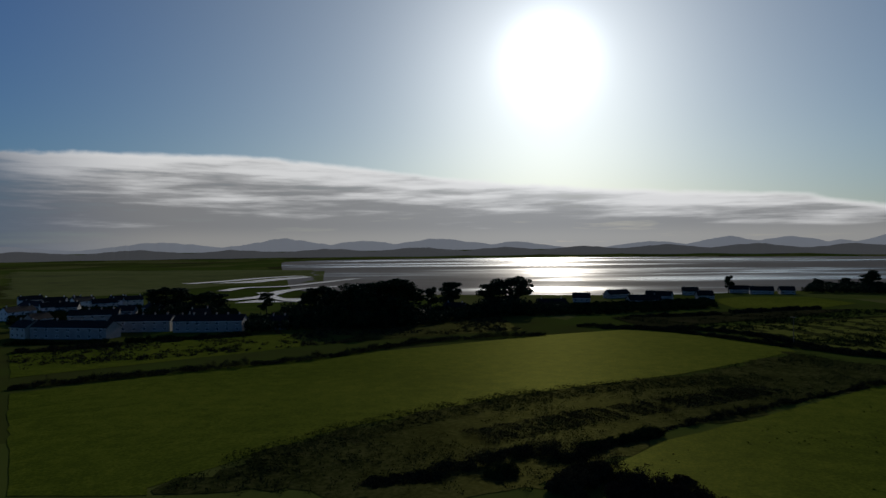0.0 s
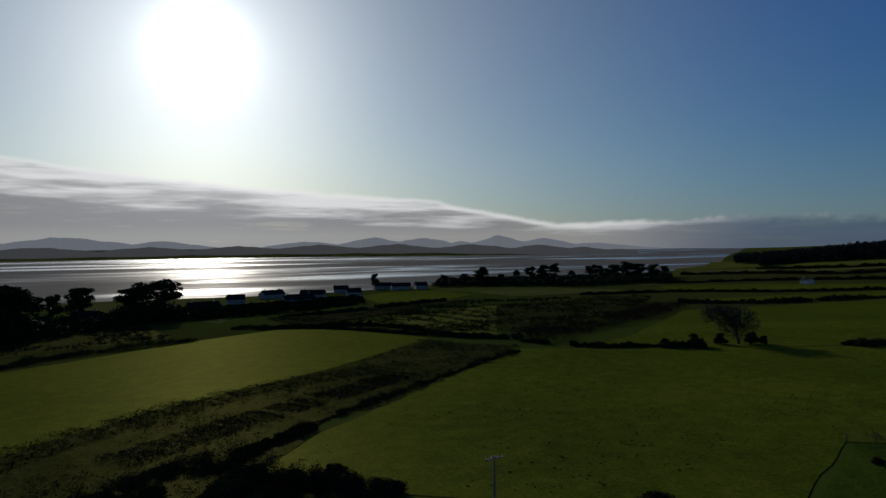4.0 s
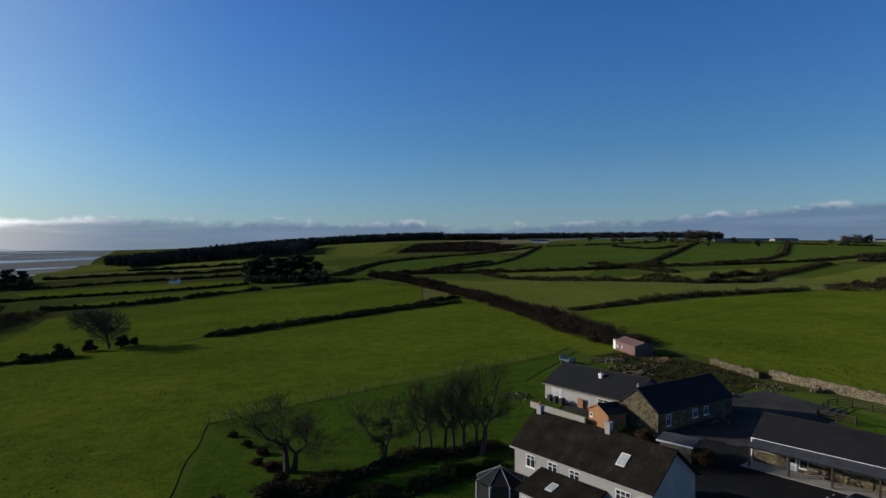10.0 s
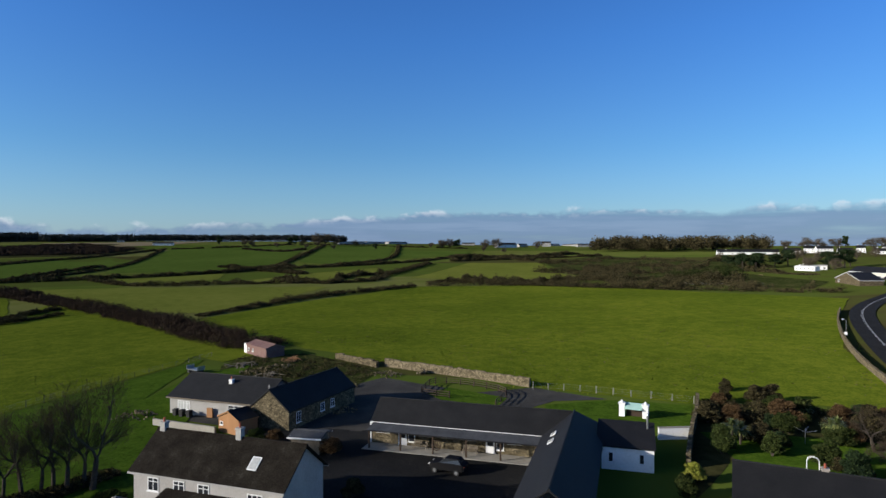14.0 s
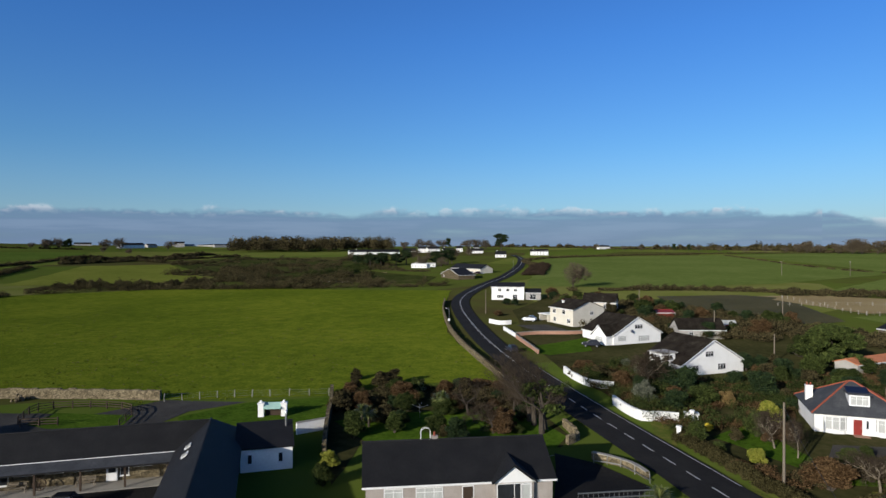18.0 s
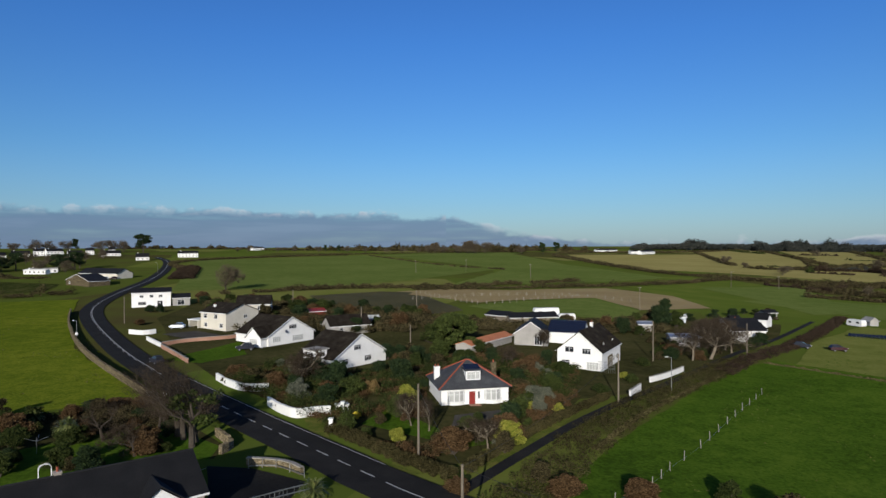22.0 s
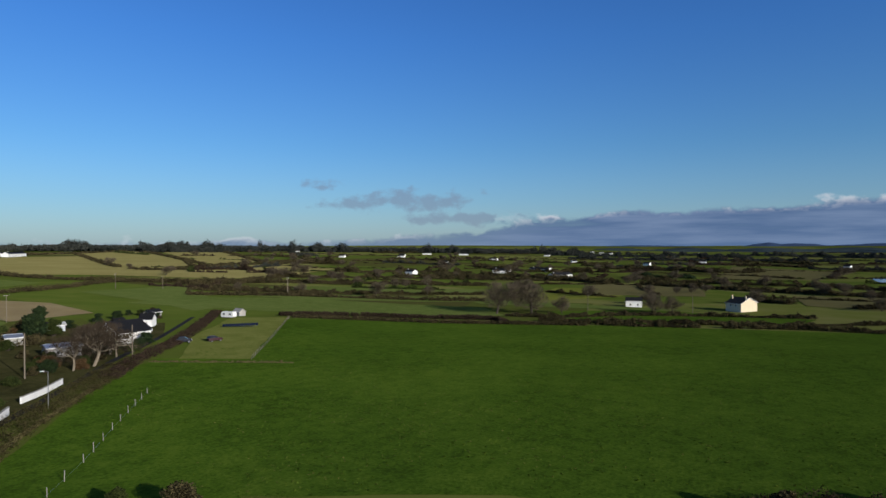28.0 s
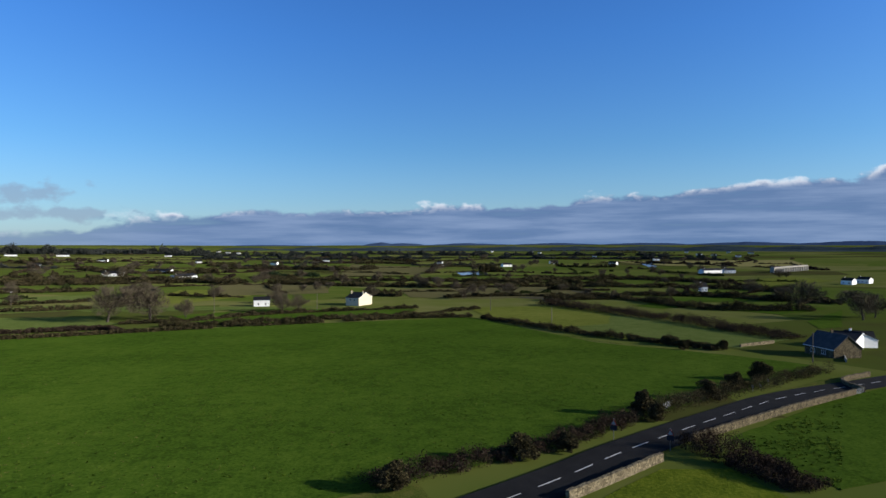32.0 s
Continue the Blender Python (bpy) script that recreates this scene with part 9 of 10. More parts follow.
def rubble(x, y, r, n, label, mat=None, h=0.8, size=0.35, name="rubble_heap"):
    """A heap of stones or planks, each piece tilted."""
    rng = np.random.default_rng(int(abs(x * 10 + y)))
    ob = thing(name, label, "heap", Matrix.Translation((x, y, float(ground(x, y)))))
    mesh = bpy.data.meshes.new("piece")
    bm = bmesh.new()
    bmesh.ops.create_icosphere(bm, subdivisions=1, radius=0.5)
    for v in bm.verts:
        v.co *= rng.uniform(0.7, 1.15)
    bm.to_mesh(mesh)
    bm.free()
    mesh.materials.append(mat or STONE)
    for _ in range(n):
        a, k = rng.random() * 6.28, rng.random() ** 0.7
        s = size * rng.uniform(0.5, 1.5)
        shared("stone", mesh, ob, pose(math.cos(a) * k * r, math.sin(a) * k * r, h * (1 - k) * rng.random() + s * 0.2, *rng.uniform(0, 360, 3)) @ Matrix.Diagonal((s * 1.3, s, s * 0.8, 1)))


def planks(x, y, r, n, label, mat=None):
    rng = np.random.default_rng(int(abs(x * 10 + y)))
    ob = thing("timber_heap", label, "heap", Matrix.Translation((x, y, float(ground(x, y)))))
    mesh = Build().box(-1.3, 1.3, -0.1, 0.1, -0.03, 0.03).mesh("plank")
    mesh.materials.append(mat or WOOD)
    for _ in range(n):
        a, k = rng.random() * 6.28, rng.random()
        shared("plank", mesh, ob, pose(math.cos(a) * k * r, math.sin(a) * k * r, 0.1 + 0.7 * rng.random() * (1 - k), rng.uniform(-12, 12), rng.uniform(-14, 14), rng.uniform(0, 360)))


rubble(*(128.2, -21.9), 4, 60, "heap of stones and earth by the tin shed", None, 1.0)
rubble(*(130.9, -26.6), 3, 40, "heap of rubble by the tin shed", None, 0.9)
rubble(*(112.6, -43.0), 3.2, 60, "heap of grey stones in the yard", STONE, 1.2)
rubble(*(106.7, -33.6), 2.2, 40, "heap of yellowish stones in the yard", None, 0.9)
rubble(*(91.1, -27.7), 2.6, 40, "heap of pale rubble beside the barn", STONE, 0.7)
rubble(*(103.6, 0.3), 3.5, 80, "tumbled pale stones at the end of the house", STONE, 0.9)
rubble(*(110.8, -49.7), 0.9, 8, "two large standing stones in the yard", STONE, 0.8, 0.9)
planks(*(136.8, -30.3), 2.6, 26, "pale planks thrown on a heap", PINE)
planks(*(137.0, -20.4), 3.2, 26, "grey planks lying by the tin shed")
planks(*(122.9, -22.7), 3.0, 20, "grey planks lying on the ground")
field("rough ground with weeds behind the barn", [(139.7, -15.7), (148.4, -22.1), (144.4, -34.8), (117.7, -43.5), (103.3, -32.9), (118.5, -21.8), (132.6, -14.9)], ROUGH, 0.09, "waste_ground", "waste ground")
house("small lean-to with a corrugated metal roof", (75.3, -16.5), (73.1, -19.4), 3, 2.0, 0.3, WOOD, BLUESLATE, "x", name="lean_to", category="shed")
for k, spot in enumerate(((101.1, -5.0), (100.0, -5.8), (98.9, -6.7))):
    b = thing("wheelie_bin", "black plastic wheeled bin by the wall", "bin", pose(*spot, float(ground(*spot)), 0, 0, 45), "bins")
    Build().solid([(-0.25, -0.3, 0.05), (0.25, -0.3, 0.05), (0.25, 0.3, 0.05), (-0.25, 0.3, 0.05)], [(-0.32, -0.38, 1.0), (0.32, -0.38, 1.0), (0.32, 0.38, 1.0), (-0.32, 0.38, 1.0)]).done("body", BLACK, b)
    Build().box(-0.34, 0.34, -0.42, 0.4, 1.003, 1.08).done("lid", BLACK, b)
trailer = thing("flat_trailer", "grey flat farm trailer behind the house", "trailer", pose(*(135.0, -10.4), float(ground(*(135.0, -10.4))), 0, 0, 30))
Build().box(-1.8, 1.8, -0.9, 0.9, 0.7, 0.82).done("bed", METAL, trailer)
for tx in (-1.0, 1.0):
    Build().tube((tx, -0.95, 0.35), (tx, 0.95, 0.35), 0.35, 0.35, 12).done("wheel", BLACK, trailer)
for tx in (-1.75, 1.7):
    Build().box(tx, tx + 0.06, -0.9, 0.9, 0.82, 1.5).done("end_rail", METAL, trailer)
arch = thing("garden_arch", "small white garden arch on the lawn", "arch", pose(*(43.2, -66.4), float(ground(*(43.2, -66.4))), 0, 0, 40))
for s in (0, 0.35):
    ab = Build()
    prev = (-0.6, s, -0.1)
    for i in range(9):
        a = math.pi * i / 8
        q = (-0.6 * math.cos(a), s, 1.25 + 0.5 * math.sin(a))
        ab.tube(prev, q, 0.035, 0.035, 5)
        prev = q
    ab.tube(prev, (0.6, s, -0.1), 0.035, 0.035, 5).done("hoop", UPVC, arch)
line_post = thing("rotary_clothes_line", "rotary clothes line on the garden lawn", "clothes line", pose(*(49.5, -74.6), float(ground(*(49.5, -74.6)))))
Build().tube((0, 0, -0.2), (0, 0, 2.0), 0.03, 0.03, 6).done("mast", METAL, line_post)
for i in range(4):
    a = radians(90 * i + 20)
    Build().tube((0, 0, 1.5), (1.3 * math.cos(a), 1.3 * math.sin(a), 2.0), 0.02, 0.02, 4).done("arm", METAL, line_post)
house("small red-framed greenhouse in a garden", (24.1, -183.7), (20.0, -185.7), 3, 2.2, 0.8, RED, CURTAIN, "x", (("F", 1.2, 0.4, 1.8, 1.6, 3), ("F", 3.4, 0.4, 1.8, 1.6, 3)), name="greenhouse", category="greenhouse", fascia=RED)
house("long dark red shed behind the gardens", (44.7, -198.2), (39.2, -201.5), 5, 2.2, 0.6, RED, RED, "x", name="shed", category="shed")
pillar = thing("gate_pillar", "white gate pillar at the road", "gate pillar", pose(*(15.6, -83.5), float(ground(*(15.6, -83.5)))))
Build().box(-0.25, 0.25, -0.25, 0.25, -0.2, 1.7).box(-0.33, 0.33, -0.33, 0.33, 1.703, 1.85).done("shaft", WHITE, pillar)
pillar2 = copy_thing(pillar, pose(*(15.5, -92.3), float(ground(*(15.5, -92.3)))))
box = thing("meter_box", "white painted cabinet beside the garden wall", "cabinet", pose(*(15.7, -92.9), float(ground(*(15.7, -92.9))), 0, 0, 20))
Build().box(-0.9, 0.9, -0.5, 0.5, -0.2, 1.2).box(-1.0, 1.0, -0.6, 0.6, 1.203, 1.35).done("body", WHITE, box)


# ---- garden plants ----
def strap_palm(x, y, h, label, n=90, head=1.5):
    """A cabbage palm: bare stem and a burst of narrow drooping leaves."""
    rng = np.random.default_rng(int(abs(x * 17 + y * 5)))
    ob = thing("cabbage_palm", label, "palm", Matrix.Translation((x, y, float(ground(x, y)))))
    Build().tube((0, 0, -0.3), (0, 0, h), 0.16, 0.12, 7).done("trunk", BARK, ob)
    out = []
    for i in range(n):
        a, e = rng.random() * 6.28, rng.uniform(-0.7, 1.4)
        L = head * rng.uniform(0.75, 1.1)
        d = np.array((math.cos(a) * math.cos(e), math.sin(a) * math.cos(e), math.sin(e)))
        s = np.array((-math.sin(a), math.cos(a), 0)) * 0.07
        p0 = np.array((0, 0, h))
        p1 = p0 + d * L * 0.6
        p2 = p0 + d * L + np.array((0, 0, -0.25 * L))
        out += [(p0 - s * 0.5, p1 - s, p1 + s), (p1 - s, p2, p1 + s), (p0 - s * 0.5, p1 + s, p0 + s * 0.5)]
    shared("leaf_head", tri_mesh("leaf_head", np.array(out), PALM), ob)


strap_palm(*(53.0, -65.7), 2.6, "tall cabbage palm in a garden", 130, 1.6)
strap_palm(*(53.2, -67.5), 2.0, "tall cabbage palm in a garden", 110, 1.5)
strap_palm(*(56.9, -85.6), 1.4, "cabbage palm at the field edge", 110, 1.6)
strap_palm(*(47.5, -77.8), 2.6, "tall cabbage palm in a garden", 120, 1.4)
strap_palm(*(49.5, -79.6), 1.8, "tall cabbage palm in a garden", 120, 1.4)
strap_palm(*(13.3, -61.6), 0.8, "low cabbage palm beside the drive", 150, 1.9)

trees("upright", "tall leafless tree beside the road", ((35.2, -81.0), 10.2, 1.4), ((39.0, -84.0), 6.0, 1.2), ((44.0, -79.3), 6.0, 1.2))
trees("pale", "pale-stemmed leafless tree with a thin crown", ((25.3, -108.6), 7.5, 1.1), ((26.1, -108.4), 6.5), ((4.9, -86.3), 5.0, 0.8), ((2.4, -83.8), 5.0, 0.7), ((-5.1, -76.4), 4.0, 1.3), ((-70.5, -157.4), 9, 1.2), ((-68.5, -159.9), 8, 1.1))
trees("upright", "old leafless roadside tree with slender limbs", ((33.9, -79.6), 9.5, 1.35), ((31.6, -76.6), 9.0, 1.5))
trees("bare", "small leafless tree on a lawn", ((38.0, -83.4), 4.5, 1.2), ((37.1, -73.5), 4.2, 1.3), ((-23.8, -152.8), 5), ((-13.9, -128.9), 5))
CY = []
cy_rng = np.random.default_rng(4)
for i in range(130):
    a, k, z = cy_rng.random() * 6.28, cy_rng.random() ** 0.4, cy_rng.random()
    wide = 6.4 * math.sqrt(max(0.05, 1 - (z * 0.97) ** 1.6))
    CY.append((math.cos(a) * k * wide, math.sin(a) * k * wide, 1.4 + z * 6.6, cy_rng.uniform(0.9, 1.7), cy_rng.uniform(0.4, 0.8)))
cypress = thing("cypress_tree", "broad dark green cypress with layered foliage", "tree", Matrix.Translation((*(-1.8, -151.7), float(ground(*(-1.8, -151.7))))))
Build().tube((0, 0, -0.4), (0.3, 0, 7.5), 0.5, 0.15, 8).done("trunk", BARK, cypress)
shared("crown", crown_mesh("crown", cy_rng, CY, 0.36, CYPRESS, 300, 0.4), cypress)
ever = thing("evergreen_tree", "ragged evergreen leaning over the road wall", "tree", Matrix.Translation((*(31.7, -78.8), float(ground(*(31.7, -78.8))))))
Build().tube((0, 0, -0.4), (0.8, 0.3, 5.0), 0.28, 0.12, 7).tube((0.4, 0.1, 2.5), (2.0, -1.0, 4.6), 0.14, 0.06, 5).done("trunk", BARK, ever)
shared("crown", crown_mesh("crown", cy_rng, [(cy_rng.uniform(-2.4, 2.8), cy_rng.uniform(-2.4, 2.4), cy_rng.uniform(2.8, 6.8), cy_rng.uniform(0.5, 1.1), cy_rng.uniform(0.3, 0.5)) for _ in range(22)], 0.26, CYPRESS, 90, 0.3), ever)
ivy_oak = tree("upright", 69.0, 15.4, 7.6, "short ivy-clad tree on the paddock edge", 1.5)
shared("ivy", crown_mesh("ivy", cy_rng, [(cy_rng.normal(0, 0.9), cy_rng.normal(0, 0.9), cy_rng.uniform(4.4, 7.6), cy_rng.uniform(0.3, 0.6), cy_rng.uniform(0.3, 0.5)) for _ in range(14)] + [(0, 0, z, 0.35, 0.6) for z in (1, 2, 3, 4)], 0.12, EVERGREEN, 130), ivy_oak)

field("dark garden soil between the houses", [(39.2, -110.3), (28.0, -99.5), (15.0, -83.1), (2.8, -69.3), (-7.4, -73.7), (-21.9, -102.5), (-31.7, -107.2), (-72.0, -155.0), (-95.6, -178.3), (-115.1, -214.6), (-76.5, -215.7), (-23.9, -190.1), (40.7, -234.1), (95.2, -240.9), (90.3, -193.8), (64.5, -146.8)], HEATH, 0.03, "garden_soil", "garden")
field("dark garden soil beside the bungalow", [(71.0, -80.6), (51.2, -96.8), (38.0, -88.5), (27.6, -77.6), (27.4, -72.7), (49.5, -61.2), (43.6, -49.1), (53.8, -59.6)], HEATH, 0.03, "garden_soil", "garden")
SHRUB_LIST = [
    ((6.2, -95.0), 2.2, 3.6, LIME, "yellow-green leafy shrub in the garden"), ((13.1, -89.6), 0.9, 1.1, YELLOW, "bright yellow flowering bush"), ((12.2, -104.2), 1.3, 2.4, GOLD, "dry golden ornamental grass"), ((13.5, -105.1), 1.2, 2.2, GOLD, "dry golden ornamental grass"),
    ((-7.9, -79.4), 2.6, 2.6, LIME, "round yellow-green shrub on the bank"), ((-13.9, -93.6), 1.6, 1.9, SILVER, "pale grey-green garden shrub"), ((-16.4, -101.5), 1.8, 2.0, SILVER, "pale grey-green garden shrub"), ((-0.7, -74.6), 3.0, 3.2, RUST, "rust-brown leafless garden shrub"),
    ((-12.5, -102.5), 2.0, 2.4, RUST, "rust-brown shrub beside the terrace"), ((-15.5, -120.0), 3.4, 3.4, RUST, "brown leafless garden shrub"), ((-22.2, -121.5), 3.2, 2.6, GORSE, "dark green garden shrub"), ((8.3, -113.6), 3.4, 4.2, EVERGREEN, "dark glossy evergreen garden shrub"), ((19.1, -108.8), 3.0, 4.6, EVERGREEN, "dark glossy evergreen garden shrub"),
    ((23.3, -111.6), 3.0, 3.6, EVERGREEN, "dark glossy evergreen garden shrub"), ((18.7, -97.0), 2.6, 3.2, EVERGREEN, "dark glossy evergreen garden shrub"), ((3.7, -158.2), 3.4, 4.6, GORSE, "small green garden tree"), ((1.3, -135.2), 3.2, 4.6, CYPRESS, "green leafy garden shrub"), ((6.3, -129.9), 3.0, 4.0, EVERGREEN, "dark glossy evergreen garden shrub"),
    ((39.3, -67.6), 1.9, 3.2, EVERGREEN, "dark rounded evergreen in the garden"), ((55.4, -76.1), 1.2, 2.2, EVERGREEN, "dark glossy evergreen garden shrub"), ((51.8, -62.7), 2.0, 3.4, CYPRESS, "olive green garden shrub"), ((68.6, -83.3), 1.6, 2.4, HEDGE, "brown bush at the field edge"), ((65.6, -86.9), 2.2, 2.8, HEDGE, "brown bush at the field edge"), ((64.9, -89.3), 2.0, 2.8, HEDGE, "brown bush at the field edge"),
    ((51.8, -90.1), 2.2, 2.4, EVERGREEN, "dark glossy evergreen garden shrub"), ((46.8, -79.4), 1.6, 2.8, RUST, "rust-brown leafless garden shrub"), ((50.2, -95.0), 3.0, 1.6, RUST, "low brown garden scrub"), ((47.0, -96.0), 2.4, 1.6, RUST, "low brown garden scrub"), ((47.0, -52.4), 1.5, 2.0, LIME, "green leafy shrub by the wall"), ((44.3, -48.5), 1.6, 2.4, GORSE, "green leafy shrub by the wall"),
    ((39.4, -117.7), 3.0, 2.2, RUST, "brown leafless garden shrub"), ((34.6, -111.4), 3.0, 2.8, HEDGE, "leafless shrub by the wall"), ((30.0, -108.4), 2.6, 2.8, RUST, "leafless shrub by the wall"), ((46.5, -215.7), 4, 4.6, EVERGREEN, "dark evergreen behind the houses"), ((50.7, -216.8), 4, 5.2, RUST, "brown evergreen behind the houses"), ((71.3, -229.8), 4, 4.4, RUST, "brown shrub behind the houses"),
    ((99.3, -207.7), 2.2, 2.4, EVERGREEN, "round dark garden shrub"), ((95.6, -207.2), 2.0, 2.4, EVERGREEN, "round dark garden shrub"), ((89.3, -180.4), 2.2, 1.8, RUST, "brown garden shrub by the road"), ((33.6, -192.8), 3, 4.4, EVERGREEN, "dark evergreen tree in a garden"), ((46.5, -196.4), 4, 4.6, EVERGREEN, "dark evergreen tree in a garden"),
    ((-66.7, -193.2), 5, 7.0, EVERGREEN, "dark conifer behind the houses"), ((-73.3, -198.3), 3, 5.0, GORSE, "green tree behind the houses"), ((-47.8, -185.6), 3, 4, RUST, "brown leafless tree behind the house"), ((-34.6, -116.4), 1.6, 1.6, CYPRESS, "clipped green shrub by the wall"), ((-34.1, -119.2), 1.4, 1.4, LIME, "clipped green shrub by the wall"), ((-42.1, -133.5), 2.0, 1.8, GORSE, "clipped green hedge shrub"),
    ((-26.6, -107.1), 2.2, 1.6, GORSE, "green shrub on the bank"), ((-1.0, -62.9), 1.6, 1.6, RUST, "brown bramble by the junction"), ((-10.0, -65.9), 1.4, 2.2, HEDGE, "leafless bush by the lane"), ((-11.7, -61.8), 2.4, 2.2, RUST, "brown bramble on a bank"), ((-31.7, -56.5), 2.6, 3.0, HEDGE, "leafless bush in the field corner"), ((-28.1, -61.4), 1.6, 2.4, GORSE, "dark bush in the field corner"), ((-19.5, -62.0), 2.6, 2.0, RUST, "brown bramble by the lane"),
    ((-82.3, -234.2), 3.5, 5.5, EVERGREEN, "dark green tree at the lane end"), ((-106.2, 25.7), 2.6, 4.2, HEDGE, "tall wind-bent thorn bush"), ((-102.4, 27.0), 2.0, 3.0, HEDGE, "wind-bent thorn bush beside the road"), ((-79.3, 3.9), 2.6, 3.4, HEDGE, "rounded thorn bush beside the road"), ((-83.8, 10.4), 2.0, 2.6, HEDGE, "rounded thorn bush beside the road"), ((-67.6, -10.5), 2.4, 3.0, HEDGE, "rounded thorn bush beside the road"), ((-121.1, 41.3), 3.0, 3.6, HEDGE, "rounded thorn bush beside the road"),
    ((-130.8, 50.0), 3.0, 3.6, HEDGE, "rounded thorn bush beside the road"), ((-143.3, 60.4), 3.4, 4.2, HEDGE, "rounded thorn bush beside the road"), ((-191.7, 58.7), 1.8, 2.6, HEDGE, "round bush on the bank"), ((-204.3, 56.1), 1.6, 2.6, HEDGE, "round bush on the bank"), ((-193.3, 70.7), 2.4, 3.0, HEDGE, "round bush on the bank"), ((153.1, 122.8), 2.2, 3.4, HEDGE, "round dark bush in a hedge"), ((148.4, 129.2), 1.8, 1.8, HEDGE, "round dark bush in a hedge"),
    ((72.7, -20.7), 2.0, 2.0, RUST, "brown shrub by the yard"), ((59.4, -19.2), 1.4, 1.8, HEDGE, "leafless bush by the drive"), ((73.6, -89.7), 1.4, 2.0, HEDGE, "brown bush at the field edge"), ((80.8, -15.7), 1.6, 1.6, RUST, "brown shrub against the barn"), ((82.2, -13.6), 1.6, 1.6, GORSE, "green shrub against the barn"), ((62.0, 19.1), 2.2, 1.8, HEDGE, "brown bush below the farmhouse"), ((58.9, 24.6), 2.4, 2.0, HEDGE, "brown bush below the paddock"),
    ((46.3, 41.2), 2.6, 2.4, HEDGE, "dark bush in the near hedge"), ((24.5, 70.0), 2.0, 1.6, HEDGE, "dark bush in the near hedge"),
]
for k, ((x, y), r, h, mt, lb) in enumerate(SHRUB_LIST):
    shrub(x, y, r, h, mt, lb, seed=k)
gr = np.random.default_rng(21)


def plant_out(pts, n, mats, h0, h1, label, clear):
    """Low mixed shrubs over a garden, kept clear of the houses (x, y, radius)."""
    p = np.array(pts, float)
    lo, hi = p.min(0), p.max(0)
    made = 0
    while made < n:
        x, y = lo + gr.random(2) * (hi - lo)
        inside = False
        for a, b in zip(p, np.roll(p, -1, 0)):
            if (a[1] > y) != (b[1] > y) and x < (b[0] - a[0]) * (y - a[1]) / (b[1] - a[1]) + a[0]:
                inside = not inside
        if not inside or any(math.hypot(x - cx, y - cy) < cr for cx, cy, cr in clear):
            continue
        h = gr.uniform(h0, h1)
        shrub(x, y, h * gr.uniform(0.6, 1.0), h, mats[gr.integers(len(mats))], label, seed=made)
        made += 1


HOUSES = [(-3.6, -97.8, 8.6), (-3.7, -104.7, 8), (17.5, -129.5, 8), (23.4, -135.4, 8), (39.4, -156.1, 9), (47.4, -161.1, 9), (65.3, -174.8, 9), (59.3, -181.8, 9), (-34.7, -134.1, 9), (-28.7, -136.1, 8), (-20.8, -160.9, 9), (-29.8, -163.8, 8), (106.1, -225.1, 9), (-2.4, -90.9, 5), (43.4, -144.3, 6), (54.4, -162.0, 6)]
plant_out([(39.8, -111.7), (28.3, -100.5), (16.6, -86.5), (11.5, -77.4), (2.9, -69.8), (-7.5, -74.2), (-21.4, -102.5), (-27.3, -130.7), (-17.6, -153.1), (9.2, -141.4), (24.7, -133.9), (33.5, -130.0)], 88, (RUST, HEDGE, GORSE, EVERGREEN, CYPRESS, HEDGE, EVERGREEN, SILVER, EVERGREEN, GORSE, HEDGE), 1.2, 3.4, "mixed winter shrub in a garden", HOUSES)
plant_out([(62.8, -169.0), (29.3, -168.2), (-3.0, -175.2), (-41.6, -174.3), (-64.4, -181.4), (-76.5, -215.7), (-23.9, -190.1), (40.7, -234.1), (95.2, -240.9)], 44, (RUST, HEDGE, GORSE, EVERGREEN, CYPRESS), 2.2, 5.0, "mixed winter shrub behind the houses", HOUSES)
plant_out([(71.3, -82.4), (50.2, -95.0), (38.8, -88.1), (41.7, -78.7), (53.6, -73.7), (61.0, -70.4)], 20, (RUST, HEDGE, GORSE, EVERGREEN), 1.4, 3.0, "mixed winter shrub in a garden", [])
plant_out([(56.0, -66.0), (50.0, -80.0), (40.0, -86.0), (32.0, -77.0), (40.0, -68.0)], 16, (RUST, HEDGE, GORSE, EVERGREEN, CYPRESS), 1.2, 3.2, "mixed winter shrub in the shaded garden", [(43.2, -66.4, 2.5), (49.5, -74.6, 3.0)])
plant_out([(-46.1, -133.7), (-71.6, -161.2), (-86.1, -177.5), (-82.1, -188.8), (-60.5, -175.4), (-49.2, -156.0)], 14, (RUST, HEDGE, GORSE), 1.0, 2.4, "shrub in the gardens at the lane", HOUSES)
plant_out([(14.0, -82.0), (2.0, -72.0), (-6.0, -76.0), (-22.0, -102.0), (-14.0, -104.0), (-2.0, -88.0)], 12, (RUST, GOLD, RUST, CYPRESS, LIME, GOLD), 0.9, 1.9, "small bright winter shrub in the front garden", HOUSES)
BUILT = [(x, y, r - 0.5) for x, y, r in HOUSES]
wood([(39.2, -110.3), (27.7, -98.5), (15.5, -84.0), (3.5, -70.9), (-7.2, -75.7), (-21.7, -104.1), (-27.3, -130.7), (-14.7, -145.4), (8.7, -134.9), (24.7, -133.9), (36.8, -128.6)], 1.2, "tangled undergrowth in the gardens", RUST, 0.13, 41, name="undergrowth", crown=1.7, clear=BUILT + [(7.6, -85.0, 7), (-4.4, -86.9, 6), (*(7.8, -87.7), 5), (*(3.0, -81.2), 5), (*(-2.1, -76.1), 4), (*(11.3, -98.6), 3), (*(-8.7, -86.0), 4), (*(-21.6, -127.7), 4), (*(27.8, -126.1), 4)])
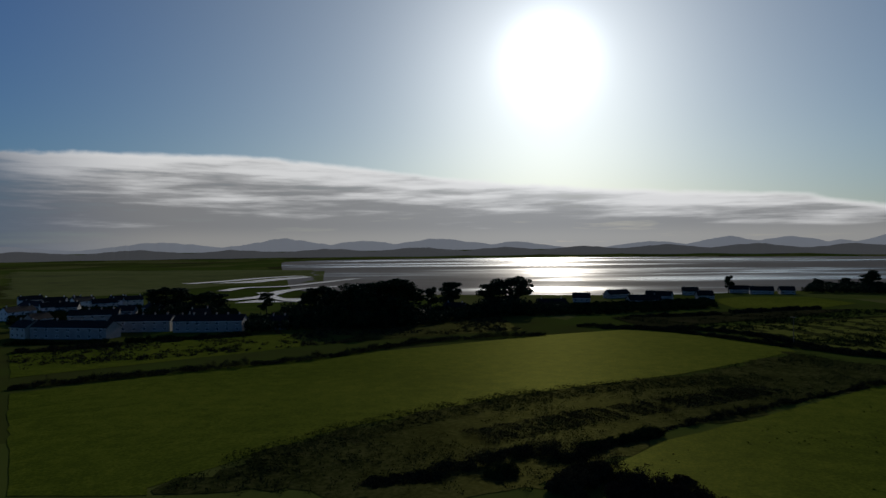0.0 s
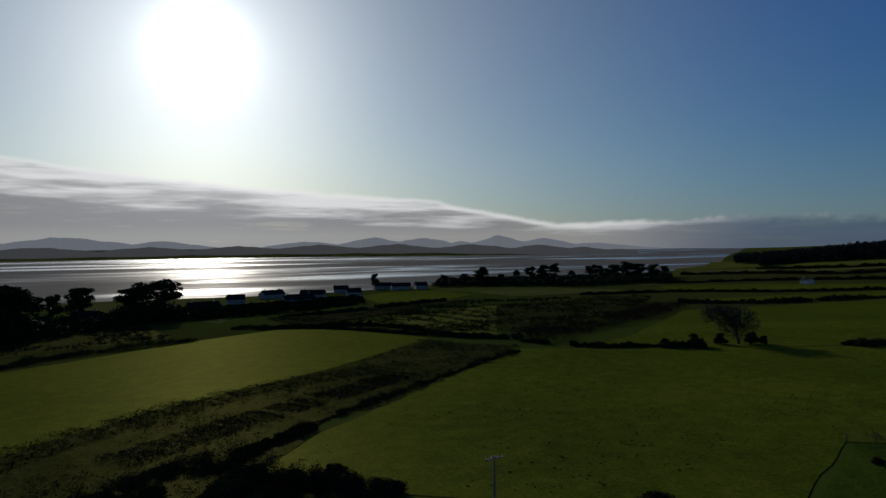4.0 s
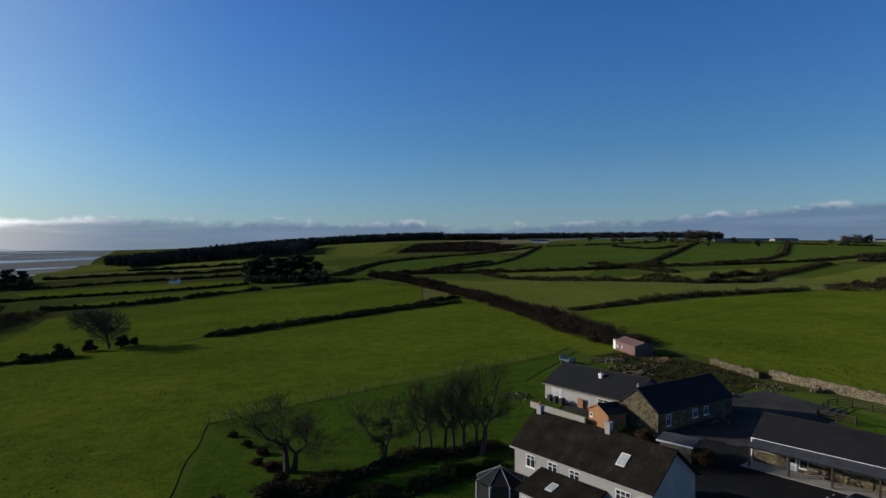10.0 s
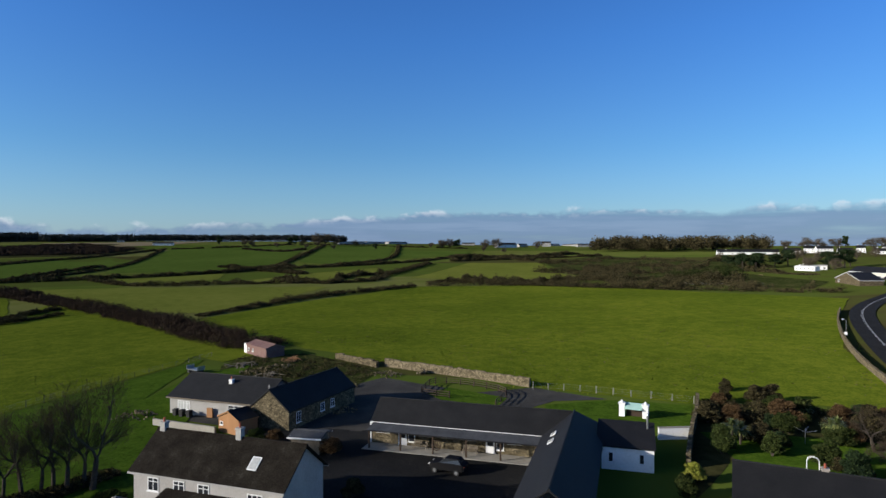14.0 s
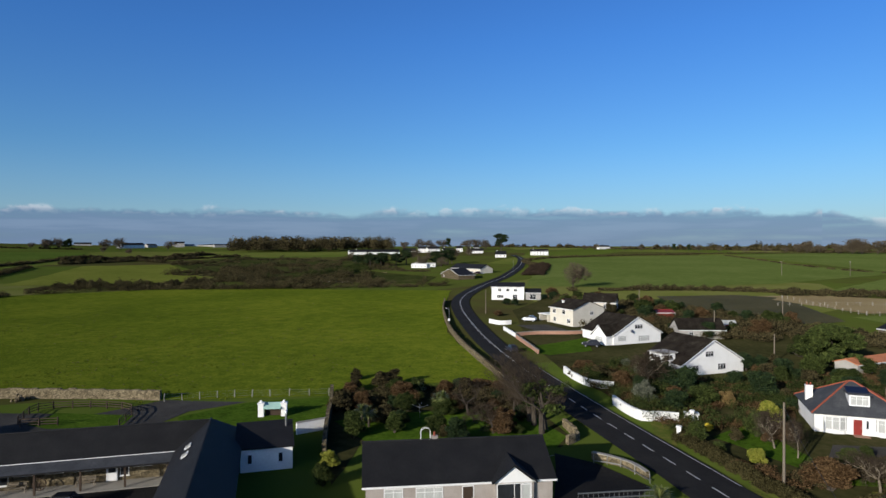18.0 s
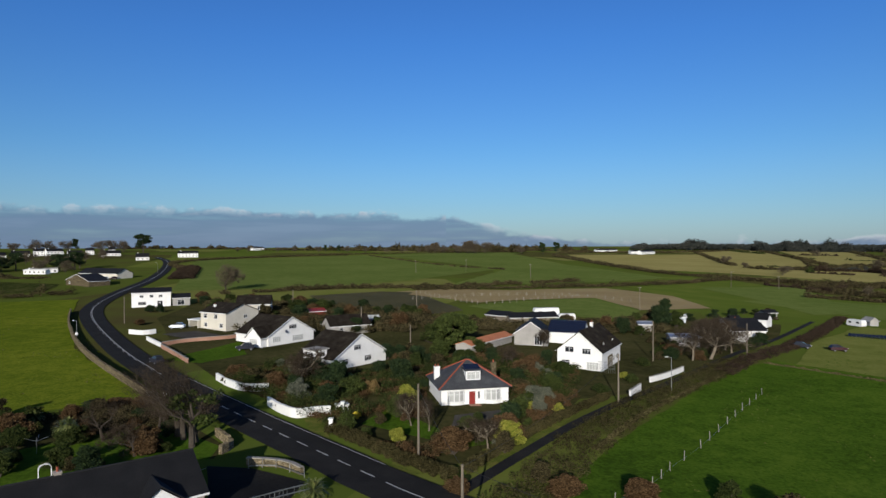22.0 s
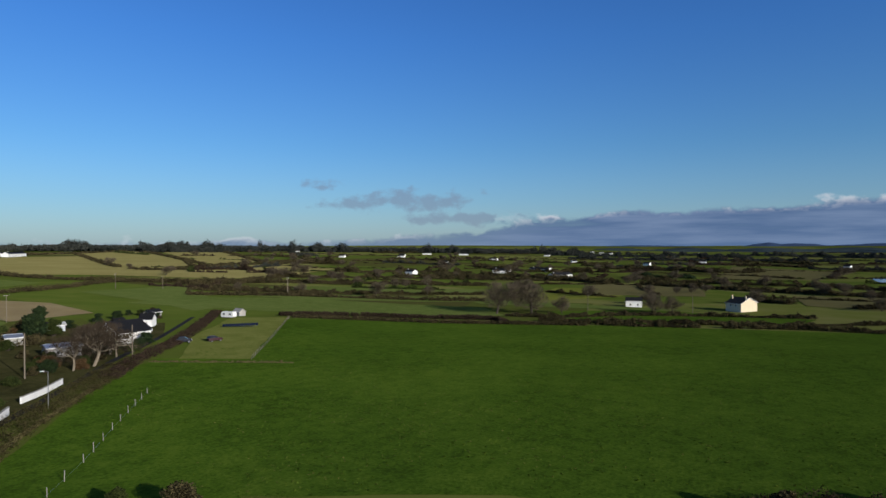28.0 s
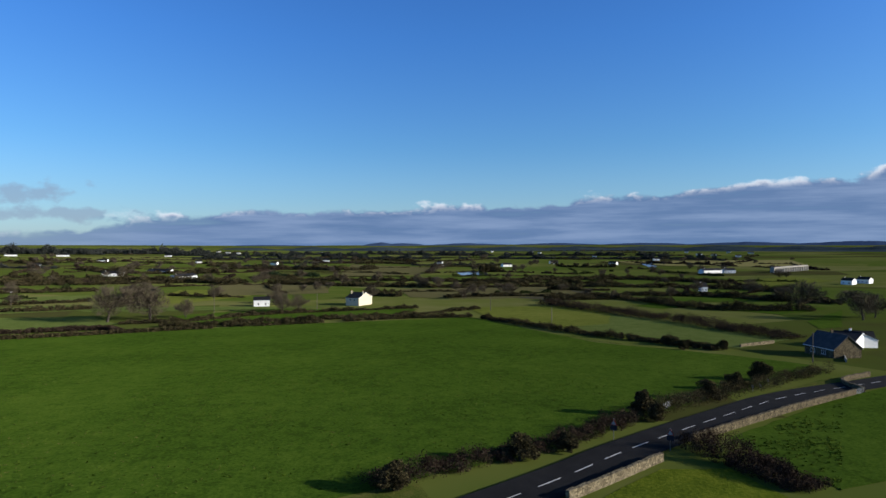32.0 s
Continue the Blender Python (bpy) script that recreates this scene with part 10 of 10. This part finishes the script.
wood([(39.2, -110.3), (15.5, -84.0), (-21.7, -104.1), (-27.3, -130.7), (8.7, -134.9), (36.8, -128.6)], 2.0, "green leaves among the garden shrubs", GORSE, 0.17, 42, name="undergrowth", crown=2.4, clear=BUILT + [(7.6, -85.0, 7), (-4.4, -86.9, 6), (*(7.8, -87.7), 5), (*(3.0, -81.2), 5), (*(-2.1, -76.1), 4), (*(11.3, -98.6), 3), (*(-8.7, -86.0), 4), (*(-21.6, -127.7), 4), (*(27.8, -126.1), 4)])
wood([(62.8, -169.0), (29.6, -169.7), (-3.0, -175.2), (-41.6, -174.3), (-64.4, -181.4), (-75.4, -212.3), (-23.6, -187.7), (39.4, -226.2), (91.9, -232.6)], 2.6, "dense winter scrub behind the houses", HEDGE, 0.28, 43, name="undergrowth", crown=2.2, clear=BUILT)
wood([(69.6, -80.4), (50.2, -95.0), (38.8, -88.1), (39.9, -82.5), (50.1, -83.4), (58.0, -76.8), (61.0, -70.4)], 1.4, "tangled undergrowth beside the lawn", HEDGE, 0.16, 44, name="undergrowth", crown=1.6)
field("lawn of the bungalow with red ridges", [(12.2, -87.2), (5.3, -82.2), (-2.2, -77.2), (-6.3, -78.9), (0.8, -84.4), (8.6, -96.4)], LAWN, 0.09, "lawn", "lawn")
field("paved terrace before the bungalow", [(-1.2, -91.6), (-11.0, -96.1), (-10.6, -91.9), (-0.5, -86.0)], GRAVEL, 0.12, "terrace", "terrace")
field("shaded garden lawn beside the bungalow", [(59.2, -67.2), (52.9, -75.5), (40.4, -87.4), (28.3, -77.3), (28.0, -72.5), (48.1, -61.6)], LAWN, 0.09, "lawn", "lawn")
field("tarmac drive of the roadside bungalow", [(27.3, -70.5), (22.0, -69.7), (15.1, -66.0), (15.8, -61.0), (22.4, -57.8)], YARD, 0.13, "drive", "drive")
field("lawn beside the dormer bungalow", [(61.0, -133.0), (57.9, -140.8), (52.0, -156.9), (45.3, -140.1), (51.3, -129.5)], LAWN, 0.09, "lawn", "lawn")
field("gravel drive of the cream house", [(76.0, -165.8), (68.9, -171.0), (60.0, -164.8), (64.8, -157.5)], GRAVEL, 0.1, "drive", "drive")
field("grass verge along the main road", [(24.9, -106.0), (16.6, -86.5), (14.5, -78.5), (2.8, -68.2), (4.4, -67.6), (18.3, -82.9), (20.3, -88.8)], VERGE, 0.14, "verge", "verge")
field("grass verge along the main road", [(-72.5, 2.6), (-87.2, 17.7), (-103.9, 30.9), (-124.5, 50.8), (-148.7, 78.2), (-146.3, 80.6), (-119.2, 50.7), (-98.5, 29.4), (-85.7, 17.4), (-71.5, 3.9)], VERGE, 0.14, "verge", "verge")
hedge([(-18.3, -77.0), (-29.6, -94.0), (-46.6, -115.2), (-61.9, -133.2)], 0.4, 1.0, DRY, "fringe of dry pale grass along the hedge", "grass_fringe", "grass", rag=0.6)
hedge([(-71.8, -140.6), (-79.4, -132.4), (-88.3, -123.4), (-94.6, -117.2)], 0.5, 1.4, DRY, "strip of dry pale grass across the plot", "grass_fringe", "grass", rag=0.6)
# ---- road markings ----
def dash_line(pts, length, gap, width, shift, label, lift=0.23):
    line = curve(pts, 1.0)
    d = np.concatenate(([0], np.cumsum(np.linalg.norm(np.diff(line, axis=0), axis=1))))
    ob = thing("road_marking", label, "road marking", Matrix.Translation((0, 0, 0)), kind="structure")
    s = 0.0
    while s + length < d[-1]:
        u = np.linspace(s, s + length, max(2, int(length / 3) + 1))
        xy = np.stack((np.interp(u, d, line[:, 0]), np.interp(u, d, line[:, 1])), 1)
        n = sides(xy)
        c = xy + n * shift
        z = np.maximum(ground(*(xy + n * 3.4).T), ground(*(xy - n * 3.4).T))
        z = np.maximum(z, ground(*c.T)) + lift
        v = [(*p, zz) for p, zz in zip(c + n * width / 2, z)] + [(*p, zz) for p, zz in zip(c - n * width / 2, z)]
        k = len(u)
        me = raw_mesh("dash", v, [(i, k + i, k + i + 1, i + 1) for i in range(k - 1)], PAINT)
        shared("dash", me, ob)
        s += length + gap


dash_line(MAIN_ROAD[:9], 14.0, 0.05, 0.14, 0.15, "solid white centre line on the bend")
dash_line(MAIN_ROAD[:9], 3.0, 3.0, 0.14, -0.2, "broken white centre line on the bend")
dash_line(MAIN_ROAD[8:12], 2.6, 2.0, 0.14, 0.0, "broken white centre line")
dash_line(MAIN_ROAD[11:], 4.2, 3.0, 0.16, 0.0, "broken white centre line on the straight")
dash_line(MAIN_ROAD[8:12], 12, 0.05, 0.10, 3.1, "thin white edge line")

# tufts of longer grass over the near fields
tussocks([(-161.9, -202.3), (-211.7, -159.0), (-292.8, -7.9), (-287.4, -5.0), (-169.0, 63.3), (-82.9, 1.5), (-68.1, -13.7), (-55.7, -34.6), (-33.5, -61.5), (-20.5, -63.2), (-63.4, -128.6)], 11000, "tufts of longer grass in the field", LAWN, 0.07, 0.20, 51)
tussocks([(149.3, -36.0), (89.7, -60.8), (70.6, -80.2), (49.7, -101.6), (118.5, -194.4), (240.0, -221.8), (293.8, -197.4), (267.8, -74.8)], 6000, "tufts of longer grass in the field", GRASS, 0.08, 0.24, 52)
tussocks([(-90.1, 33.7), (-122.1, 66.5), (-72.4, 39.4), (-75.6, 38.6)], 1000, "tufts of coarse grass beyond the wall", LAWN, 0.15, 0.35, 53)
tussocks([(19.8, 77.4), (101.9, 139.6), (180.0, 98.0), (276.8, 43.3), (278.5, 26.5), (146.3, -8.0), (87.1, 45.7), (50.5, 39.5)], 1000, "tufts of longer grass in the field", GRASS, 0.08, 0.2, 54)

# the lane end: garden trees, bushes and sheds
trees("pale", "pale spreading leafless tree at the lane", ((-60.8, -143.5), 9.5, 1.5), ((-55.9, -141.2), 8.0, 1.2), ((-69.5, -151.7), 7.0, 1.2))
plant_out([(-46.8, -154.6), (-63.9, -167.7), (-79.1, -177.6), (-96.6, -197.4), (-127.4, -233.3), (-126.8, -254.4), (-83.4, -214.6), (-60.2, -198.6)], 28, (RUST, HEDGE, GORSE, EVERGREEN, HEDGE), 1.0, 3.2, "winter shrub in the gardens at the lane end", HOUSES)
house("small dark shed by the lane end", (-96.2, -210.1), (-99.4, -210.3), 3, 2.1, 0.7, DARKWOOD, SLATE, "x", name="shed", category="shed")
house("grey shed among bushes", (-118.9, -232.3), (-123.6, -232.6), 4, 2.3, 0.8, GREYWALL, SLATE, "x", name="shed", category="shed")
house("small shed with a pale sheet roof", (-57.4, -185.3), (-61.0, -184.7), 4, 2.2, 0.6, GREYWALL, TIN, "x", name="shed", category="shed")

for k, (spot, r, h) in enumerate((((80.7, 38.9), 0.9, 0.8), ((76.4, 34.8), 1.0, 0.9), ((73.4, 31.5), 1.2, 1.0), ((68.2, 28.0), 1.3, 1.0), ((69.9, 30.6), 1.0, 0.8), ((64.2, 25.5), 1.3, 1.1))):
    shrub(*spot, r, h, RUST, "low bramble patch on the paddock corner", seed=k)
tussocks([(-161.9, -202.3), (-211.7, -159.0), (-292.8, -7.9), (-287.4, -5.0), (-169.0, 63.3), (-82.9, 1.5), (-68.1, -13.7), (-55.7, -34.6), (-33.5, -61.5), (-20.5, -63.2), (-63.4, -128.6)], 6000, "pale dry tufts in the green field", VERGE, 0.05, 0.12, 55)
tussocks([(19.8, 77.4), (101.9, 139.6), (180.0, 98.0), (276.8, 43.3), (278.5, 26.5), (146.3, -8.0), (87.1, 45.7), (50.5, 39.5)], 1500, "pale dry tufts in the field", DRY, 0.06, 0.14, 56)
tussocks([(149.3, -36.0), (89.7, -60.8), (70.6, -80.2), (49.7, -101.6), (118.5, -194.4), (240.0, -221.8), (293.8, -197.4), (267.8, -74.8)], 2200, "pale dry tufts in the broad field", DRY, 0.06, 0.16, 57)

field("green lawn patch between garden shrubs", [(-9.8, -122.2), (-18.3, -128.2), (-24.4, -129.3), (-22.2, -121.5), (-13.4, -117.2)], LAWN, 0.07, "lawn", "lawn")
field("green lawn patch between garden shrubs", [(33.5, -130.0), (26.9, -133.0), (23.0, -125.0), (27.3, -119.0)], LAWN, 0.07, "lawn", "lawn")
field("sunlit grass bank beside the lane", [(-4.4, -76.5), (-9.0, -77.7), (-21.3, -99.4), (-20.4, -95.5), (-10.8, -75.3), (-7.1, -70.5), (-3.6, -70.8)], VERGE, 0.07, "verge", "verge")

plant_out([(-49.2, -134.2), (-71.2, -150.9), (-89.3, -170.8), (-98.3, -198.7), (-70.5, -182.2), (-52.1, -159.2)], 22, (RUST, HEDGE, GORSE, EVERGREEN), 1.2, 3.4, "winter shrub round the lane-end houses", HOUSES)
